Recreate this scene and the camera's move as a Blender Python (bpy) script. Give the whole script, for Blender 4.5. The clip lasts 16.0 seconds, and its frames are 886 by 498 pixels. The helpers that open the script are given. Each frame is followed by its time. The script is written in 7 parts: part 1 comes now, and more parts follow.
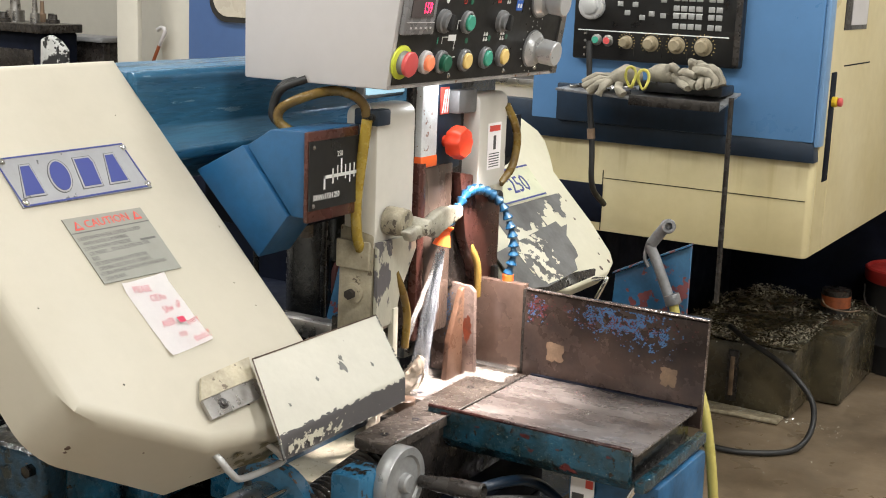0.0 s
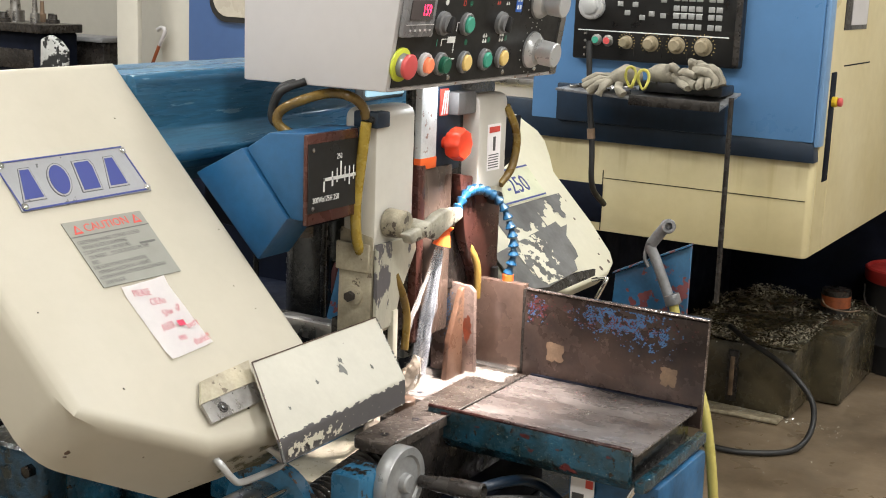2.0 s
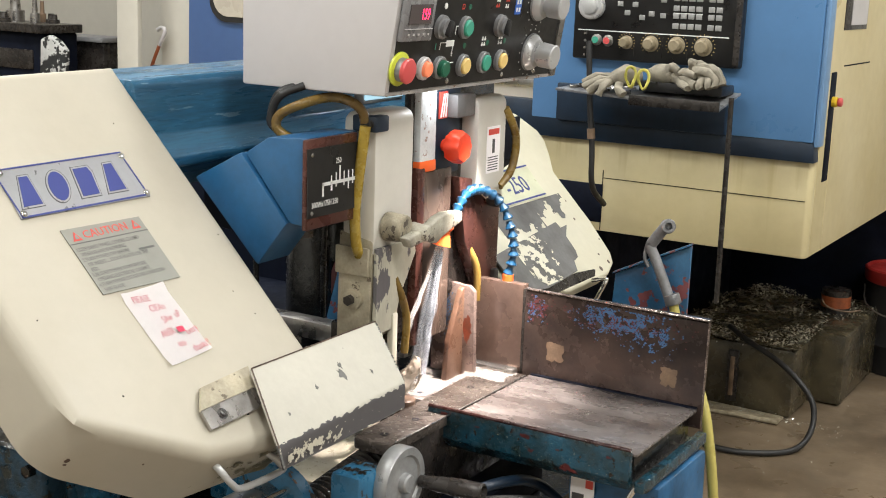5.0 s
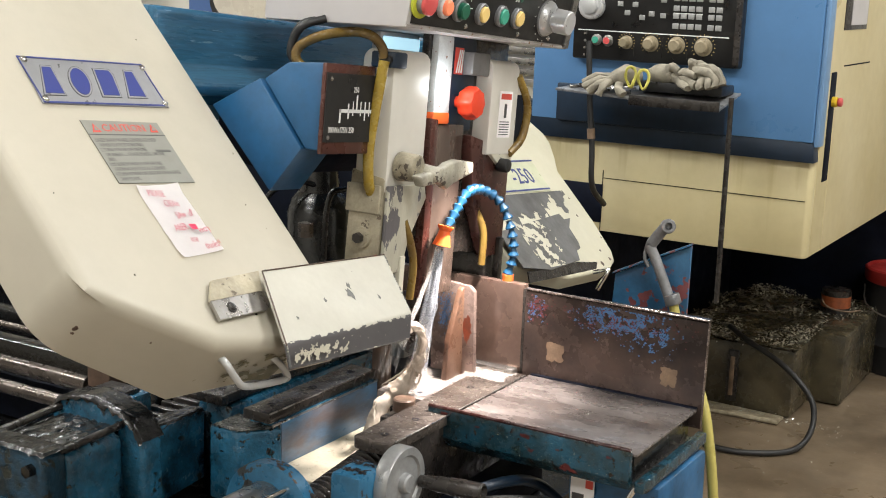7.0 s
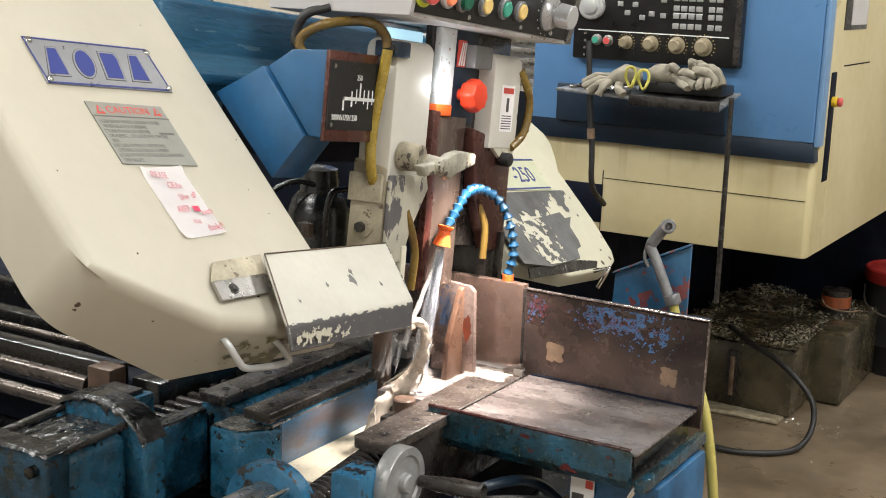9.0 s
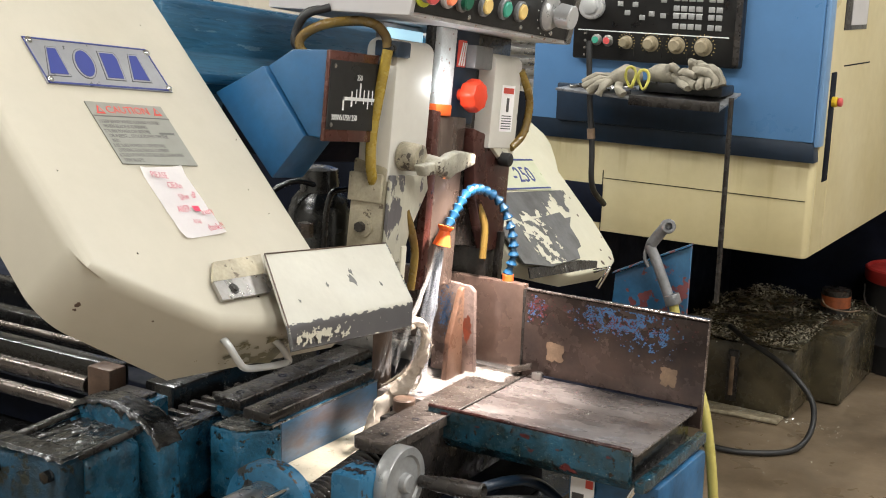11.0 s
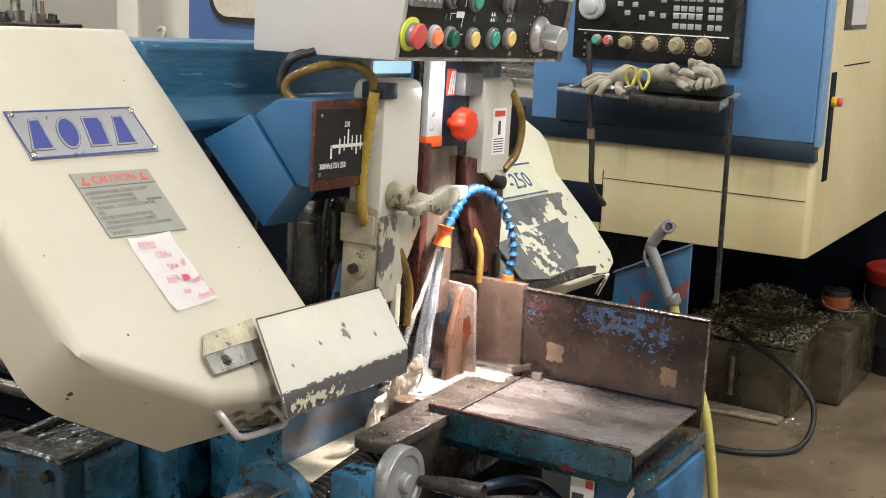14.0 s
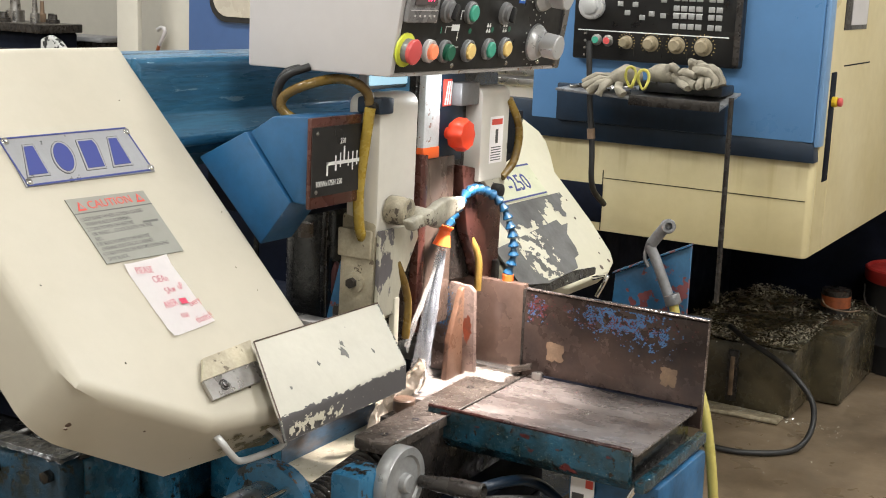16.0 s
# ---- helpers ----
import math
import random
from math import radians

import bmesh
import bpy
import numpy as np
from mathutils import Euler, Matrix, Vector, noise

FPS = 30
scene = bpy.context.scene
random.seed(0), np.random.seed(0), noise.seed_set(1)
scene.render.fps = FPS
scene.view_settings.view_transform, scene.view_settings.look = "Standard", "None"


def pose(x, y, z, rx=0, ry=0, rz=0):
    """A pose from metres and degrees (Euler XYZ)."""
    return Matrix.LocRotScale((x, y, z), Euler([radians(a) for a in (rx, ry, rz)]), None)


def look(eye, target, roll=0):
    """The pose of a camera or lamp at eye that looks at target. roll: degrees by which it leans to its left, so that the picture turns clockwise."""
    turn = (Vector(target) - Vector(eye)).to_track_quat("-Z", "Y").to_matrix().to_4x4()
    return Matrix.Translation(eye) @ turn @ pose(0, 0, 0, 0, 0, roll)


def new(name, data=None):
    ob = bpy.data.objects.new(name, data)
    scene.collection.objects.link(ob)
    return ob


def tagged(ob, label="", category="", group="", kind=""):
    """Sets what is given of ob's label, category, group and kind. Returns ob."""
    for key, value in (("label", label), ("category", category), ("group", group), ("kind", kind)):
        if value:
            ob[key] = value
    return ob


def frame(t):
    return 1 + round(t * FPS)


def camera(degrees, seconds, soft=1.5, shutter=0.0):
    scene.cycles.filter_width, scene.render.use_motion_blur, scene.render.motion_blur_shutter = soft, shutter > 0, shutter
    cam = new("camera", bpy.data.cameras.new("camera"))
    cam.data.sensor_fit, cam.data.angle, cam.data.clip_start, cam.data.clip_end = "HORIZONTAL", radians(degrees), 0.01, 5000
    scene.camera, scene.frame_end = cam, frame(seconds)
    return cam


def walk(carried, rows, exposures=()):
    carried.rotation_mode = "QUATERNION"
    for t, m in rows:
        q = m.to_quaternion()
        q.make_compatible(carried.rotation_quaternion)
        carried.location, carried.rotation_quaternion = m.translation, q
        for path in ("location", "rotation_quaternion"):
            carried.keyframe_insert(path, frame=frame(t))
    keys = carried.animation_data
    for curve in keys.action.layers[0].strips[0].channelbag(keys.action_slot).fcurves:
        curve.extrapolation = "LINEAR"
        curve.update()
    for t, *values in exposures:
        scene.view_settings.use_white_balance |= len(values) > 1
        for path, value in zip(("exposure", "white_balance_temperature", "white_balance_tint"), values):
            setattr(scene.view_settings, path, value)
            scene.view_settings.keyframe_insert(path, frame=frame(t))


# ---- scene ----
EYE = Vector((0.93, -1.6, 1.35))
AIM = EYE + Vector((math.cos(radians(120.256)) * math.cos(radians(11.906)), math.sin(radians(120.256)) * math.cos(radians(11.906)), -math.sin(radians(11.906))))
cam = camera(37.48, 16.0, soft=1.0)
VIEW = look(EYE, AIM, 2.194)
walk(cam, [(0.0, VIEW), (16.0, VIEW)], exposures=[(0.0, 0.0), (16.0, 0.0)])

# ---- light: an enclosed workshop with added, unseen troffers overhead, and stand-ins for the saw's work lamp ----
world = bpy.data.worlds.new("world")
world.use_nodes = True
world.node_tree.nodes["Background"].inputs[0].default_value = (0.5, 0.55, 0.6, 1)
world.node_tree.nodes["Background"].inputs[1].default_value = 0.02
scene.world = world


def lamp(name, kind, energy, m, colour, size=0.1, size_y=None, spot=60, blend=0.5):
    d = bpy.data.lights.new(name, kind)
    d.energy, d.color = energy, colour
    if kind == "AREA":
        d.shape, d.size, d.size_y = "RECTANGLE", size, size_y or size
    else:
        d.shadow_soft_size = size
    if kind == "SPOT":
        d.spot_size, d.spot_blend = radians(spot), blend
    ob = new(name, d)
    ob.matrix_world = m
    return ob


CEIL = 3.6
# Unseen troffers, added and placed to brighten the parts they face.
TROFFERS = [(1.9, -1.6), (-1.0, -1.6), (1.6, 0.9), (-1.6, 1.0), (3.6, 1.2), (-2.9, 0.7), (-3.6, -1.6), (-0.9, -4.0), (4.1, -3.4), (1.3, 4.8)]
TROFFER_POWER = 64
for tx, ty in TROFFERS:
    lamp("added_troffer_light", "AREA", TROFFER_POWER, pose(tx, ty, CEIL - 0.07), (0.975, 0.985, 0.96), 1.2, 0.3)
# Added lamps for the work lamp's light, set in front of its housing.
lamp("added_vise_spot", "SPOT", 82, look((0.07, 0.12, 1.19), (-0.02, 0.065, 0.735)), (1.0, 0.9, 0.84), 0.022, spot=60, blend=1.0)
lamp("added_arm_point", "POINT", 0.2, pose(-0.03, 0.05, 1.186), (0.92, 0.97, 1.0), 0.012)


# ---- materials ----
def mat(name, colour, rough=0.5, metal=0.0, var=0.15, scale=8.0, bump=0.1, bump_scale=60.0, colour2=None, chips=None, chip_at=0.62, chip_scale=30.0, rough_var=0.15, coat=0.0, stretch=(1, 1, 1)):
    """A painted or metal surface: broad mottling, fine grain, optional second colour in chips, and relief."""
    m = bpy.data.materials.new(name)
    m.use_nodes = True
    nt = m.node_tree
    n, l = nt.nodes, nt.links
    b = n["Principled BSDF"]
    b.inputs["Metallic"].default_value = metal
    b.inputs["Coat Weight"].default_value = coat
    b.inputs["Coat Roughness"].default_value = 0.15
    co = n.new("ShaderNodeTexCoord")
    mp = n.new("ShaderNodeMapping")
    mp.inputs["Scale"].default_value = stretch
    l.new(co.outputs["Object"], mp.inputs["Vector"])

    def tex(s, detail=6.0, ro=0.6):
        t = n.new("ShaderNodeTexNoise")
        t.inputs["Scale"].default_value, t.inputs["Detail"].default_value, t.inputs["Roughness"].default_value = s, detail, ro
        l.new(mp.outputs[0], t.inputs["Vector"])
        return t.outputs["Fac"]

    def ramp(src, a, ca, z, cz):
        r = n.new("ShaderNodeValToRGB")
        r.color_ramp.elements[0].position, r.color_ramp.elements[1].position = a, z
        r.color_ramp.elements[0].color, r.color_ramp.elements[1].color = (*ca, 1), (*cz, 1)
        l.new(src, r.inputs[0])
        return r.outputs[0]

    c2 = colour2 or tuple(c * (1 - var * 1.6) for c in colour)
    base = ramp(tex(scale), 0.35, c2, 0.68, colour)
    fine = n.new("ShaderNodeMixRGB")
    fine.blend_type, fine.inputs[0].default_value = "MULTIPLY", min(1.0, var * 2)
    l.new(base, fine.inputs[1])
    l.new(ramp(tex(scale * 14, 4), 0.3, (0.72, 0.70, 0.68), 0.62, (1, 1, 1)), fine.inputs[2])
    out = fine.outputs[0]
    rg = ramp(tex(scale * 2.3), 0.3, (max(0.03, rough - rough_var),) * 3, 0.7, (min(1, rough + rough_var),) * 3)
    height = tex(bump_scale, 4)
    if chips:
        mask = ramp(tex(chip_scale, 5, 0.65), chip_at, (0, 0, 0), chip_at + 0.015, (1, 1, 1))
        mx = n.new("ShaderNodeMixRGB")
        l.new(mask, mx.inputs[0]), l.new(out, mx.inputs[1])
        mx.inputs[2].default_value = (*chips, 1)
        out = mx.outputs[0]
        sub = n.new("ShaderNodeMath")
        sub.operation = "SUBTRACT"
        l.new(height, sub.inputs[0]), l.new(mask, sub.inputs[1])
        height = sub.outputs[0]
    l.new(out, b.inputs["Base Color"])
    l.new(rg, b.inputs["Roughness"])
    bp = n.new("ShaderNodeBump")
    bp.inputs["Strength"].default_value, bp.inputs["Distance"].default_value = bump, 0.002
    l.new(height, bp.inputs["Height"])
    l.new(bp.outputs[0], b.inputs["Normal"])
    return m


def plain(name, colour, rough=0.5, metal=0.0, glow=0.0, alpha=1.0, trans=0.0):
    m = bpy.data.materials.new(name)
    m.use_nodes = True
    b = m.node_tree.nodes["Principled BSDF"]
    b.inputs["Base Color"].default_value = (*colour, 1)
    b.inputs["Roughness"].default_value, b.inputs["Metallic"].default_value = rough, metal
    b.inputs["Transmission Weight"].default_value = trans
    b.inputs["Alpha"].default_value = alpha
    if glow:
        b.inputs["Emission Color"].default_value, b.inputs["Emission Strength"].default_value = (*colour, 1), glow
    return m


CREAM = mat("cream enamel", (0.45, 0.41, 0.33), 0.48, var=0.05, scale=3, bump=0.03, bump_scale=90, chips=(0.12, 0.09, 0.06), chip_at=0.80, chip_scale=42, coat=0.0)
CREAM_WORN = mat("worn cream enamel", (0.62, 0.585, 0.475), 0.45, var=0.1, scale=6, bump=0.15, chips=(0.2, 0.19, 0.18), chip_at=0.66, chip_scale=26)
CREAM_DIRTY = mat("greasy cream casting", (0.5, 0.44, 0.32), 0.5, var=0.3, scale=16, bump=0.4, bump_scale=50, chips=(0.12, 0.09, 0.06), chip_at=0.63, chip_scale=30)
CNC_CREAM = mat("cream machine enamel", (0.66, 0.58, 0.37), 0.42, var=0.09, scale=2.2, bump=0.02, colour2=(0.58, 0.49, 0.27))
CNC_BLUE = mat("mid blue machine enamel", (0.11, 0.255, 0.50), 0.4, var=0.08, scale=2.0, bump=0.02)
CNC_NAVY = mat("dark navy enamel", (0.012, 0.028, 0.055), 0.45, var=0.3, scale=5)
BOX_GREY = mat("warm grey enamel", (0.55, 0.525, 0.525), 0.45, var=0.04, scale=3, bump=0.02)
PANEL_BLACK = mat("black panel film", (0.014, 0.0135, 0.014), 0.38, var=0.3, scale=10, bump=0.02)
BLUE = mat("blue machine enamel", (0.02, 0.115, 0.265), 0.42, var=0.22, scale=5, bump=0.05, chips=(0.05, 0.05, 0.05), chip_at=0.74, chip_scale=30)
# The pale stretched chips paint the beam's gloss bands as well as scratches.
BEAM_BLUE = mat("oily blue enamel with painted gloss streaks", (0.042, 0.165, 0.285), 0.3, 0.1, var=0.5, scale=18, bump=0.4, bump_scale=110, stretch=(1, 0.10, 1), colour2=(0.012, 0.075, 0.16), chips=(0.13, 0.24, 0.33), chip_at=0.66, chip_scale=110)
BLUE_OILY = mat("oily teal blue enamel", (0.03, 0.185, 0.33), 0.24, var=0.5, scale=17, bump=1.0, bump_scale=210, colour2=(0.004, 0.028, 0.05), chips=(0.01, 0.012, 0.011), chip_at=0.60, chip_scale=34, coat=0.4)
GREASE = mat("black grease with glints", (0.009, 0.009, 0.009), 0.2, 0.0, var=0.5, scale=20, bump=0.55, bump_scale=110, colour2=(0.005, 0.005, 0.005), coat=0.3)
BLUE_RUST = mat("chipped blue enamel", (0.045, 0.17, 0.33), 0.4, var=0.25, scale=10, bump=0.3, chips=(0.2, 0.06, 0.06), chip_at=0.545, chip_scale=30)
STEEL = mat("machined steel", (0.45, 0.43, 0.41), 0.3, 0.9, var=0.25, scale=9, bump=0.15)
STEEL_DARK = mat("oily dark steel", (0.05, 0.043, 0.038), 0.27, 0.25, var=0.5, scale=16, bump=0.7, bump_scale=110, colour2=(0.02, 0.017, 0.016), coat=0.22)
STEEL_WET = mat("wet worn steel plate", (0.34, 0.30, 0.285), 0.27, 0.5, var=0.4, scale=11, bump=0.2, colour2=(0.13, 0.108, 0.102), stretch=(0.55, 1.3, 1), rough_var=0.16, chips=(0.36, 0.33, 0.31), chip_at=0.67, chip_scale=20)
STRIP = mat("wet dark bed steel", (0.15, 0.125, 0.108), 0.25, 0.4, var=0.5, scale=16, bump=0.5, bump_scale=190, colour2=(0.06, 0.048, 0.042), rough_var=0.14)
JAW_BROWN = mat("worn coppery steel", (0.19, 0.125, 0.098), 0.28, 0.5, var=0.35, scale=9, bump=0.12, colour2=(0.105, 0.07, 0.057))
RED_STEEL = mat("red brown oxide steel", (0.105, 0.036, 0.027), 0.28, 0.25, var=0.2, scale=9, bump=0.12, colour2=(0.052, 0.021, 0.017))
BAR_STEEL = mat("oily brown steel bar", (0.2, 0.17, 0.15), 0.27, 0.75, var=0.3, scale=10, bump=0.05, bump_scale=30)
BOLT = mat("dark brown bolt steel", (0.13, 0.08, 0.055), 0.4, 0.2, var=0.3, scale=30, bump=0.2)
ALU = mat("turned aluminium", (0.55, 0.55, 0.55), 0.36, 0.35, var=0.08, scale=12, bump=0.05)
CHROME = plain("bright steel", (0.75, 0.74, 0.72), 0.15, 1.0)
BLACK = mat("black rubber", (0.018, 0.017, 0.017), 0.5, var=0.2, scale=20)
# Near-black with hardly any gloss: stands in for shade in voids and recesses.
DARK = mat("near-black for shade and dark parts", (0.005, 0.008, 0.02), 0.7, var=0.4, scale=7, bump=0.2)
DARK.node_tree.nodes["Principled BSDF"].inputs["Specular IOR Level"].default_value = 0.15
FLOOR = mat("stained concrete floor", (0.235, 0.176, 0.116), 0.36, var=0.25, scale=3.4, bump=0.15, bump_scale=70, colour2=(0.11, 0.079, 0.049))
WALL = mat("unseen pale wall", (0.62, 0.6, 0.55), 0.7, var=0.08, scale=1.5)
CEILING = mat("white ceiling board", (0.55, 0.55, 0.53), 0.8, var=0.06, scale=1.5)
OLIVE = mat("oily olive tank steel", (0.11, 0.09, 0.052), 0.24, 0.1, var=0.4, scale=9, bump=0.3, colour2=(0.03, 0.026, 0.018))
RUST = mat("rusty scale", (0.3, 0.2, 0.13), 0.6, 0.2, var=0.3, scale=30, bump=0.3)
YELLOW = mat("yellow hose", (0.55, 0.47, 0.13), 0.35, var=0.15, scale=15)
HOSE_AMBER = mat("amber brown hose", (0.25, 0.165, 0.035), 0.28, var=0.25, scale=15, colour2=(0.13, 0.075, 0.02))
ORANGE = plain("orange plastic", (0.82, 0.13, 0.025), 0.35)
KNOB_RED = plain("red orange plastic", (0.72, 0.055, 0.02), 0.38)
HANDWHEEL = mat("dull turned aluminium", (0.42, 0.42, 0.42), 0.42, 0.4, var=0.2, scale=14, bump=0.15, colour2=(0.26, 0.26, 0.26))
HOSE_YELLOW = mat("amber yellow hose", (0.40, 0.285, 0.045), 0.28, var=0.2, scale=18, colour2=(0.26, 0.17, 0.03))
POST_WHITE = mat("scuffed white post", (0.78, 0.82, 0.84), 0.45, var=0.2, scale=26, bump=0.2, chips=(0.3, 0.2, 0.17), chip_at=0.62, chip_scale=70)
WING = mat("worn cream wing", (0.47, 0.44, 0.355), 0.5, var=0.3, scale=26, bump=0.5, chips=(0.08, 0.062, 0.05), chip_at=0.565, chip_scale=44)
HUB = mat("filthy cream casting", (0.42, 0.37, 0.27), 0.5, var=0.4, scale=26, bump=0.5, chips=(0.07, 0.055, 0.04), chip_at=0.53, chip_scale=40)
CHEEK = mat("cream enamel flaked to dark metal", (0.60, 0.57, 0.46), 0.45, var=0.15, scale=9, bump=0.25, chips=(0.12, 0.11, 0.115), chip_at=0.55, chip_scale=15, stretch=(1, 1.6, 0.7))
PLATE_CREAM = mat("pale model plate", (0.6, 0.6, 0.42), 0.4, var=0.08, scale=20, bump=0.02)
LINK_BLUE = plain("blue link plastic", (0.008, 0.05, 0.11), 0.28)
TAG_SILVER = mat("brushed silver plate", (0.34, 0.34, 0.35), 0.4, 0.5, var=0.06, scale=20, bump=0.02)
TAG_GREY = mat("grey sign plate", (0.26, 0.255, 0.225), 0.5, 0.2, var=0.05, scale=20, bump=0.02)
TAG_BLUE = plain("royal blue print", (0.022, 0.035, 0.19), 0.45)
PRINT_GREY = plain("faded grey print", (0.10, 0.095, 0.09), 0.5)
RED_PATCH = mat("orange red rust patch", (0.32, 0.055, 0.018), 0.4, var=0.3, scale=40, colour2=(0.16, 0.05, 0.03))
PRINT_DARK = plain("dark print", (0.07, 0.065, 0.065), 0.5)
PRINT_WHITE = plain("white print", (0.75, 0.75, 0.73), 0.5)
PRINT_RED = plain("red print", (0.6, 0.07, 0.05), 0.5)
INK_RED = plain("red ink", (0.5, 0.03, 0.08), 0.6)
PAPER = mat("note paper", (0.9, 0.86, 0.86), 0.7, var=0.04, scale=12, bump=0.1)
GREEN_BTN = plain("green button", (0.06, 0.36, 0.25), 0.35)
DKGREEN_BTN = plain("dark green button", (0.015, 0.12, 0.07), 0.3)
AMBER_BTN = plain("cream amber button", (0.85, 0.6, 0.22), 0.35)
RED_BTN = plain("red button", (0.62, 0.09, 0.09), 0.35)
PINK_BTN = plain("lit red orange button", (0.9, 0.25, 0.12), 0.35, glow=0.25)
BEZEL = mat("grey plastic bezel", (0.24, 0.24, 0.245), 0.45, 0.2, var=0.1, scale=40)
LIME = plain("lime ring", (0.55, 0.6, 0.05), 0.4)
LED = plain("red digits", (1.0, 0.03, 0.12), 0.4, glow=3.0)
# Emission that imitates lamp light falling on the blue panel.
LAMP_GLOW = plain("pale cyan glow strip", (0.5, 0.8, 0.95), 0.3, glow=0.9)
TUBE_GLOW = plain("fluorescent diffuser", (1.0, 0.97, 0.9), 0.4, glow=4.0)
GLOVE = mat("grey cotton glove", (0.30, 0.27, 0.21), 0.9, var=0.2, scale=40, bump=0.5, bump_scale=200)
RAG = mat("black and white rag", (0.6, 0.6, 0.58), 0.9, var=0.2, scale=20, bump=0.4, chips=(0.02, 0.02, 0.02), chip_at=0.5, chip_scale=12)
GLOVE_CUFF = mat("yellow cuff binding", (0.55, 0.5, 0.1), 0.8, var=0.15, scale=40)
WATER = plain("coolant stream", (0.75, 0.78, 0.85), 0.35, alpha=0.19)
VEIL = plain("thin falling coolant", (0.8, 0.76, 0.74), 0.4, alpha=0.04)
WATER_WHITE = plain("foaming coolant", (0.8, 0.77, 0.75), 0.5, alpha=0.14)
FOAM = mat("foaming coolant thick with chips", (0.50, 0.425, 0.35), 0.6, var=0.2, scale=70, bump=0.6, bump_scale=320, colour2=(0.40, 0.33, 0.265))
FOAM.node_tree.nodes["Principled BSDF"].inputs["Alpha"].default_value = 0.72
FILM = plain("thin milky film", (0.55, 0.5, 0.46), 0.2, alpha=0.3)
MILK = mat("milky coolant with fine chips", (0.52, 0.48, 0.385), 0.35, var=0.15, scale=30, bump=0.25, bump_scale=160, colour2=(0.42, 0.375, 0.28))
CHIPS = mat("bright metal chips", (0.8, 0.78, 0.7), 0.25, 0.3, var=0.3, scale=40)
SWARF = mat("brown and bright swarf", (0.8, 0.77, 0.66), 0.16, 0.3, var=0.3, scale=90, colour2=(0.34, 0.30, 0.20))


# ---- building helpers ----
BASE = {}


def thing(name, origin, label, category, group="", kind=""):
    ob = new(name)
    ob.location = origin
    ob.empty_display_size = 0.05
    BASE[ob] = Vector(origin)
    return tagged(ob, label, category, group, kind)


def smooth(me, deg=35):
    for p in me.polygons:
        p.use_smooth = True
    me.set_sharp_from_angle(angle=radians(deg))


def part(name, bm, material, parent, label="", deg=35):
    """Links a bmesh, in world places, as one mesh under a thing or a part."""
    o = BASE.get(parent, Vector((0, 0, 0)))
    bmesh.ops.translate(bm, verts=bm.verts, vec=-o)
    bmesh.ops.recalc_face_normals(bm, faces=bm.faces)
    me = bpy.data.meshes.new(name)
    bm.to_mesh(me)
    bm.free()
    smooth(me, deg)
    me.materials.append(material)
    ob = new(name, me)
    ob.parent = parent
    BASE[ob] = o
    return tagged(ob, label)


def single(name, bm, material, label, category, group="", kind="", origin=None):
    """A thing that is one mesh."""
    o = Vector(origin) if origin else sum((v.co for v in bm.verts), Vector()) / len(bm.verts)
    bmesh.ops.translate(bm, verts=bm.verts, vec=-o)
    bmesh.ops.recalc_face_normals(bm, faces=bm.faces)
    me = bpy.data.meshes.new(name)
    bm.to_mesh(me)
    bm.free()
    smooth(me)
    me.materials.append(material)
    ob = new(name, me)
    ob.location = o
    BASE[ob] = o
    return tagged(ob, label, category, group, kind)


def bev(bm, edges, w, seg=2):
    bmesh.ops.bevel(bm, geom=list(edges), offset=w, segments=seg, profile=0.5, affect="EDGES", clamp_overlap=True)


def box(x0, x1, y0, y1, z0, z1, w=0.0, seg=2, bm=None):
    b = bmesh.new()
    bmesh.ops.create_cube(b, size=1.0, matrix=Matrix.LocRotScale(((x0 + x1) / 2, (y0 + y1) / 2, (z0 + z1) / 2), None, (abs(x1 - x0), abs(y1 - y0), abs(z1 - z0))))
    if w:
        bev(b, b.edges, w, seg)
    return join(bm, b)


def join(bm, b):
    if bm is None:
        return b
    me = bpy.data.meshes.new("t")
    b.to_mesh(me)
    b.free()
    bm.from_mesh(me)
    bpy.data.meshes.remove(me)
    return bm


def prism(poly, vec, w=0.0, seg=2, bm=None):
    """A flat polygon of points pushed along vec."""
    b = bmesh.new()
    vs = [b.verts.new(p) for p in poly]
    f = b.faces.new(vs)
    r = bmesh.ops.extrude_face_region(b, geom=[f])
    bmesh.ops.translate(b, verts=[v for v in r["geom"] if isinstance(v, bmesh.types.BMVert)], vec=Vector(vec))
    bmesh.ops.recalc_face_normals(b, faces=b.faces)
    if w:
        bev(b, b.edges, w, seg)
    return join(bm, b)


def rod(p0, p1, r, r2=None, seg=20, w=0.0, bm=None):
    p0, p1 = Vector(p0), Vector(p1)
    d = p1 - p0
    b = bmesh.new()
    m = Matrix.Translation((p0 + p1) / 2) @ d.to_track_quat("Z", "Y").to_matrix().to_4x4()
    bmesh.ops.create_cone(b, cap_ends=True, segments=seg, radius1=r, radius2=r if r2 is None else r2, depth=d.length, matrix=m)
    if w:
        bev(b, [e for e in b.edges if any(len(f.verts) > 4 for f in e.link_faces)], w, 2)
    return join(bm, b)


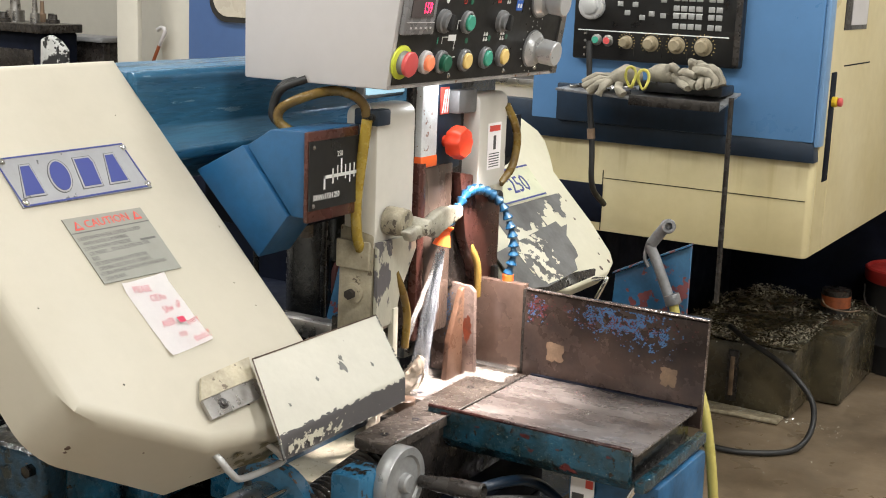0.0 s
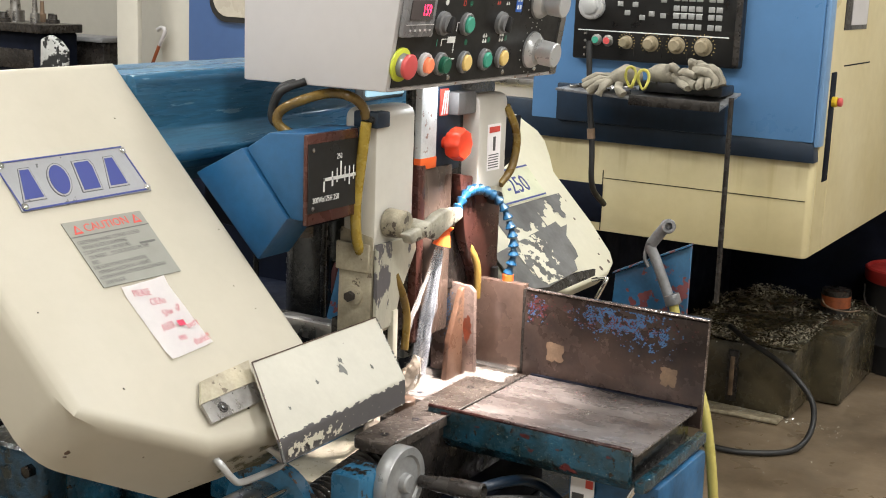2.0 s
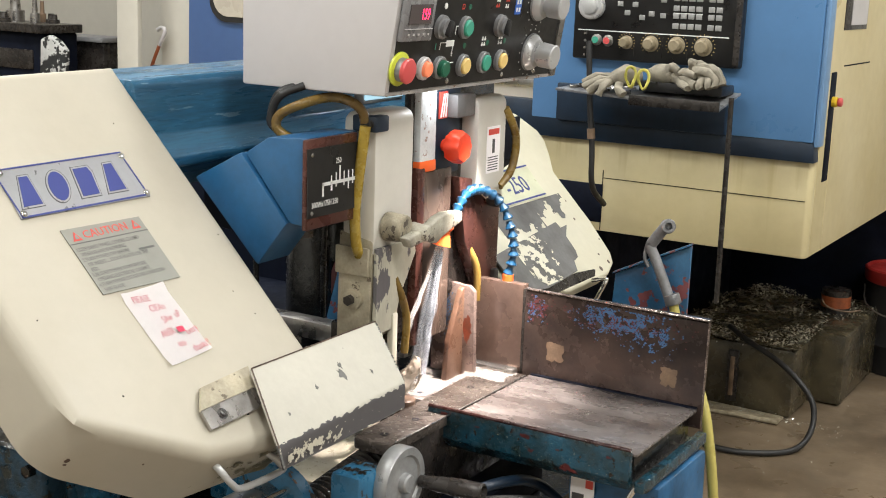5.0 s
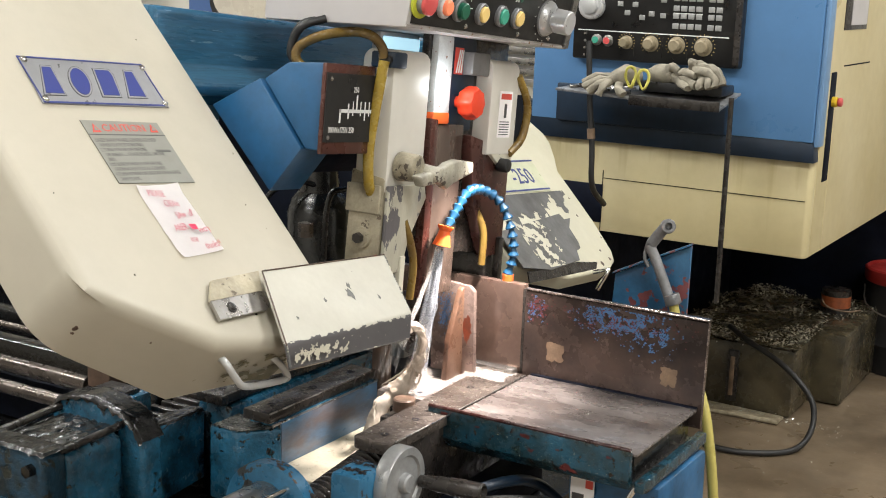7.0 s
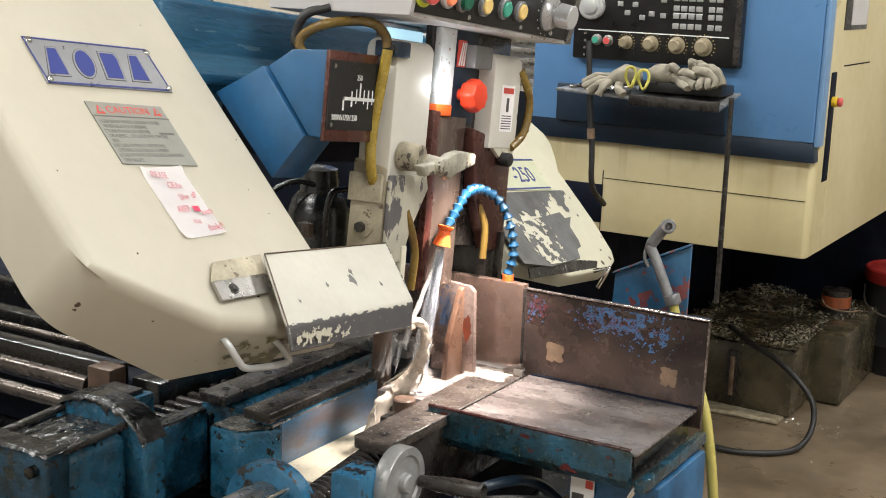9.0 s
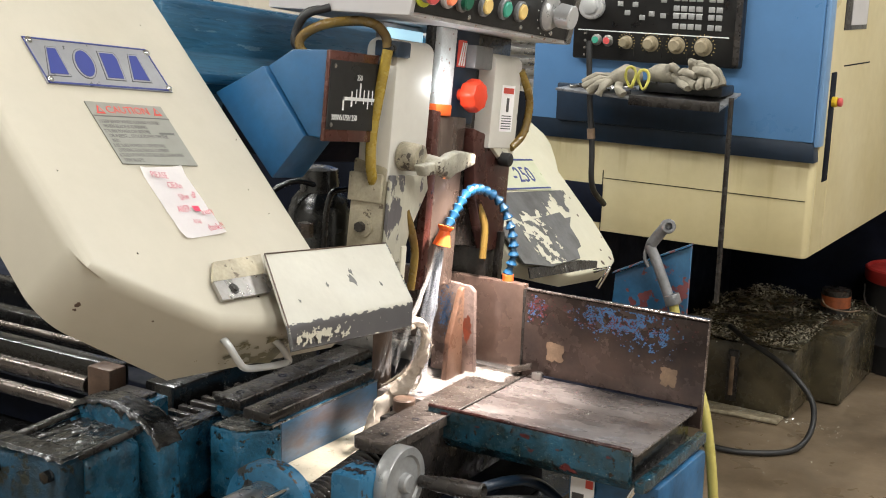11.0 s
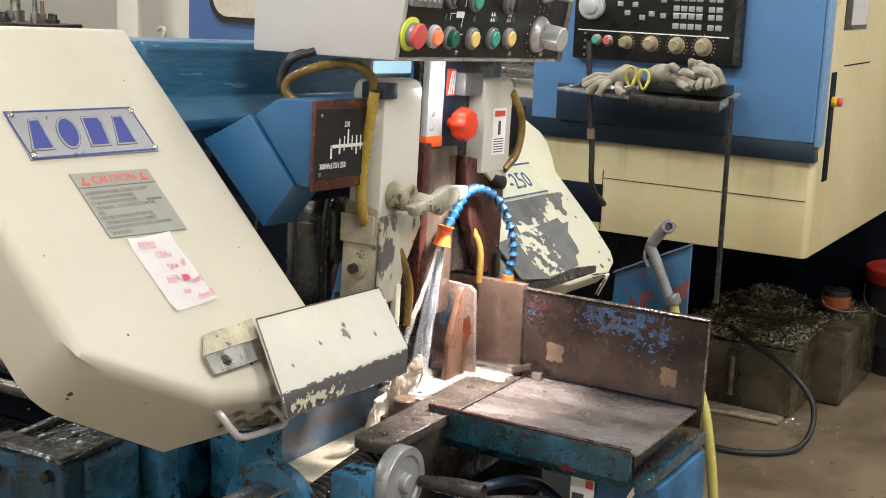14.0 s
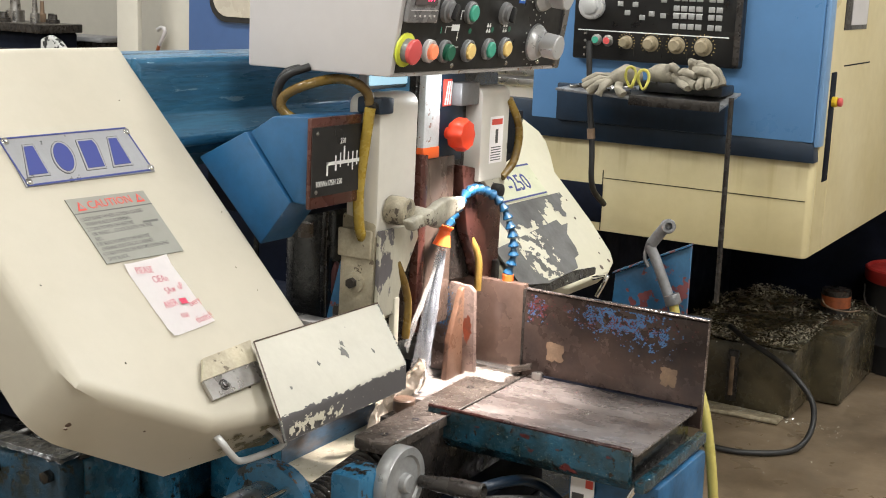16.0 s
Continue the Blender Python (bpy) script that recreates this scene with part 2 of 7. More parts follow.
def lathe(p0, axis, profile, seg=28, bm=None):
    """Profile of (distance along axis, radius) turned round the axis through p0."""
    b = bmesh.new()
    q = Vector(axis).to_track_quat("Z", "Y")
    rings = []
    for h, r in profile:
        rings.append([b.verts.new(Vector(p0) + q @ Vector((r * math.cos(2 * math.pi * k / seg), r * math.sin(2 * math.pi * k / seg), h))) for k in range(seg)])
    for a, c in zip(rings, rings[1:]):
        for k in range(seg):
            b.faces.new((a[k], a[(k + 1) % seg], c[(k + 1) % seg], c[k]))
    b.faces.new(rings[0][::-1])
    b.faces.new(rings[-1])
    return join(bm, b)


def spline(pts, n=8):
    pts = [Vector(p) for p in pts]
    ext = [2 * pts[0] - pts[1]] + pts + [2 * pts[-1] - pts[-2]]
    out = []
    for i in range(1, len(ext) - 2):
        a, b, c, d = ext[i - 1:i + 3]
        for k in range(n):
            t = k / n
            out.append(0.5 * (2 * b + (c - a) * t + (2 * a - 5 * b + 4 * c - d) * t * t + (3 * b - a - 3 * c + d) * t ** 3))
    return out + [pts[-1]]


def tube(pts, r, n=8, seg=12, bm=None, radii=None):
    """A round tube along a smooth line through the points."""
    line = spline(pts, n) if n > 1 else [Vector(p) for p in pts]
    b = bmesh.new()
    rings = []
    up = Vector((0.31, 0.17, 0.93))
    for i, p in enumerate(line):
        d = (line[min(i + 1, len(line) - 1)] - line[max(i - 1, 0)]).normalized()
        s = d.cross(up).normalized()
        u = s.cross(d)
        rr = r if radii is None else radii(i / (len(line) - 1))
        rings.append([b.verts.new(p + rr * (math.cos(2 * math.pi * k / seg) * s + math.sin(2 * math.pi * k / seg) * u)) for k in range(seg)])
        up = u
    for a, c in zip(rings, rings[1:]):
        for k in range(seg):
            b.faces.new((a[k], a[(k + 1) % seg], c[(k + 1) % seg], c[k]))
    b.faces.new(rings[0][::-1])
    b.faces.new(rings[-1])
    return join(bm, b)


def sheet(poly, t=0.0015, bm=None):
    """A thin plate: polygon of points with a thickness towards its normal."""
    p = [Vector(q) for q in poly]
    nrm = (p[1] - p[0]).cross(p[2] - p[0]).normalized()
    return prism(p, nrm * t, bm=bm)


def text_bm(body, height, m, depth=0.0006, squeeze=1.0, thin=0.0):
    """Raised letters; m places their lower left corner, x along the line and z off the surface."""
    cu = bpy.data.curves.new("letters", "FONT")
    cu.body, cu.size, cu.extrude, cu.resolution_u = body, height, depth, 2
    cu.offset = -thin
    ob = bpy.data.objects.new("letters", cu)
    me = bpy.data.meshes.new_from_object(ob)
    b = bmesh.new()
    b.from_mesh(me)
    bpy.data.objects.remove(ob), bpy.data.curves.remove(cu), bpy.data.meshes.remove(me)
    bmesh.ops.transform(b, matrix=m @ Matrix.Diagonal((squeeze, 1, 1, 1)), verts=b.verts)
    return b


def frame_of(origin, x_dir, y_dir):
    x = Vector(x_dir).normalized()
    z = x.cross(Vector(y_dir)).normalized()
    y = z.cross(x)
    return Matrix(((x.x, y.x, z.x, origin[0]), (x.y, y.y, z.y, origin[1]), (x.z, y.z, z.z, origin[2]), (0, 0, 0, 1)))


def lumpy(bm, amp, freq, seed):
    for v in bm.verts:
        v.co += Vector([amp * noise.noise(v.co * freq + Vector((seed + k * 7.3, 0, 0))) for k in range(3)])
    return bm


def ragged(corner, u, v, size, keep, lift, bm=None):
    """Cells of a flat patch that spans u and v from its corner, kept where keep(a, b) says so, a and b from 0 to 1."""
    bm = bm or bmesh.new()
    corner, u, v = Vector(corner), Vector(u), Vector(v)
    na, nb = max(2, int(u.length / size)), max(2, int(v.length / size))
    grid = {}

    def vert(i, j):
        if (i, j) not in grid:
            grid[i, j] = bm.verts.new(corner + u * (i / na) + v * (j / nb) + lift)
        return grid[i, j]
    for i in range(na):
        for j in range(nb):
            if keep((i + 0.5) / na, (j + 0.5) / nb):
                bm.faces.new((vert(i, j), vert(i + 1, j), vert(i + 1, j + 1), vert(i, j + 1)))
    return bm


def rough(a, b, f, seed):
    """Torn-looking noise, about -1 to 1."""
    return noise.noise((a * f, b * f, seed)) + 0.5 * noise.noise((a * f * 2.7, b * f * 2.7, seed + 3)) + 0.25 * noise.noise((a * f * 7, b * f * 7, seed + 6))


# ---- the room ----
def room():
    X0, X1, Y0, Y1 = -6.5, 5.0, -5.0, 6.5
    f = single("floor", box(X0, X1, Y0, Y1, -0.12, 0.0), FLOOR, "stained brown concrete workshop floor with metal swarf", "floor", kind="structure")
    # Unseen walls and ceiling, added pale so that they bounce light.
    for nm, a in (("wall_west", (X0 - 0.15, X0, Y0, Y1)), ("wall_east", (X1, X1 + 0.15, Y0, Y1)), ("wall_south", (X0, X1, Y0 - 0.15, Y0)), ("wall_north", (X0, X1, Y1, Y1 + 0.15))):
        single(nm, box(*a, 0.0, CEIL), WALL, "unseen pale grey workshop wall that bounces light", "wall", kind="structure")
    single("ceiling", box(X0, X1, Y0, Y1, CEIL, CEIL + 0.1), CEILING, "unseen white workshop ceiling", "ceiling", kind="structure")
    # Unseen housings for the added troffers.
    for tx, ty in TROFFERS:
        t = thing("added_ceiling_light", (tx, ty, CEIL), "unseen white fluorescent troffer added on the ceiling", "ceiling light", "ceiling lights")
        part("housing", box(tx - 0.63, tx + 0.63, ty - 0.18, ty + 0.18, CEIL - 0.04, CEIL, 0.006), CEILING, t)
        part("diffuser", box(tx - 0.6, tx + 0.6, ty - 0.15, ty + 0.15, CEIL - 0.055, CEIL - 0.04), TUBE_GLOW, t, "glowing diffuser of the added troffer")


room()

# ---- the saw head, which swings about a cross axis behind the rear wheel; built level ----
PIVOT = (0.0, 0.755, 0.757)
head = thing("band_saw", PIVOT, "cream and blue band saw, its head swinging over the vise", "band saw")
S2 = math.sqrt(0.5)
NRM = Vector((S2, 0, S2))     # both wheel covers face up at 45 degrees
FACE = 0.868                  # x + z on the front cover's face


def on(y, z, c=FACE):
    return Vector((c - z, y, z))


def screw(p, n, r, material, parent, name="screw", h=0.003):
    bm = lathe(p, n, [(0, r * 1.5), (h * 0.3, r * 1.5), (h * 0.35, r), (h, r * 0.9), (h * 1.15, r * 0.5)], 14)
    return part(name, bm, material, parent)


GRIME = mat("olive oily dirt", (0.22, 0.185, 0.09), 0.4, var=0.4, scale=40, bump=0.3, colour2=(0.12, 0.10, 0.045))


def front_cover():
    poly = [on(-0.691, 1.225), on(-0.291, 1.225), on(-0.302, 0.815), on(-0.443, 0.820), on(-0.549, 0.832), on(-0.691, 0.897)]
    bm = bmesh.new()
    top = [bm.verts.new(p) for p in poly]
    low = [bm.verts.new(p - NRM * d) for p, d in zip(poly, (0.095, 0.07, 0.06, 0.074, 0.107, 0.095))]
    bm.faces.new(top)
    bm.faces.new(low[::-1])
    n = len(poly)
    for i in range(n):
        bm.faces.new((top[i], low[i], low[(i + 1) % n], top[(i + 1) % n]))
    bmesh.ops.recalc_face_normals(bm, faces=bm.faces)
    bm.edges.ensure_lookup_table()
    rim = [e for e in bm.edges if e.verts[0] in top and e.verts[1] in top]
    bev(bm, rim, 0.017, 4)
    lower = [e for e in bm.edges if abs((e.verts[0].co - e.verts[1].co).normalized().dot(NRM)) > 0.97]
    bev(bm, [e for e in lower if e.verts[0].co.y < -0.6], 0.034, 5)
    cover = part("wheel_cover", bm, CREAM, head, "cream enamelled sheet metal wheel cover with chipped edges", 30)

    # name plate with four block shapes and a blue border
    off = NRM * 0.0006
    bm = sheet([on(-0.588, 1.123) + off, on(-0.594, 1.0735) + off, on(-0.388, 1.0725) + off, on(-0.391, 1.1235) + off], 0.0016)
    plate = part("name_plate", bm, TAG_SILVER, cover, "brushed silver name plate with a blue border and blue marks")
    o2 = NRM * 0.0024
    b = None
    for y0, y1, z0, z1 in ((-0.592, -0.389, 1.1215, 1.123), (-0.592, -0.389, 1.0735, 1.0752), (-0.592, -0.5902, 1.0735, 1.123), (-0.3915, -0.3895, 1.0735, 1.123)):
        b = sheet([on(y0, z0) + o2, on(y1, z0) + o2, on(y1, z1) + o2, on(y0, z1) + o2], 0.0005, b)
    part("border", b, TAG_BLUE, plate)
    # marks of the maker: plain blue shapes
    b = None
    z0, z1 = 1.083, 1.113
    marks = [(-0.562, (0.011, 0.036)), (-0.516, (0.002, 0.034)), (-0.472, (0.003, 0.034)), (-0.428, (0.011, 0.036))]
    def flat(pts, lift, m_, name):
        part(name, sheet([on(y, z) + NRM * lift for y, z in pts], 0.0005), m_, plate)
    for k, (yc, (tw, bw)) in enumerate(marks):
        if k in (0, 3):
            shape = [(-bw / 2, 0), (bw / 2, 0), (0.0085, 1), (-0.0085, 1)]
        elif k == 1:
            shape = [(0.018 * math.cos(a), 0.5 + 0.52 * math.sin(a)) for a in [j * math.pi / 10 for j in range(20)]]
        else:
            shape = [(-0.017, 0), (0.017, 0), (0.017, 0.8), (0.012, 1), (-0.017, 1)]
        shape = [(u + 0.013 * (v - 0.5), v) for u, v in shape]   # the marks lean
        flat([(yc + 0.98 * u, z0 - 0.0015 + v * (z1 - z0 + 0.003)) for u, v in shape], 0.0021, PRINT_DARK, "mark_edge")
        flat([(yc + 0.92 * u, z0 - 0.0009 + v * (z1 - z0 + 0.0018)) for u, v in shape], 0.0024, TAG_SILVER, "mark_edge")
        flat([(yc + 0.78 * u, z0 + 0.0008 + v * (z1 - z0 - 0.0016)) for u, v in shape], 0.0028, TAG_BLUE, "mark")
    for y, z in ((-0.389 - 0.003, 1.118), (-0.392, 1.0765), (-0.587, 1.0775), (-0.584, 1.1195)):
        screw(on(y, z) + o2, NRM, 0.0032, CHROME, plate, "rivet")

    # caution plate
    bm = sheet([on(-0.5535, 1.0565) + off, on(-0.553, 0.991) + off, on(-0.428, 0.9885) + off, on(-0.4285, 1.0545) + off], 0.0012)
    cp = part("caution_plate", bm, TAG_GREY, cover, "grey aluminium caution plate with red heading")
    o3 = NRM * 0.0019
    m = frame_of(on(-0.527, 1.0445) + o3, (0, 1, 0), (-S2, 0, S2))
    part("heading", text_bm("CAUTION", 0.0155, m, 0.0002, 1.02), PRINT_RED, cp, "red heading")
    for yc in (-0.538, -0.443):
        part("warning_triangle", sheet([on(yc - 0.007, 1.0435) + o3, on(yc + 0.007, 1.0435) + o3, on(yc, 1.0525) + o3], 0.0004), PRINT_RED, cp)
        part("triangle_centre", sheet([on(yc - 0.0035, 1.0452) + NRM * 0.0024, on(yc + 0.0035, 1.0452) + NRM * 0.0024, on(yc, 1.0498) + NRM * 0.0024], 0.0004), TAG_GREY, cp)
    b = sheet([on(-0.553, 1.0408) + o3, on(-0.4285, 1.0398) + o3, on(-0.4285, 1.0406) + o3, on(-0.553, 1.0416) + o3], 0.0004)
    words = ("1.KEEP BAND WHEEL COVERS CLOSED", "  WHEN BLADE IS RUNNING.", "2.TURN POWER OFF BEFORE", "  OR INSERT ... STOCK PLATES ON THE", "  BED.", "3.BE SURE POWER IS OFF BEFORE", "  OPENING ELECTRICAL CABINET.", "4.TURN POWER OFF BEFORE CHANGING", "  SAW BLADE.")
    for i, line in enumerate(words):
        m = frame_of(on(-0.550, 1.0335 - i * 0.00505) + o3, (0, 1, 0), (-S2, 0, S2))
        part("print_line", text_bm(line, 0.0072, m, 0.0001, 0.80), PRINT_GREY, cp)
    b = sheet([on(-0.461, 1.0225) + o3, on(-0.436, 1.0222) + o3, on(-0.436, 1.0242) + o3, on(-0.461, 1.0245) + o3], 0.0003, b)
    part("heading_rule", b, PRINT_GREY, cp)

    # handwritten note, taped on
    o4 = NRM * 0.0008
    bm = bmesh.new()
    A, B, C, D = on(-0.532, 0.987), on(-0.461, 0.988), on(-0.455, 0.917), on(-0.528, 0.914)
    g = [[bm.verts.new((A.lerp(B, u / 6)).lerp(D.lerp(C, u / 6), v / 8) + NRM * (0.0012 + 0.0022 * abs(noise.noise((u * 0.5, v * 0.4, 1))) + (0.003 if (u in (0, 6) and v in (0, 8)) else 0))) for u in range(7)] for v in range(9)]
    for v in range(8):
        for u in range(6):
            bm.faces.new((g[v][u], g[v + 1][u], g[v + 1][u + 1], g[v][u + 1]))
    bmesh.ops.solidify(bm, geom=bm.faces, thickness=0.0003)
    note = part("paper_note", bm, PAPER, cover, "white paper note with red handwriting")
    o5 = NRM * 0.0052
    lines = [("PlEASE", -0.524, 0.975, 6), ("ClEAn", -0.508, 0.9635, 3), ("SAw  uP", -0.500, 0.9505, -6), ("AftER", -0.515, 0.9385, -3), ("every", -0.478, 0.9345, -8), ("use", -0.501, 0.927, 4), ("thanks!!", -0.483, 0.9185, -5)]
    for s, y, z, a in lines:
        m = frame_of(on(y, z) + o5, (0, 1, 0), (-S2, 0, S2)) @ pose(0, 0, 0, 0, 0, -a) @ Matrix.Shear("XY", 4, (0.2, 0))
        part("handwriting", text_bm(s, 0.0135, m, 0.0001, 0.68, 0.0002), INK_RED, note)
    part("scribble", sheet([on(-0.488, 0.939) + o5, on(-0.478, 0.9385) + o5, on(-0.478, 0.944) + o5, on(-0.489, 0.9445) + o5], 0.0003), INK_RED, note)
    # small fixing screws and spots on the cover
    rnd = random.Random(77)
    for y, z, r in ((-0.365, 1.155, 0.0009), (-0.612, 0.905, 0.0014), (-0.36, 0.962, 0.0009), (-0.35, 0.935, 0.0008), (-0.465, 0.853, 0.0022), (-0.655, 0.985, 0.0011), (-0.32, 1.02, 0.0010)):
        k = 9
        pts = [on(y + r * rnd.uniform(0.5, 1.3) * math.cos(2 * math.pi * j / k), z + 0.7 * r * rnd.uniform(0.5, 1.4) * math.sin(2 * math.pi * j / k)) + NRM * 0.0003 for j in range(k)]
        part("paint_chip", sheet(pts, 0.0003), STEEL_DARK, cover, "small bare chip in the paint")
    e = (on(-0.555, 0.828) - on(-0.703, 0.887)).normalized()
    wn = e.cross(NRM).normalized()
    wn = wn if wn.z < 0 else -wn
    for du, dv, r in ((0.014, -0.036, 0.0036), (0.015, -0.044, 0.0022), (-0.012, -0.074, 0.0014), (0.095, -0.022, 0.0013)):
        c = on(-0.703, 0.887) + e * du + NRM * dv + wn * 0.0005
        pts = [c + e * r * rnd.uniform(0.4, 1.1) * math.cos(2 * math.pi * j / 11) + NRM * r * rnd.uniform(0.5, 1.3) * math.sin(2 * math.pi * j / 11) for j in range(11)]
        part("rust_spot", prism(pts, wn * 0.0005), BOLT, cover, "brown rust spot")
    # oily dirt on the wall under the guard
    run = on(-0.443, 0.820) - on(-0.551, 0.831)
    out = run.cross(NRM).normalized()
    out = out if out.z < 0 else -out
    b = ragged(on(-0.551, 0.831) - NRM * 0.012, run * 1.25, -NRM * 0.06, 0.0016, lambda p, q: rough(p * 3, q * 2, 2.0, 21) > 1.1 - 1.2 * p - 0.5 * q, out * 0.0008)
    tagged(part("oil_stain", b, GRIME, cover, "olive oily dirt in the corner under the guard"), kind="stuff")
    # bracket tabs that hold the blade guard
    bm = sheet([on(-0.514, 0.890, 0.874), on(-0.535, 0.872, 0.874), on(-0.44, 0.874, 0.874), on(-0.426, 0.893, 0.874)], 0.004)
    part("guard_bracket", bm, CREAM_DIRTY, head, "cream folded bracket of the blade guard")
    bm = sheet([on(-0.535, 0.872, 0.875), on(-0.536, 0.854, 0.873), on(-0.452, 0.8555, 0.873), on(-0.43, 0.864, 0.875), on(-0.44, 0.874, 0.875)], 0.004)
    tab = part("bracket_tab", bm, STEEL, head, "bare steel bracket tab")
    screw(on(-0.508, 0.866, 0.8795), NRM, 0.0045, STEEL_DARK, tab)
    # handle
    bm = tube([(-0.005, -0.522, 0.818), (0.025, -0.528, 0.808), (0.032, -0.515, 0.788), (0.032, -0.495, 0.776), (0.032, -0.43, 0.773), (0.032, -0.421, 0.778), (0.03, -0.443, 0.800), (0.0, -0.446, 0.81)], 0.0042, n=5)
    part("handle", bm, ALU, head, "bright bent steel rod handle")


front_cover()


def blade_guard():
    A, B, C, D = Vector((0.000, -0.440, 0.899)), Vector((0.000, -0.178, 0.898)), Vector((0.066, -0.204, 0.832)), Vector((0.071, -0.478, 0.827))
    E, F = Vector((0.071, -0.211, 0.801)), Vector((0.074, -0.472, 0.801))
    t = Vector((-0.0025, 0, -0.0025))
    bm = bmesh.new()
    f = [A, D, F, E, C, B]
    top = [bm.verts.new(p) for p in f]
    low = [bm.verts.new(p + t) for p in f]
    for v in (top, low):
        bm.faces.new((v[0], v[1], v[4], v[5]))
        bm.faces.new((v[1], v[2], v[3], v[4]))
    for i in range(6):
        j = (i + 1) % 6
        bm.faces.new((top[i], low[i], low[j], top[j]))
    bmesh.ops.recalc_face_normals(bm, faces=bm.faces)
    crease = [e for e in bm.edges if {e.verts[0], e.verts[1]} == {top[1], top[4]}]
    bev(bm, crease, 0.004, 3)
    guard = part("blade_guard", bm, GUARD, head, "cream blade guard, paint chipped to grey along its fold")
    rnd = random.Random(9)
    for y, c0, r in ((-0.305, 0.864, 0.009), (-0.36, 0.862, 0.004), (-0.298, 0.872, 0.005), (-0.25, 0.855, 0.003), (-0.43, 0.85, 0.003)):
        pts = [on(y + r * rnd.uniform(0.3, 1.1) * math.cos(a), c0 + r * rnd.uniform(0.3, 1.0) * math.sin(a), 0.8985) + NRM * 0.0002 for a in [2 * math.pi * q / 11 for q in range(11)]]
        part("paint_chip", sheet(pts, 0.0003), GREY_WORN, guard)
    b = bmesh.new()
    for p, q in ((A, B), (A, D), (B, C), (D, F), (F, E)):
        for i in range(60):
            c = p.lerp(q, rnd.random()) + NRM * 0.0004
            r = rnd.uniform(0.0004, 0.0017)
            vs = [b.verts.new(c + Vector((-S2, 0, S2)) * r * rnd.uniform(0.4, 1.2) * math.cos(k * 1.05) + Vector((0, 1, 0)) * r * rnd.uniform(0.6, 1.8) * math.sin(k * 1.05)) for k in range(6)]
            b.faces.new(vs)
    tagged(part("edge_chip", b, GREY_WORN, guard), kind="stuff")
    # remains of cream paint on the bare fold
    wide = E - F
    b = ragged(F + Vector((0.001, 0.004, 0.003)), wide * 0.42, Vector((0, 0, 0.021)), 0.0009, lambda p, q: rough(p * 5, q * 1.2, 2.2, 4) + 0.35 - 1.2 * abs(q - 0.5) - 0.9 * max(0, p - 0.6) > 0.12, Vector((0.0012, 0, 0)))
    b = ragged(F + wide * 0.45 + Vector((0.001, 0, 0.006)), wide * 0.5, Vector((0, 0, 0.018)), 0.0009, lambda p, q: rough(p * 8, q * 1.4, 2.4, 9) > 0.78, Vector((0.0012, 0, 0)), b)
    tagged(part("paint_rest", b, CREAM_WORN, guard, "torn remains of cream paint"), kind="stuff")
    for p, q in ((A, D), (A, B)):
        part("guard_edge", rod(p + NRM * 0.0004, q + NRM * 0.0004, 0.0009, seg=6), BOLT, guard)
    # side web behind the guard
    part("guard_end", prism([(-0.05, -0.225, 0.84), (0.055, -0.206, 0.836), (0.066, -0.21, 0.803), (0.03, -0.215, 0.80)], (0, -0.004, 0)), STEEL_DARK, head)
    part("guard_web", prism([(-0.03, -0.44, 0.88), (-0.03, -0.19, 0.88), (-0.03, -0.2, 0.81), (-0.03, -0.45, 0.81)], (0.004, 0, 0)), CREAM_DIRTY, head, "greasy inner web")


GREY_WORN = mat("grey primer with cream flecks", (0.15, 0.145, 0.135), 0.5, var=0.2, scale=10, bump=0.1, chips=(0.62, 0.58, 0.46), chip_at=0.60, chip_scale=34)
GUARD = mat("guard enamel chipped near its fold", (0.515, 0.49, 0.42), 0.45, var=0.08, scale=6, bump=0.12, chips=(0.2, 0.19, 0.18), chip_at=0.69, chip_scale=46)


def worn_below(m, z, ragged, colour, scale=55, y_from=None, stretch=(1, 0.45, 1)):
    """Paint is gone below a height, with a ragged border; from y_from on where one is given."""
    nt = m.node_tree
    n, l = nt.nodes, nt.links
    b = n["Principled BSDF"]
    src = b.inputs["Base Color"].links[0].from_socket
    co = n.new("ShaderNodeTexCoord")
    sx = n.new("ShaderNodeSeparateXYZ")
    l.new(co.outputs["Object"], sx.inputs[0])
    st = n.new("ShaderNodeMapping")
    st.inputs["Scale"].default_value = stretch
    l.new(co.outputs["Object"], st.inputs[0])

    def above(axis, gain, at, op):
        ns = n.new("ShaderNodeTexNoise")
        ns.inputs["Scale"].default_value, ns.inputs["Detail"].default_value = scale, 5
        l.new(st.outputs[0], ns.inputs["Vector"])
        a = n.new("ShaderNodeMath")
        a.operation = "MULTIPLY_ADD"
        l.new(ns.outputs["Fac"], a.inputs[0])
        a.inputs[1].default_value = gain
        l.new(sx.outputs[axis], a.inputs[2])
        c = n.new("ShaderNodeMath")
        c.operation = op
        l.new(a.outputs[0], c.inputs[0])
        c.inputs[1].default_value = at + gain / 2
        return c.outputs[0]

    fac = above("Z", ragged, z - 0.757, "LESS_THAN")
    if y_from is not None:
        both = n.new("ShaderNodeMath")
        both.operation = "MULTIPLY"
        l.new(fac, both.inputs[0]), l.new(above("Y", 0.2, y_from - 0.755, "GREATER_THAN"), both.inputs[1])
        fac = both.outputs[0]
    mx = n.new("ShaderNodeMixRGB")
    l.new(fac, mx.inputs[0]), l.new(src, mx.inputs[1])
    mx.inputs[2].default_value = (*colour, 1)
    l.new(mx.outputs[0], b.inputs["Base Color"])


worn_below(GUARD, 0.8295, 0.014, (0.078, 0.072, 0.074), 210)
blade_guard()


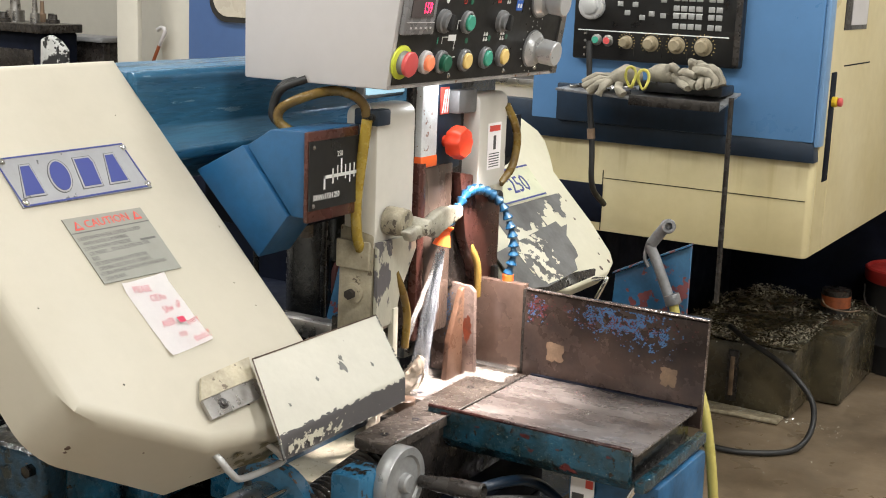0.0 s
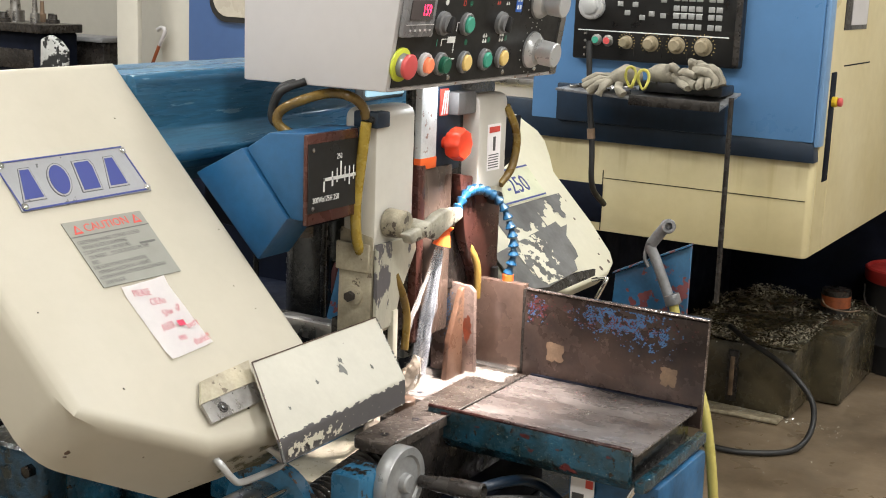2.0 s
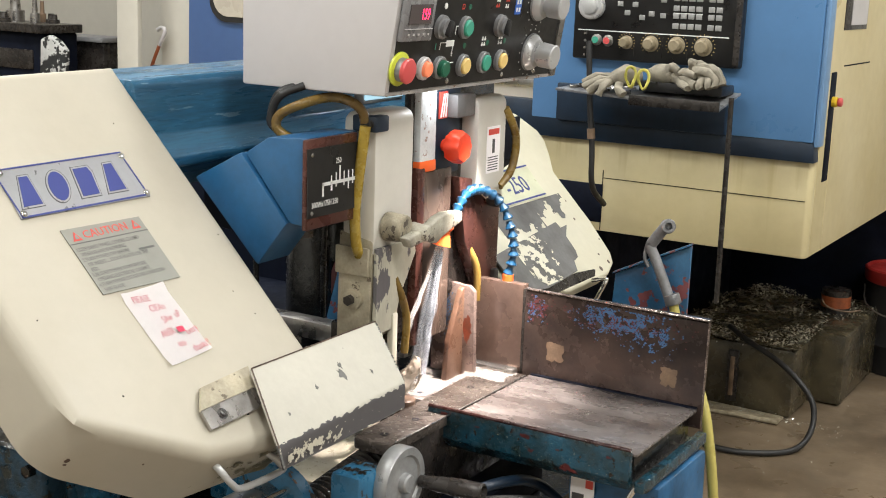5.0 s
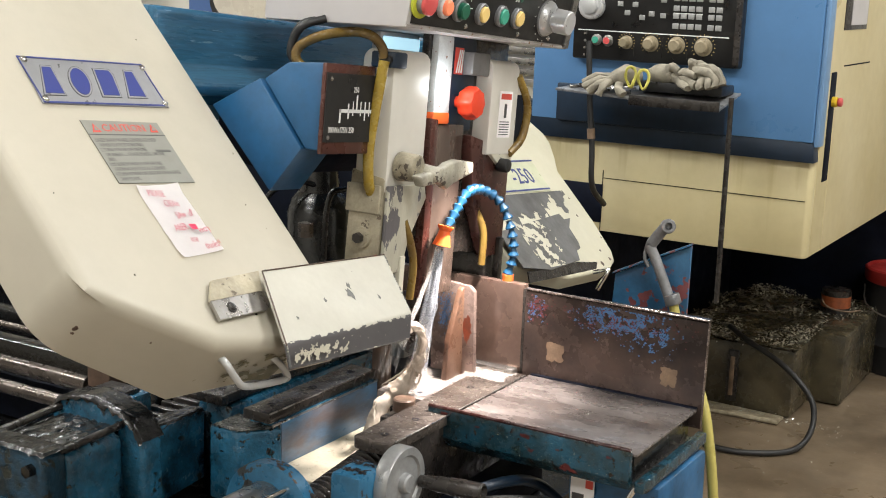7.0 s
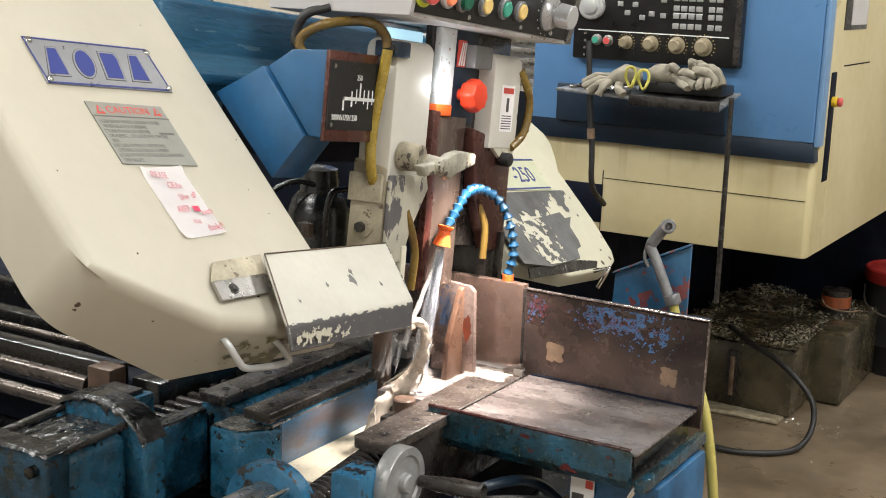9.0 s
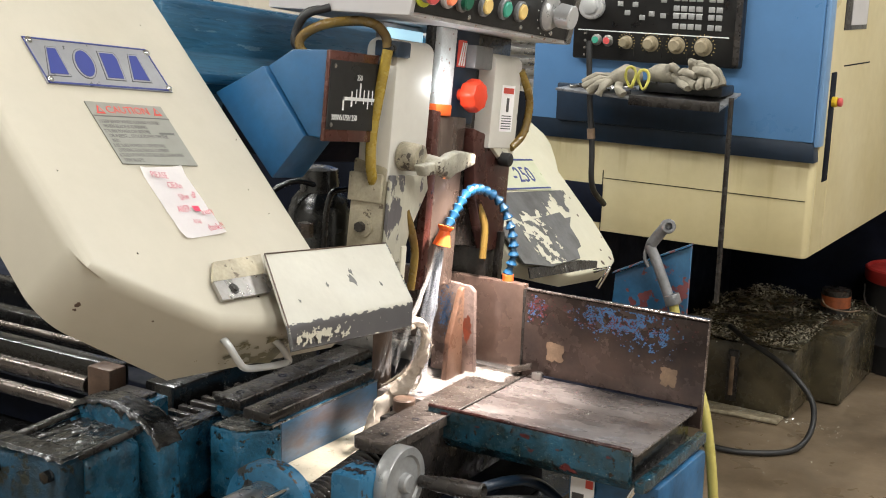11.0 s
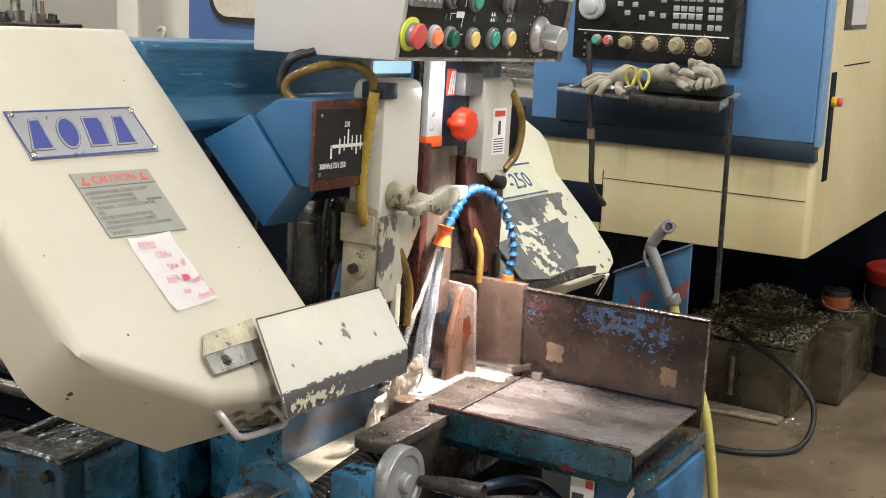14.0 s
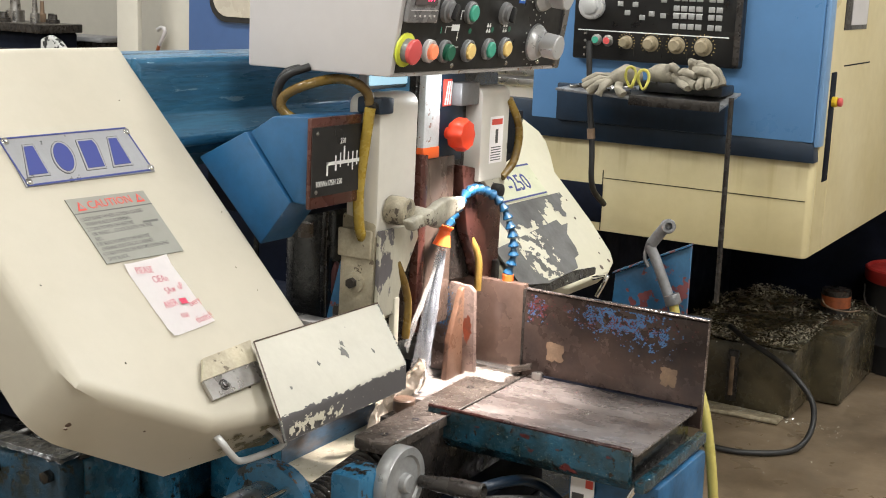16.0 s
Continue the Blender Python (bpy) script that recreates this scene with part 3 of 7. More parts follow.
def beam_and_rail():
    # main beam between the two wheel housings
    bm = prism([(-0.46, -0.296, 1.205), (-0.325, -0.296, 1.205), (-0.315, -0.296, 1.197), (-0.31, -0.296, 1.128), (-0.272, -0.296, 1.100), (-0.272, -0.296, 1.090), (-0.32, -0.296, 1.05), (-0.46, -0.296, 1.05)], (0, 0.76, 0), 0.004, 2)
    part("main_beam", bm, BEAM_BLUE, head, "oily blue welded box beam")
    # guide rail for the blade arms and its dovetail block
    bm = prism([(-0.160, -0.255, 1.119), (-0.122, -0.255, 1.143), (-0.066, -0.255, 1.146), (-0.060, -0.255, 1.031), (-0.086, -0.255, 1.032)], (0, 0.13, 0), 0.003)
    part("guide_rail", bm, BLUE, head, "blue dovetail rail carrying the guide arms")
    bm = prism([(-0.246, -0.257, 1.077), (-0.166, -0.257, 1.119), (-0.090, -0.257, 1.032), (-0.138, -0.257, 0.970)], (0, 0.07, 0), 0.003)
    # Solid near-black block puts the shade behind the rail into colour.
    part("rail_shade_core", prism([(-0.28, -0.20, 1.075), (-0.09, -0.20, 1.12), (-0.09, -0.20, 1.05), (-0.16, -0.20, 0.99), (-0.28, -0.20, 1.0)], (0, 0.6, 0), 0.003), DARK, head, "near-black block for the shaded recess behind the rail")
    part("rail_block", bm, BLUE, head, "blue rail mounting block")
    # scale strip
    bm = box(-0.060, -0.053, -0.2645, -0.15, 1.028, 1.146, 0.002)
    sc = part("scale_mount", bm, RED_STEEL, head, "brown steel scale backing")
    sp = part("scale_plate", box(-0.053, -0.0515, -0.263, -0.152, 1.044, 1.134), PANEL_BLACK, sc, "black capacity scale plate with white print")
    x = -0.0512
    b = None
    for y0, y1, z0, z1 in ((-0.232, -0.153, 1.083, 1.0875), (-0.232, -0.2285, 1.0695, 1.0875), (-0.213, -0.2095, 1.075, 1.0875), (-0.194, -0.191, 1.0835, 1.1065), (-0.213, -0.2105, 1.0875, 1.095), (-0.202, -0.2, 1.079, 1.098), (-0.184, -0.182, 1.079, 1.098), (-0.174, -0.1715, 1.073, 1.098), (-0.164, -0.162, 1.079, 1.098)):
        b = box(x, x + 0.0004, y0, y1, z0, z1, bm=b)
    part("graduation", b, PRINT_WHITE, sp)
    part("scale_text", text_bm("300Wx175H 250", 0.0108, frame_of((x, -0.255, 1.0565), (0, 1, 0), (0, 0, 1)), 0.0002, 0.78), PRINT_WHITE, sp)
    part("scale_text", text_bm("250", 0.0105, frame_of((x, -0.202, 1.11), (0, 1, 0), (0, 0, 1)), 0.0002, 0.8), PRINT_WHITE, sp)
    for y, z in ((-0.254, 1.126), (-0.254, 1.05)):
        screw((x, y, z), (1, 0, 0), 0.002, STEEL, sp, h=0.0015)


beam_and_rail()


def front_arm():
    bm = box(-0.088, -0.036, -0.131, -0.034, 0.975, 1.172, 0.0)
    bev(bm, [e for e in bm.edges if abs((e.verts[0].co - e.verts[1].co).y) > 0.05 and e.verts[0].co.z > 1.1], 0.016, 4)
    bev(bm, bm.edges, 0.004, 2)
    part("front_arm_cover", bm, BOX_WHITE, head, "off-white painted front guide arm cover")
    bm = prism([(-0.036, -0.131, 0.985), (-0.036, -0.036, 0.985), (-0.036, -0.03, 0.965), (-0.036, -0.07, 0.905), (-0.036, -0.085, 0.862), (-0.036, -0.132, 0.862)], (0.007, 0, 0), 0.002)
    part("front_arm_cheek", bm, CHEEK, head, "worn cream arm cheek with bare patches")
    bm = prism([(-0.093, -0.133, 1.005), (-0.037, -0.133, 0.995), (-0.040, -0.133, 0.85), (-0.096, -0.133, 0.84)], (0, 0.075, 0), 0.004)
    arm = part("front_arm_casting", bm, CREAM_DIRTY, head, "greasy cream guide arm casting")
    bm = lathe((-0.066, -0.133, 0.91), (0, -1, 0), [(0, 0.015), (0.006, 0.015), (0.0065, 0.012), (0.008, 0.012)], 24)
    part("bolt_boss", bm, CREAM_DIRTY, arm)
    part("bolt", rod((-0.066, -0.14, 0.91), (-0.066, -0.149, 0.91), 0.0075, seg=6), STEEL_DARK, arm)
    part("clamp_plate", box(-0.095, -0.04, -0.139, -0.133, 0.945, 0.985, 0.002), CREAM_DIRTY, arm)
    part("guide_strip", box(-0.036, -0.026, -0.092, -0.079, 0.80, 0.885, 0.002), CREAM_WORN, arm)
    part("guide_block", box(-0.125, -0.04, -0.105, -0.066, 0.80, 0.862, 0.003), STEEL_DARK, arm, "dark blade guide block")
    # small clamp with screw on the arm's top edge
    bm = box(-0.068, -0.028, -0.142, -0.110, 1.146, 1.168, 0.003)
    cl = part("hose_clamp", bm, CNC_NAVY, head, "dark blue hose clamp")
    screw((-0.038, -0.142, 1.157), (0, -1, 0), 0.004, BLACK, cl)
    # wing knob
    bm = rod((-0.036, -0.10, 1.012), (-0.004, -0.098, 1.012), 0.021, 0.019, w=0.003)
    kn = part("wing_knob", bm, HUB, head, "worn cream wing clamp knob")
    bm = prism([(-0.006, y, z) for y, z in ((-0.118, 1.003), (-0.062, 1.010), (-0.036, 1.020), (-0.012, 1.024), (0.033, 1.020), (0.034, 1.004), (0.008, 0.997), (-0.020, 0.990), (-0.037, 0.982), (-0.06, 0.992), (-0.105, 0.987))], (0.016, 0, 0), 0.004, 3)
    bm = rod((-0.012, -0.075, 1.004), (0.016, -0.07, 1.003), 0.014, 0.011, w=0.003, bm=bm)
    part("wing", bm, WING, kn)


BOX_WHITE = mat("off-white enamel", (0.66, 0.63, 0.57), 0.42, var=0.06, scale=4, bump=0.05, chips=(0.2, 0.13, 0.1), chip_at=0.76, chip_scale=24)
front_arm()


GIB = mat("wet grey brown slide steel", (0.17, 0.125, 0.10), 0.24, 0.4, var=0.2, scale=9, bump=0.1, colour2=(0.09, 0.062, 0.05), stretch=(1, 1, 0.5))


def rear_arm():
    # wide brown slide plate, white post and rear arm
    part("slide_plate", prism([(-0.075, 0.0, 1.20), (-0.075, 0.25, 1.20), (-0.075, 0.25, 0.86), (-0.075, 0.0, 0.88)], (0.012, 0, 0), 0.002), STEEL_DARK, head, "dark oily slide plate")
    part("slide_edge", box(-0.066, -0.05, 0.004, 0.024, 0.81, 1.078, 0.003), RED_STEEL, head, "orange brown oxide slide edge")
    part("slide_gib", box(-0.066, -0.055, 0.026, 0.11, 0.81, 1.07, 0.003), GIB, head, "wet grey brown slide gib")
    part("white_post", box(-0.066, -0.052, 0.010, 0.055, 1.075, 1.20, 0.003), POST_WHITE, head, "white painted post, orange at its foot")
    part("post_foot", box(-0.067, -0.051, 0.009, 0.056, 1.070, 1.088, 0.003), ORANGE, head)
    part("blue_cheek", box(-0.068, -0.058, 0.062, 0.135, 1.06, 1.20, 0.003), CNC_NAVY, head)
    bm = prism([(-0.062, 0.11, 1.055), (-0.062, 0.245, 1.03), (-0.062, 0.245, 0.86), (-0.062, 0.19, 0.86), (-0.062, 0.135, 0.95)], (0.02, 0, 0), 0.003)
    part("rear_arm_casting", bm, RED_STEEL, head, "red brown rear guide arm casting")
    bm = box(-0.075, -0.034, 0.150, 0.240, 1.025, 1.172, 0)
    bev(bm, [e for e in bm.edges if abs((e.verts[0].co - e.verts[1].co).y) > 0.05 and e.verts[0].co.z > 1.1], 0.014, 4)
    bev(bm, bm.edges, 0.003, 2)
    ra = part("rear_arm_cover", bm, BOX_WHITE, head, "off-white rear guide arm cover with an instruction sticker")
    bm = prism([(-0.060, 0.160, 1.03), (-0.060, 0.160, 1.058), (-0.060, 0.236, 1.058), (-0.060, 0.240, 1.008), (-0.060, 0.222, 0.996), (-0.060, 0.190, 1.012)], (0.0245, 0, 0), 0.002)
    part("arm_foot", bm, CREAM_WORN, head, "flaking cream foot of the rear arm cover")
    st = part("sticker", box(-0.034, -0.0332, 0.178, 0.220, 1.052, 1.125), PAPER, ra, "white instruction sticker")
    part("sticker_band", box(-0.0332, -0.0328, 0.182, 0.216, 1.112, 1.121), PRINT_RED, st)
    part("sticker_figure", box(-0.0332, -0.0328, 0.195, 0.203, 1.083, 1.105), PRINT_DARK, st)
    b = None
    for i in range(6):
        b = box(-0.0332, -0.0328, 0.182, 0.214, 1.076 - i * 0.004, 1.0775 - i * 0.004, bm=b)
    part("sticker_line", b, PRINT_DARK, st)
    part("arm_bracket", box(-0.07, -0.04, 0.095, 0.15, 1.145, 1.18, 0.003), BEZEL, head, "grey angle bracket")
    part("small_label", box(-0.0575, -0.056, 0.068, 0.092, 1.145, 1.185), PRINT_RED, head, "small red and white warning sticker")
    b = None
    for i in range(3):
        b = prism([(-0.0555, 0.07 + i * 0.007, 1.147), (-0.0555, 0.074 + i * 0.007, 1.147), (-0.0555, 0.082 + i * 0.005, 1.182), (-0.0555, 0.079 + i * 0.005, 1.182)], (0.0003, 0, 0), bm=b)
    part("label_stripe", b, PRINT_WHITE, head)
    # orange lobed knob
    bm = bmesh.new()
    seg, prof = 48, [(-0.03, 0.008), (-0.014, 0.010), (-0.012, 0.021), (-0.005, 0.0245), (0.008, 0.024), (0.013, 0.0205), (0.015, 0.011)]
    rings = []
    for h, r in prof:
        rings.append([bm.verts.new((-0.034 + h, 0.086 + r * (1 + (0.05 * math.cos(8 * 2 * math.pi * k / seg) if r > 0.015 else 0)) * math.cos(2 * math.pi * k / seg), 1.104 + r * (1 + (0.05 * math.cos(8 * 2 * math.pi * k / seg) if r > 0.015 else 0)) * math.sin(2 * math.pi * k / seg))) for k in range(seg)])
    for a, c in zip(rings, rings[1:]):
        for k in range(seg):
            bm.faces.new((a[k], a[(k + 1) % seg], c[(k + 1) % seg], c[k]))
    bm.faces.new(rings[0][::-1]), bm.faces.new(rings[-1])
    part("clamp_knob", bm, KNOB_RED, head, "orange lobed plastic clamp knob")
    part("cap_knob", rod((-0.04, 0.203, 1.008), (-0.020, 0.203, 1.008), 0.011, w=0.003), BLACK, head, "black knurled cap")
    part("rear_guide_strip", box(-0.045, -0.034, 0.222, 0.236, 0.80, 0.89, 0.002), STEEL_DARK, head)
    part("rear_guide_block", box(-0.125, -0.05, 0.205, 0.245, 0.80, 0.862, 0.003), STEEL_DARK, head)
    # the saw band between the guides
    part("blade", box(-0.1155, -0.1145, -0.24, 0.36, 0.775, 0.806), STEEL_DARK, head, "toothed steel saw band")
    # coolant and air hoses on the arms
    for pts, r, m_ in (([(-0.13, -0.19, 1.13), (-0.150, -0.2, 1.147), (-0.146, -0.2, 1.165), (-0.116, -0.195, 1.181), (-0.095, -0.16, 1.190), (-0.062, -0.158, 1.188), (-0.050, -0.145, 1.174), (-0.047, -0.142, 1.158)], 0.0068, HOSE_AMBER),
                       ([(-0.042, -0.148, 1.155), (-0.049, -0.15, 1.093), (-0.055, -0.15, 1.038), (-0.054, -0.147, 0.991), (-0.058, -0.128, 0.968)], 0.0075, HOSE_YELLOW),
                       ([(-0.13, -0.18, 1.13), (-0.158, -0.2, 1.150), (-0.157, -0.2, 1.173), (-0.142, -0.2, 1.193), (-0.12, -0.18, 1.205)], 0.0055, BLACK),
                       ([(-0.14, -0.18, 1.13), (-0.166, -0.19, 1.152), (-0.165, -0.19, 1.176), (-0.15, -0.19, 1.196), (-0.13, -0.17, 1.205)], 0.0055, BLACK),
                       ([(-0.034, 0.236, 1.15), (-0.028, 0.255, 1.12), (-0.028, 0.266, 1.09), (-0.030, 0.256, 1.05), (-0.034, 0.225, 1.026)], 0.0065, HOSE_AMBER),
                       ([(-0.034, -0.08, 0.935), (-0.028, -0.068, 0.905), (-0.026, -0.057, 0.87), (-0.028, -0.057, 0.82)], 0.006, HOSE_AMBER),
                       ([(-0.06, 0.150, 0.955), (-0.045, 0.158, 0.93), (-0.036, 0.166, 0.90), (-0.037, 0.17, 0.85)], 0.006, HOSE_AMBER)):
        part("hose", tube(pts, r, n=6), m_, head, "coolant hose clipped along the guide arm")


rear_arm()


def rear_cover():
    c = 0.773
    pts = [(0.33, 0.83), (0.33, 1.02), (0.56, 1.078), (0.66, 1.092), (0.73, 1.092), (0.79, 1.075), (0.825, 1.04), (0.822, 1.02), (0.795, 0.993), (0.763, 0.968), (0.758, 0.879), (0.742, 0.826), (0.723, 0.810), (0.677, 0.799), (0.50, 0.799)]
    base = [on(y, z, c) for y, z in pts]
    bm = prism(base, -NRM * 0.035, 0.0)
    top = set()
    for f in bm.faces:
        if abs(f.normal.dot(NRM)) > 0.9 and (f.calc_center_median() - base[0]).dot(NRM) > -0.02:
            top.update(f.edges)
    bev(bm, top, 0.006, 3)
    rc = part("rear_wheel_cover", bm, REAR_CREAM, head, "cream rear wheel cover with patches worn to grey")
    up = Vector((-S2, 0, S2))
    off = NRM * 0.0008
    pl = sheet([on(0.47, 0.937, c) + off, on(0.664, 0.935, c) + off, on(0.672, 0.989, c) + off, on(0.50, 0.992, c) + off], 0.0015)
    plate = part("model_plate", pl, PLATE_CREAM, rc, "pale cream model plate with blue figures")
    m = frame_of(on(0.540, 0.950, c) + NRM * 0.0026, (0, 1, 0), up) @ Matrix.Shear("XY", 4, (-0.05, 0))
    part("figures", text_bm("-250", 0.052, m, 0.0004, 0.92), TAG_BLUE, plate, "blue figures")
    b = None
    for z in (0.9375, 0.9865):
        b = sheet([on(0.472, z, c) + NRM * 0.0026, on(0.664 + (z - 0.9375) * 0.15, z, c) + NRM * 0.0026, on(0.664 + (z - 0.9375) * 0.15, z + 0.0025, c) + NRM * 0.0026, on(0.474, z + 0.0025, c) + NRM * 0.0026], 0.0004, b)
    part("border", b, TAG_BLUE, plate)
    # a torn patch of bare grey under the plate
    b = ragged(on(0.43, 0.868, c), (0, 0.285, 0), up * 0.094, 0.0013, lambda p, q: q > 0.62 + 0.9 * max(0, p - 0.80) + 0.50 * rough(p * 3.2, q * 1.1, 2.4, 7) - 0.20 * (p < 0.55), NRM * 0.0006)
    tagged(part("bare_patch", b, GREY_BARE, rc, "torn patch of bare grey primer"), kind="stuff")
    for y, z, r in ((0.70, 0.89, 0.003), (0.705, 0.815, 0.004), (0.69, 0.83, 0.0025), (0.66, 0.81, 0.005), (0.735, 0.85, 0.002), (0.72, 0.92, 0.002)):
        part("paint_chip", sheet([on(y + r * math.cos(k * 0.9), z + r * 0.8 * math.sin(k * 0.9), c) + NRM * 0.0006 for k in range(7)], 0.0004), BOLT, rc)
    # grey guard plate over the blade exit, with its fold below
    o = NRM * 0.009
    edge = [(0.33, 0.876), (0.602, 0.892), (0.606, 0.882), (0.634, 0.883), (0.602, 0.868), (0.597, 0.845), (0.588, 0.835), (0.566, 0.832), (0.552, 0.818), (0.42, 0.812), (0.33, 0.822)]
    rg = part("rear_blade_guard", sheet([on(y, z, c) + o for y, z in edge][::-1], 0.003), GREY_BARE, head, "grey primer rear blade guard with cream flecks")
    b = ragged(on(0.40, 0.815, c), (0, 0.15, 0), up * 0.098, 0.0012, lambda p, q: rough(p * 2.6 + q, q * 2.0 - p, 2.6, 15) > -0.02 + 2.2 * max(0, p - 0.35 - 0.3 * q) + 0.5 * max(0, q - 0.7), o + NRM * 0.004)
    tagged(part("paint_rest", b, REAR_CREAM, rg, "torn remains of cream paint"), kind="stuff")
    part("guard_fold", prism([on(0.34, 0.815, c) + o, on(0.55, 0.815, c) + o, on(0.62, 0.81, c) + o, on(0.62, 0.804, c), on(0.34, 0.804, c)], Vector((-0.003, 0, 0.001))), STEEL_DARK, head)
    bm = tube([on(0.60, 0.80, c) + NRM * 0.0, on(0.585, 0.79, c) + NRM * 0.03, on(0.57, 0.785, c) + NRM * 0.035, on(0.565, 0.775, c)], 0.004, n=4)
    part("rear_handle", bm, CHROME, head)


GREY_BARE = mat("bare grey primer", (0.125, 0.12, 0.11), 0.5, var=0.25, scale=12, bump=0.1, colour2=(0.085, 0.08, 0.075))
REAR_CREAM = mat("cream enamel worn to primer", (0.64, 0.60, 0.46), 0.42, var=0.06, scale=5, bump=0.1, chips=(0.16, 0.16, 0.15), chip_at=0.79, chip_scale=30)
rear_cover()


DISPLAY_GREY = mat("smoky grey clear plastic", (0.20, 0.195, 0.20), 0.25, var=0.1, scale=20, bump=0.02)
DISPLAY_DARK = plain("dim read-out window", (0.085, 0.07, 0.07), 0.25)
STICKER_BLUE = plain("bright blue sticker", (0.03, 0.12, 0.5), 0.4)
EDGE_WORN = mat("grey edge chipped to rust", (0.45, 0.42, 0.40), 0.45, var=0.25, scale=30, bump=0.3, chips=(0.17, 0.09, 0.05), chip_at=0.6, chip_scale=60)


def control_box():
    # the panel leans out towards the operator
    lean = 0.155
    zb, zt = 1.20, 1.45
    x0 = 0.008
    def px(z):
        return x0 + (z - zb) * lean
    y0, y1 = -0.181, 0.312
    bm = prism([(-0.225, y0, zb), (px(zb), y0, zb), (px(zt), y0, zt), (-0.225, y0, zt)], (0, y1 - y0, 0), 0.003)
    cb = part("control_box", bm, BOX_GREY, head, "warm grey control box with a black button panel")
    u = Vector((lean, 0, 1)).normalized()
    n = Vector((1, 0, -lean)).normalized()
    def at(y, z, d=0.0):
        return Vector((px(z), y, z)) + n * d
    part("panel_film", sheet([at(y0 + 0.008, zb + 0.006, 0.0008), at(y1 - 0.02, zb + 0.006, 0.0008), at(y1 - 0.02, zt - 0.006, 0.0008), at(y0 + 0.008, zt - 0.006, 0.0008)], 0.001), PANEL_BLACK, cb, "black printed panel film")
    part("panel_trim", prism([at(y1 - 0.019, zb + 0.002, 0.0005), at(y1 - 0.002, zb + 0.002, 0.0005), at(y1 - 0.002, zt, 0.0005), at(y1 - 0.019, zt, 0.0005)], n * 0.004), STEEL, cb)

    def button(y, z, cap, r=0.0115, h=0.009, ring=BEZEL, name="push_button", label=""):
        p = at(y, z, 0.0018)
        b = part(name, lathe(p, n, [(0, 0.0158), (0.005, 0.0158), (0.0068, 0.0145), (0.0068, r + 0.0008), (0.004, r)], 24), ring, cb, label)
        part("cap", lathe(p, n, [(0.003, r), (h, r), (h + 0.0015, r * 0.85)], 24), cap, b)
        return b

    # bottom row
    p = at(-0.160, 1.236, 0.0018)
    es = part("emergency_stop", lathe(p, n, [(0, 0.0225), (0.003, 0.0225), (0.004, 0.021)], 28), LIME, cb, "red mushroom emergency stop on a lime ring")
    part("collar", lathe(p, n, [(0.003, 0.016), (0.012, 0.0155)], 24), BEZEL, es)
    part("mushroom", lathe(p, n, [(0.010, 0.013), (0.012, 0.0160), (0.016, 0.0170), (0.018, 0.0155), (0.019, 0.011)], 28), RED_BTN, es)
    button(-0.101, 1.234, PINK_BTN, r=0.0105, h=0.011, ring=BOX_GREY, label="lit orange-red push button")
    button(-0.060, 1.233, DKGREEN_BTN, h=0.013, label="dark green push button")
    button(0.004, 1.233, AMBER_BTN, label="cream amber push button")
    button(0.063, 1.2345, GREEN_BTN, label="green push button")
    button(0.113, 1.2355, AMBER_BTN, label="amber push button")
    # upper row
    button(-0.006, 1.286, GREEN_BTN, label="green push button")

    def selector(y, z, tilt):
        p = at(y, z, 0.0018)
        sel = part("selector_switch", lathe(p, n, [(0, 0.0165), (0.006, 0.016), (0.007, 0.0125), (0.012, 0.012)], 24), BEZEL, cb, "black selector switch in a grey collar")
        m = Matrix.Rotation(tilt, 3, n)
        corners = [m @ Vector((0, a, b)) for a, b in ((-0.0035, -0.0115), (0.0035, -0.0115), (0.0035, 0.0115), (-0.0035, 0.0115))]
        part("lever", prism([p + n * 0.011 + c for c in corners], n * 0.008, 0.0015), BLACK, sel)
    selector(-0.070, 1.288, -0.5)
    selector(0.096, 1.286, -0.35)
    # two big speed dials
    for y, z in ((0.212, 1.243), (0.212, 1.318)):
        p = at(y, z, 0.0018)
        d = part("speed_dial", lathe(p, n, [(0, 0.029), (0.002, 0.029), (0.003, 0.0275)], 40), BEZEL, cb, "aluminium speed control dial")
        part("dial_skirt", lathe(p, n, [(0.002, 0.0275), (0.006, 0.027), (0.013, 0.021), (0.014, 0.017)], 36), ALU, d)
        part("dial_knob", lathe(p, n, [(0.012, 0.013), (0.020, 0.0135), (0.0205, 0.0190), (0.042, 0.0186), (0.0435, 0.0172)], 36), ALU, d)
        b = None
        for k_ in range(11):
            a = radians(60 + k_ * 24)
            q = p + Vector((0, 1, 0)) * 0.0355 * math.cos(a) + u * 0.0355 * math.sin(a)
            b = rod(q, q + n * 0.0005, 0.0011, seg=8, bm=b)
        tagged(part("dial_dot", b, PRINT_WHITE, cb), kind="stuff")
    # digital read-out in a grey translucent frame
    rd = part("display", prism([at(-0.176, 1.272, 0.0018), at(-0.102, 1.272, 0.0018), at(-0.102, 1.332, 0.0018), at(-0.176, 1.332, 0.0018)], n * 0.008, 0.002), DISPLAY_GREY, cb, "grey framed digital read-out with red figures")
    part("display_window", prism([at(-0.166, 1.295, 0.010), at(-0.112, 1.295, 0.010), at(-0.112, 1.320, 0.010), at(-0.166, 1.320, 0.010)], n * 0.0012), DISPLAY_DARK, rd)
    b = None
    for i in range(5):
        b = prism([at(-0.164 + i * 0.012, 1.280, 0.010), at(-0.160 + i * 0.012, 1.280, 0.010), at(-0.160 + i * 0.012, 1.2825, 0.010), at(-0.164 + i * 0.012, 1.2825, 0.010)], n * 0.001, bm=b)
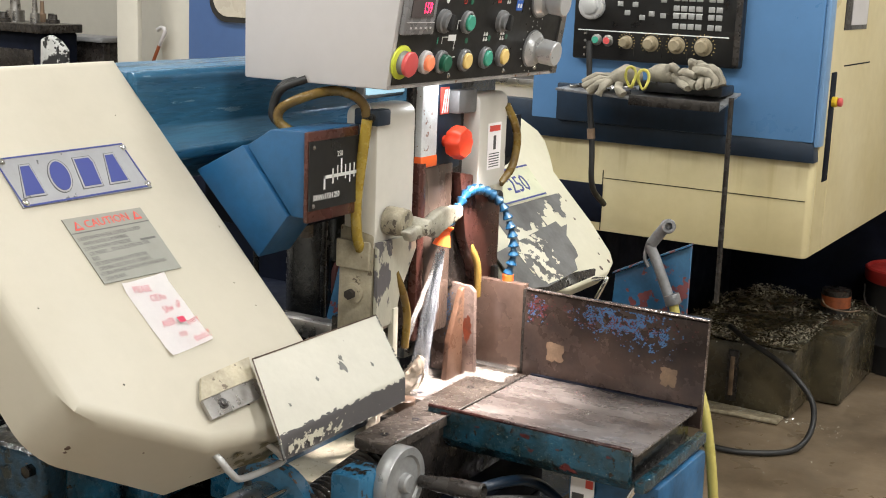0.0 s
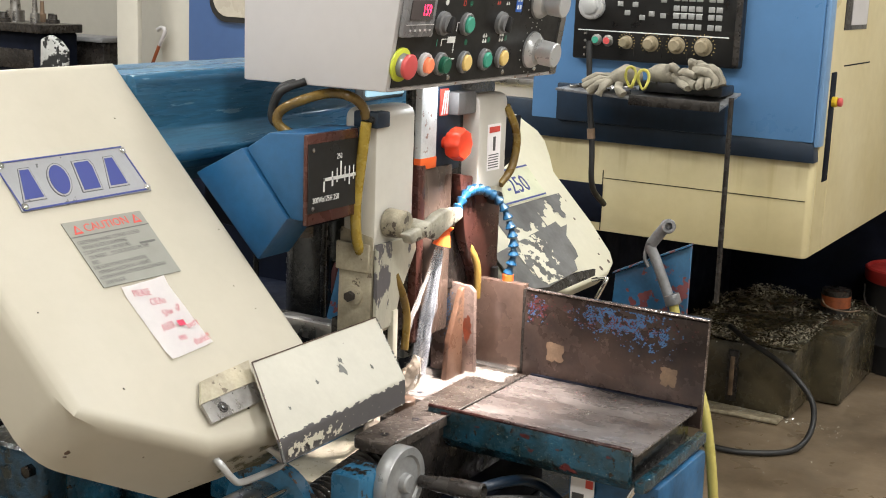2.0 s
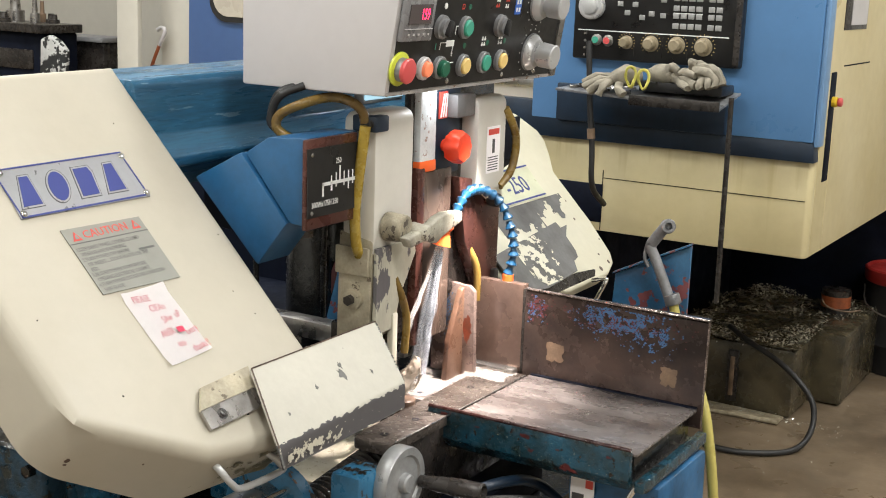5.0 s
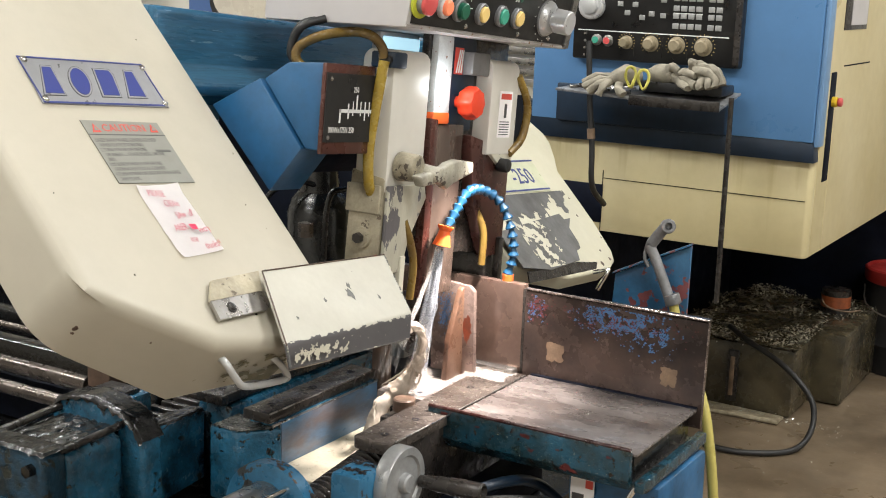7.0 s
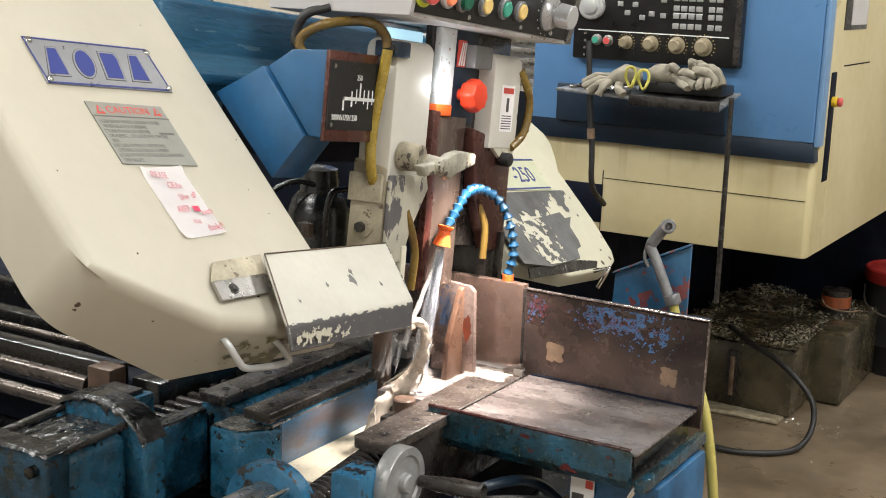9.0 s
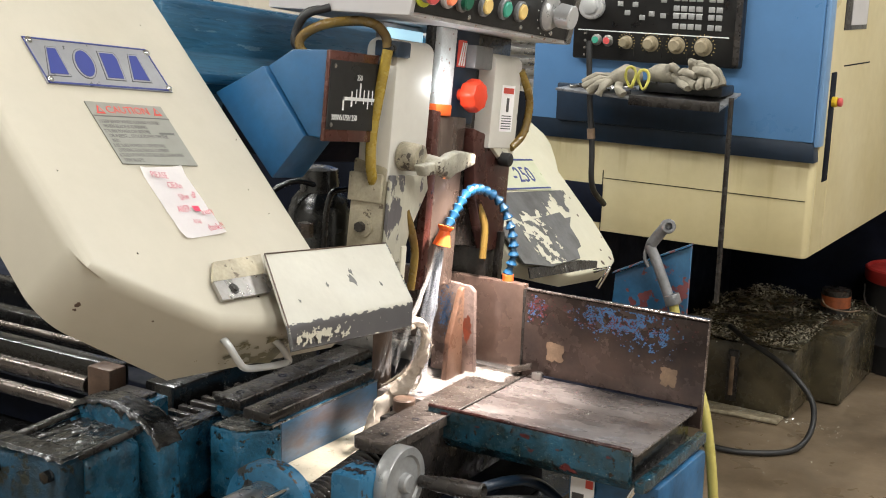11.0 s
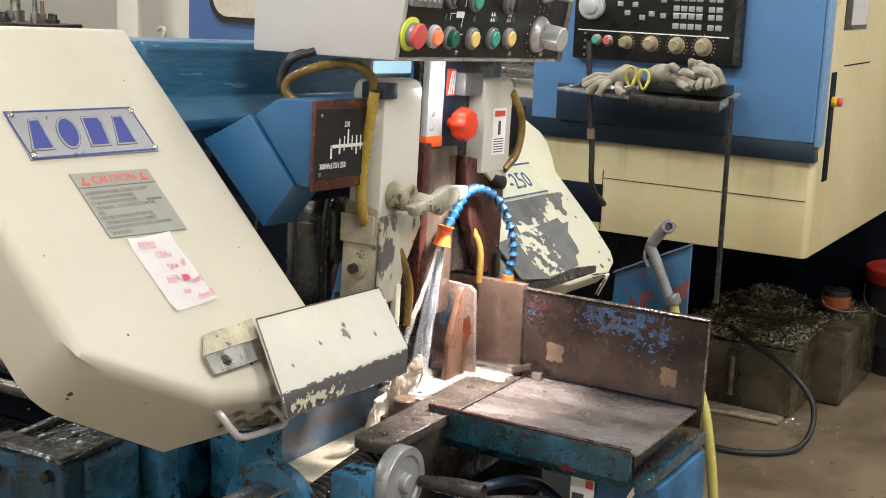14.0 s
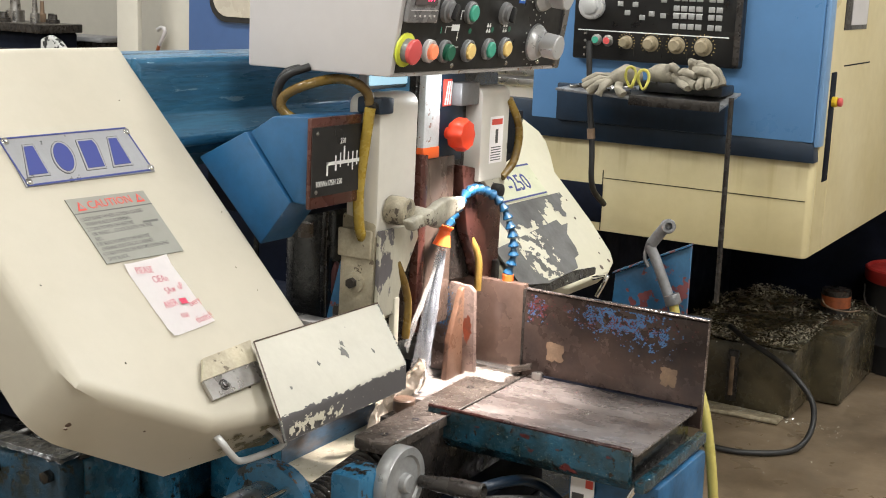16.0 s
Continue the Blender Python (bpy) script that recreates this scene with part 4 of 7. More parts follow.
    b = prism([at(-0.173, 1.288, 0.010), at(-0.105, 1.288, 0.010), at(-0.105, 1.2888, 0.010), at(-0.173, 1.2888, 0.010)], n * 0.0008, bm=b)
    part("display_key", b, BOX_GREY, rd)
    part("digits", text_bm("159", 0.021, frame_of(at(-0.139, 1.3005, 0.0114), (0, 1, 0), u), 0.0002, 0.68), LED, rd, "glowing red figures")
    # worn lower edge and small screws
    part("lower_edge", prism([at(y0 + 0.001, zb + 0.0005, 0.0004), at(y1 - 0.002, zb + 0.0005, 0.0004), at(y1 - 0.002, zb + 0.0045, 0.0004), at(y0 + 0.001, zb + 0.0045, 0.0004)], n * 0.0016), EDGE_WORN, cb, "chipped lower edge of the box")
    for y in (-0.03, 0.13, 0.235):
        screw(at(y, 1.2125, 0.0018), n, 0.0026, CHROME, cb, h=0.002)
    # printed legends
    def print_on(spots, name, m_):
        b = None
        for y, z, w, h in spots:
            b = prism([at(y, z, 0.002), at(y + w, z, 0.002), at(y + w, z + h, 0.002), at(y, z + h, 0.002)], n * 0.0003, bm=b)
        tagged(part(name, b, m_, cb), kind="stuff")
    white, green, red = [], [], []
    for y, z in ((0.057, 1.258), (0.107, 1.2585), (0.057, 1.2655), (0.107, 1.266)):
        white += [(y - 0.006, z, 0.005, 0.003), (y + 0.001, z, 0.005, 0.003), (y - 0.005, z + 0.003, 0.0025, 0.0025), (y + 0.002, z + 0.003, 0.0025, 0.0025)]
    for y, z, l in ((0.082, 1.312, red), (0.110, 1.311, white), (0.082, 1.320, white), (0.110, 1.320, red)):
        l += [(y - 0.005, z, 0.004, 0.003), (y + 0.001, z, 0.004, 0.003), (y - 0.004, z + 0.003, 0.002, 0.002), (y + 0.002, z + 0.003, 0.002, 0.002)]
    white += [(-0.048, 1.2605, 0.021, 0.0085), (-0.064, 1.2655, 0.016, 0.0012), (-0.064, 1.257, 0.0014, 0.0085), (-0.03, 1.247, 0.0014, 0.0135), (-0.030, 1.2375, 0.009, 0.0012), (-0.0285, 1.276, 0.0014, 0.012), (-0.0285, 1.287, 0.008, 0.0014), (-0.031, 1.250, 0.004, 0.0015), (0.084, 1.236, 0.003, 0.006)]
    green += [(-0.076, 1.257, 0.0016, 0.009), (0.0, 1.3115, 0.004, 0.0012)]
    red += [(-0.020, 1.3105, 0.007, 0.0014), (-0.020, 1.3165, 0.007, 0.0014), (-0.020, 1.3105, 0.0014, 0.0074), (-0.0144, 1.3105, 0.0014, 0.0074)]
    print_on(white, "legend", PRINT_WHITE)
    print_on(green, "legend_mark", GREEN_BTN)
    print_on(red, "legend_mark", PRINT_RED)
    for y, z in ((0.004, 1.260), (0.069, 1.262), (0.121, 1.263), (0.002, 1.3135), (-0.064, 1.3155)):
        part("legend_ring", lathe(at(y, z, 0.0018), n, [(0, 0.0042), (0.0004, 0.0042), (0.0005, 0.003)], 16), DKGREEN_BTN if y > -0.03 else PRINT_WHITE, cb)
    stk = part("legend_sticker", prism([at(0.136, 1.301, 0.002), at(0.155, 1.301, 0.002), at(0.155, 1.33, 0.002), at(0.136, 1.33, 0.002)], n * 0.0004), STICKER_BLUE, cb, "blue pictogram sticker")
    for y, z in ((0.139, 1.305), (0.147, 1.305), (0.139, 1.316), (0.147, 1.316)):
        part("sticker_mark", prism([at(y, z, 0.0026), at(y + 0.005, z, 0.0026), at(y + 0.005, z + 0.006, 0.0026), at(y, z + 0.006, 0.0026)], n * 0.0003), PRINT_WHITE, stk)
    lm = part("work_lamp", box(-0.14, -0.125, -0.035, 0.075, 1.168, 1.199, 0.003), BOX_GREY, head, "small work lamp hung under the control box")
    # Glowing strip added in place of the lit patch on the panel behind.
    part("work_lamp_glow_strip", box(-0.125, -0.121, -0.03, 0.07, 1.174, 1.192, 0.002), LAMP_GLOW, lm, "glowing strip for the lamp's light on the blue panel")


control_box()


PINK_RUST = mat("faded orange label", (0.4, 0.1, 0.03), 0.6, var=0.3, scale=30)


# ---- the saw's base: bed, table, fence, vises ----
FENCE = mat("stained brown steel with old blue paint", (0.105, 0.070, 0.057), 0.25, 0.4, var=0.4, scale=12, bump=0.15, colour2=(0.038, 0.028, 0.026))
# Paler blue than the casting's: the lit side is in the colour.
BAR_BLUE = mat("worn blue of the lit face, stained brown", (0.045, 0.185, 0.34), 0.42, var=0.35, scale=13, bump=0.3, colour2=(0.12, 0.10, 0.10), chips=(0.03, 0.028, 0.025), chip_at=0.64, chip_scale=18, stretch=(1, 0.5, 1.4))
BLUE_RUST2 = mat("blue enamel worn at the edges", (0.03, 0.16, 0.30), 0.35, var=0.25, scale=14, bump=0.3, chips=(0.03, 0.03, 0.03), chip_at=0.62, chip_scale=30)
FLAKE_BLUE = mat("old blue paint", (0.06, 0.16, 0.34), 0.5, var=0.15, scale=40)
FLAKE_RED = mat("old red primer", (0.13, 0.025, 0.028), 0.5, var=0.15, scale=40)
BLUE_LEG = mat("scuffed blue leg enamel", (0.03, 0.145, 0.32), 0.42, var=0.3, scale=9, bump=0.2, colour2=(0.012, 0.06, 0.13), chips=(0.02, 0.02, 0.02), chip_at=0.66, chip_scale=24)
WET_GRIT = mat("wet grey grit", (0.16, 0.15, 0.13), 0.25, 0.2, var=0.5, scale=60, bump=0.6, bump_scale=260, colour2=(0.04, 0.045, 0.045))
CX, CZ = -0.052, 0.657
ZB = 0.735
base = thing("machine_stand", (0.0, 0.0, 0.0), "oily blue machine stand with a wet steel bed and vise", "machine stand")


def saw_base():
    part("cabinet", prism([(-0.75, 0.0, 0.0), (0.02, 0.0, 0.0), (0.02, 0.0, 0.55), (-0.75, 0.0, 0.55)], (0, 0.75, 0), 0.01), BLUE_OILY, base, "blue sheet steel base cabinet")
    part("front_leg", prism([(0.235, 0.0, 0.0), (0.365, 0.0, 0.0), (0.352, 0.0, 0.674), (0.215, 0.0, 0.674)], (0, 0.19, 0), 0.006), BLUE_LEG, base, "blue table support leg")
    part("gutter", box(-0.1455, -0.002, -0.215, 0.24, 0.58, 0.655, 0.004), MILK, base, "gutter flooded with milky coolant")
    # Black instead of blue: the tray's colour carries the shade under the saw.
    part("drip_tray", box(-1.7, 0.16, -0.62, 0.75, 0.53, 0.58, 0.006), GREASE, base, "oily drip tray, black for the shade under the saw")
    bm = prism([(-0.010, -0.208, ZB), (-0.004, -0.214, ZB), (0.043, -0.216, ZB), (0.049, -0.209, ZB), (0.052, 0.18, ZB), (-0.022, 0.18, ZB)], (0, 0, -0.016), 0.002)
    # Bright rod for the lit, worn edge of the strip.
    part("strip_edge", rod((0.0505, -0.20, ZB - 0.0006), (0.0525, 0.178, ZB - 0.0006), 0.0012, seg=8), STEEL, base, "worn edge, bright for the light it catches")
    strip = part("bed_strip", bm, STRIP, base, "wet steel bed strip with screw holes")
    for x, y in ((0.022, -0.182), (0.024, -0.105), (0.014, 0.07)):
        part("screw_hole", lathe((x, y, ZB + 0.0003), (0, 0, 1), [(-0.002, 0.005), (0.0004, 0.0052), (0.0004, 0.004), (-0.0015, 0.0035)], 18), DARK, strip)
    part("strip_support", box(0.0, 0.045, -0.18, 0.18, 0.60, ZB - 0.016, 0.003), STEEL_DARK, base, "oily dark strip support")
    part("wear_plate", box(-0.105, -0.022, -0.01, 0.20, 0.71, ZB - 0.006, 0.003), STEEL_WET, base, "bright wet wear plate under the band")
    part("slot", box(-0.075, -0.04, 0.012, 0.022, ZB - 0.006, ZB - 0.005), DARK, base)
    bolt = part("stop_bolt", lathe((-0.027, -0.055, ZB - 0.03), (0, 0, 1), [(0, 0.012), (0.02, 0.012), (0.02, 0.0165), (0.036, 0.0165), (0.038, 0.0145)], 26), BOLT, base, "brown round bolt head")
    part("bolt_plate", box(-0.05, -0.006, -0.085, -0.01, 0.66, ZB - 0.016, 0.003), STEEL_DARK, base)
    # rear jaw, fixed
    part("rear_jaw", box(-0.20, 0.040, 0.184, 0.200, ZB - 0.01, 0.878, 0.002), JAW_BROWN, base, "coppery worn rear vise jaw")
    part("jaw_rail", box(-0.10, 0.036, 0.165, 0.184, ZB - 0.004, ZB + 0.008, 0.003), STEEL, base)
    # front jaw with its rib
    bm = prism([(-0.098, 0.145, ZB - 0.006), (-0.018, 0.145, ZB - 0.006), (-0.023, 0.145, 0.866), (-0.031, 0.145, 0.874), (-0.099, 0.145, 0.879)], (0, -0.010, 0), 0.002)
    fj = part("front_jaw", bm, JAW_PAINT, base, "steel front jaw plate with worn blue paint")
    bm = prism([(-0.050, 0.136, 0.872), (-0.050, 0.128, 0.868), (-0.050, 0.093, 0.790), (-0.050, 0.087, ZB - 0.008), (-0.050, 0.136, ZB - 0.008)], (0.010, 0, 0), 0.002)
    part("jaw_rib", bm, RUST_RIB, base, "rusty triangular jaw rib")
    rnd = random.Random(14)
    b = bmesh.new()
    b.faces.new([b.verts.new((-0.033 + 0.0075 * (0.8 + 0.5 * rnd.random()) * math.cos(k * 0.3), 0.1347, 0.805 + 0.022 * (0.7 + 0.5 * rnd.random()) * math.sin(k * 0.3))) for k in range(21)])
    part("rust_patch", b, RED_PATCH, fj, "orange red rust patch")
    b = bmesh.new()
    for i in range(260):
        x, z = rnd.gauss(-0.072, 0.006), rnd.gauss(0.828, 0.016)
        r = rnd.uniform(0.0005, 0.0017)
        b.faces.new([b.verts.new((x + r * rnd.uniform(0.5, 1.3) * math.cos(k * 1.05), 0.1347, z + r * rnd.uniform(0.6, 1.4) * math.sin(k * 1.05))) for k in range(6)])
    tagged(part("paint_flake", b, FLAKE_BLUE, fj), kind="stuff")
    # infeed vise bars
    def bar(parent, x0, x1, y0, y1, z, m_top=STEEL_DARK):
        part("bar_body", box(x0, x1, y0 + 0.02, y1, 0.62, z - 0.016, 0.003), BLUE_OILY, parent, "oily blue vise casting")
        b = part("bar_plate", box(x0 + 0.004, x1 - 0.004, y0, y1, z - 0.016, z, 0.003), m_top, parent, "dark oily steel wear plate")
        for k in range(3):
            part("screw_hole", lathe(((x0 + x1) / 2, y0 + 0.035 + k * 0.1, z + 0.0003), (0, 0, 1), [(-0.002, 0.006), (0.0004, 0.0062), (0.0004, 0.0045), (-0.0015, 0.004)], 16), DARK, b)
    bar(base, -0.205, -0.148, -0.21, 0.06, ZB)
    # Bright rods draw the light caught along the plate's worn edges.
    for x, z, r in ((-0.1525, ZB - 0.0005, 0.0013), (-0.1475, ZB - 0.017, 0.0018)):
        part("worn_edge", rod((x, -0.209, z), (x, 0.058, z), r, seg=8), STEEL, base, "worn edge, bright for the light it catches")
    # Overlay that makes the casting's lit side paler, with its brown stains.
    part("bar_face", box(-0.149, -0.1455, -0.19, 0.055, 0.64, ZB - 0.018, 0.001), BAR_BLUE, base, "worn blue casting face, paler for its lit side, stained brown")
    part("bar_end", box(-0.16, -0.132, 0.058, 0.075, 0.66, 0.80, 0.003), BOLT, base, "brown steel vise end plate")
    bm = prism([(-0.238, -0.238, 0.60), (-0.188, -0.238, 0.60), (-0.1465, -0.192, 0.60), (-0.1465, -0.17, 0.60), (-0.238, -0.17, 0.60)], (0, 0, 0.108), 0.004, 2)
    part("casting_nose", bm, BLUE_OILY, base, "blue casting nose")
    bm = bmesh.new()
    bmesh.ops.create_grid(bm, x_segments=40, y_segments=32, size=0.5, matrix=Matrix.Translation((-0.196, -0.205, 0.7092)) @ Matrix.Diagonal((0.08, 0.062, 1, 1)))
    for v in bm.verts:
        v.co.z += 0.0012 * noise.noise(v.co * 160) + 0.0007 * noise.noise(v.co * 420)
        cut = max(0.0, (v.co.x + 0.188) - 0.88 * (v.co.y + 0.236))
        v.co.x -= cut
    part("nose_grime", bm, WET_GRIT, base, "wet grey grit on the casting", 85)
    # long round bars of the shuttle and the roller way at the rear
    for y, z, r, x1 in ((-0.182, 0.698, 0.0145, -0.53), (-0.222, 0.676, 0.011, -0.50)):
        part("guide_bar", rod((-1.7, y, z), (x1, y, z), r, seg=28), BAR_STEEL, base, "polished steel guide bar")
    for y, z, x1 in ((-0.168, 0.738, -0.475), (-0.05, 0.742, -0.40), (0.10, 0.742, -0.40)):
        part("way_angle", box(-1.7, x1, y - 0.016, y + 0.016, z - 0.05, z, 0.003), GREASE, base, "dark oily angle rail")
    # Near-black box added where the infeed area lies in shade.
    part("infeed_shade_bed", box(-1.7, -0.34, -0.14, 0.7, 0.58, 0.66, 0.01), DARK, base, "near-black box added for the shaded infeed area")
    part("way_rod", rod((-1.7, -0.115, 0.735), (-0.55, -0.115, 0.735), 0.006, seg=14), BAR_STEEL, base)
    # Near-black sheet added for the shaded room beyond the saw.
    part("rear_shade_sheet", box(-1.7, -0.40, 0.70, 0.74, 0.55, 1.0, 0.01), DARK, base, "near-black sheet added for the shaded space behind the saw")
    part("stop_block", box(-0.502, -0.455, -0.215, -0.178, 0.66, 0.742, 0.003), BOLT, base, "rusty brown stop block")
    # pump and pipes in the dark behind the front arm
    part("pump_body", lathe((-0.47, 0.34, 0.65), (0, 0, 1), [(0, 0.06), (0.26, 0.06), (0.285, 0.052), (0.30, 0.038), (0.34, 0.034), (0.345, 0.02)], 28), GREASE, base, "greasy dark pump body")
    for k in (0, 3):
        part("pipe", tube([(-0.55 + k * 0.05, 0.26, 0.65), (-0.54 + k * 0.05, 0.25, 0.90 + 0.03 * (k % 2)), (-0.49 + k * 0.04, 0.28, 0.97), (-0.43 + k * 0.03, 0.34, 0.95)], 0.0055, n=6), GREASE, base)
    part("pipe_nut", rod((-0.438, 0.255, 0.88), (-0.438, 0.255, 0.905), 0.014, seg=6), BAR_STEEL, base)
    part("blue_gusset", prism([(-0.432, 0.30, 0.68), (-0.405, 0.30, 0.68), (-0.383, 0.30, 0.82), (-0.393, 0.30, 0.835)], (0, 0.01, 0), 0.001), BLUE_RUST, base, "blue and red chipped gusset plate")
    part("blue_gusset", prism([(-0.475, 0.31, 0.68), (-0.44, 0.31, 0.68), (-0.405, 0.31, 0.82), (-0.412, 0.31, 0.828)], (0, 0.01, 0), 0.001), FLAKE_RED, base)
    # front screw, cylinder, bellows
    part("cylinder", rod((CX - 0.012, -0.62, CZ + 0.004), (CX, -0.33, CZ + 0.01), 0.036, seg=36, w=0.003), STEEL, base, "bright clamping cylinder")
    part("tie_rod", rod((CX + 0.022, -0.62, CZ + 0.036), (CX + 0.034, -0.33, CZ + 0.042), 0.006, seg=12), CHROME, base)
    bm = lathe((CX, -0.345, CZ), (0, 1, 0), [(0, 0.064), (0.003, 0.069), (0.024, 0.069), (0.027, 0.064)], 40)
    part("cylinder_flange", bm, BLUE_RUST2, base, "blue cylinder end flange")
    b = None
    rnd = random.Random(91)
    for k in range(46):
        a = radians(rnd.uniform(-10, 150))
        q = Vector((CX + 0.0693 * math.cos(a), -0.345 + rnd.uniform(0.004, 0.022), CZ + 0.0693 * math.sin(a)))
        tx = Vector((-math.sin(a), 0, math.cos(a)))
        r = rnd.uniform(0.0015, 0.005)
        b = prism([q + tx * r * rnd.uniform(0.4, 1.3) * math.cos(w * 0.9) + Vector((0, 1, 0)) * 0.6 * r * rnd.uniform(0.4, 1.2) * math.sin(w * 0.9) for w in range(7)], Vector((math.cos(a), 0, math.sin(a))) * 0.0005, bm=b)
    tagged(part("paint_chip", b, BOLT, base, "bare brown chips on the flange"), kind="stuff")
    b = ragged((0.041, -0.334, 0.7352), (0.043, 0, 0), (0, 0.058, 0), 0.0012, lambda p, q: rough(p * 2, q * 2, 2.2, 31) > 0.1, Vector((0, 0, 0.0006)))
    tagged(part("grime_patch", b, STEEL_DARK, base, "dark grime on the bearing block"), kind="stuff")
    prof = []
    for i in range(13):
        prof += [(i * 0.012, 0.020), (i * 0.012 + 0.004, 0.027), (i * 0.012 + 0.008, 0.027)]
    part("bellows", lathe((0.0, -0.33, 0.668), (-0.02, 1, 0.1), prof, 24), STEEL_DARK, base, "dark oily screw bellows")
    bm = box(0.04, 0.085, -0.335, -0.275, 0.58, 0.735, 0.006)
    part("screw_bracket", bm, BLUE_RUST2, base, "blue screw bearing block")
    # handwheel
    c, ax = Vector((0.094, -0.255, 0.708)), Vector((1, 0, 0))
    bm = lathe(c - ax * 0.012, ax, [(0, 0.040), (0.0, 0.0465), (0.002, 0.0475), (0.0195, 0.0475), (0.0215, 0.0462), (0.0215, 0.0365), (0.0205, 0.0355), (0.0185, 0.034), (0.0185, 0.0135), (0.026, 0.0125), (0.028, 0.0105)], 48)
    hw = part("handwheel", bm, HANDWHEEL, base, "turned aluminium handwheel")
    part("crank_handle", lathe((0.104, -0.219, 0.700), (1, -0.03, 0.08), [(0, 0.008), (0.012, 0.009), (0.03, 0.0105), (0.06, 0.0125), (0.085, 0.0115), (0.094, 0.0115), (0.096, 0.009), (0.09, 0.007)], 24), STEEL_DARK, hw, "dark worn crank handle")
    # under the table
    # Near-black in place of blue: the shade under the table is in the colour.
    part("table_beam", box(0.06, 0.12, -0.12, 0.12, 0.58, 0.625, 0.005), DARK, base)
    part("hydraulic_hose", tube([(0.10, -0.10, 0.62), (0.16, -0.12, 0.65), (0.21, -0.06, 0.64), (0.24, 0.02, 0.60)], 0.009), BLACK, base)
    part("hydraulic_hose", tube([(0.10, -0.12, 0.64), (0.15, -0.07, 0.66), (0.16, 0.02, 0.63), (0.2, 0.06, 0.58)], 0.008), CNC_NAVY, base)


RUST_RIB = mat("rust brown rib", (0.16, 0.09, 0.058), 0.35, 0.2, var=0.4, scale=16, bump=0.25, colour2=(0.10, 0.05, 0.032), chips=(0.06, 0.035, 0.025), chip_at=0.64, chip_scale=22)
JAW_PAINT = mat("worn wet steel", (0.31, 0.23, 0.2), 0.28, 0.4, var=0.4, scale=14, bump=0.2, colour2=(0.15, 0.1, 0.085), chips=(0.1, 0.07, 0.06), chip_at=0.66, chip_scale=40)
saw_base()


# outfeed table
RIM_RUST = mat("red brown worn rim", (0.06, 0.02, 0.017), 0.3, 0.2, var=0.4, scale=30, bump=0.3)
LIP_RED = mat("dark red rust", (0.10, 0.012, 0.01), 0.4, var=0.3, scale=60)
LIP_SPECK = mat("dull pale specks", (0.35, 0.33, 0.25), 0.35, 0.3, var=0.3, scale=60)
# Bright tone that paints the highlight on the fence's worn edge.
EDGE_BRIGHT = mat("bright steel for the worn edge's highlight", (0.5, 0.43, 0.40), 0.22, 0.8, var=0.4, scale=40, bump=0.3)
table = thing("outfeed_table", (0.2, 0.05, 0.70), "wet steel outfeed table with blue lip and brown fence", "saw table")


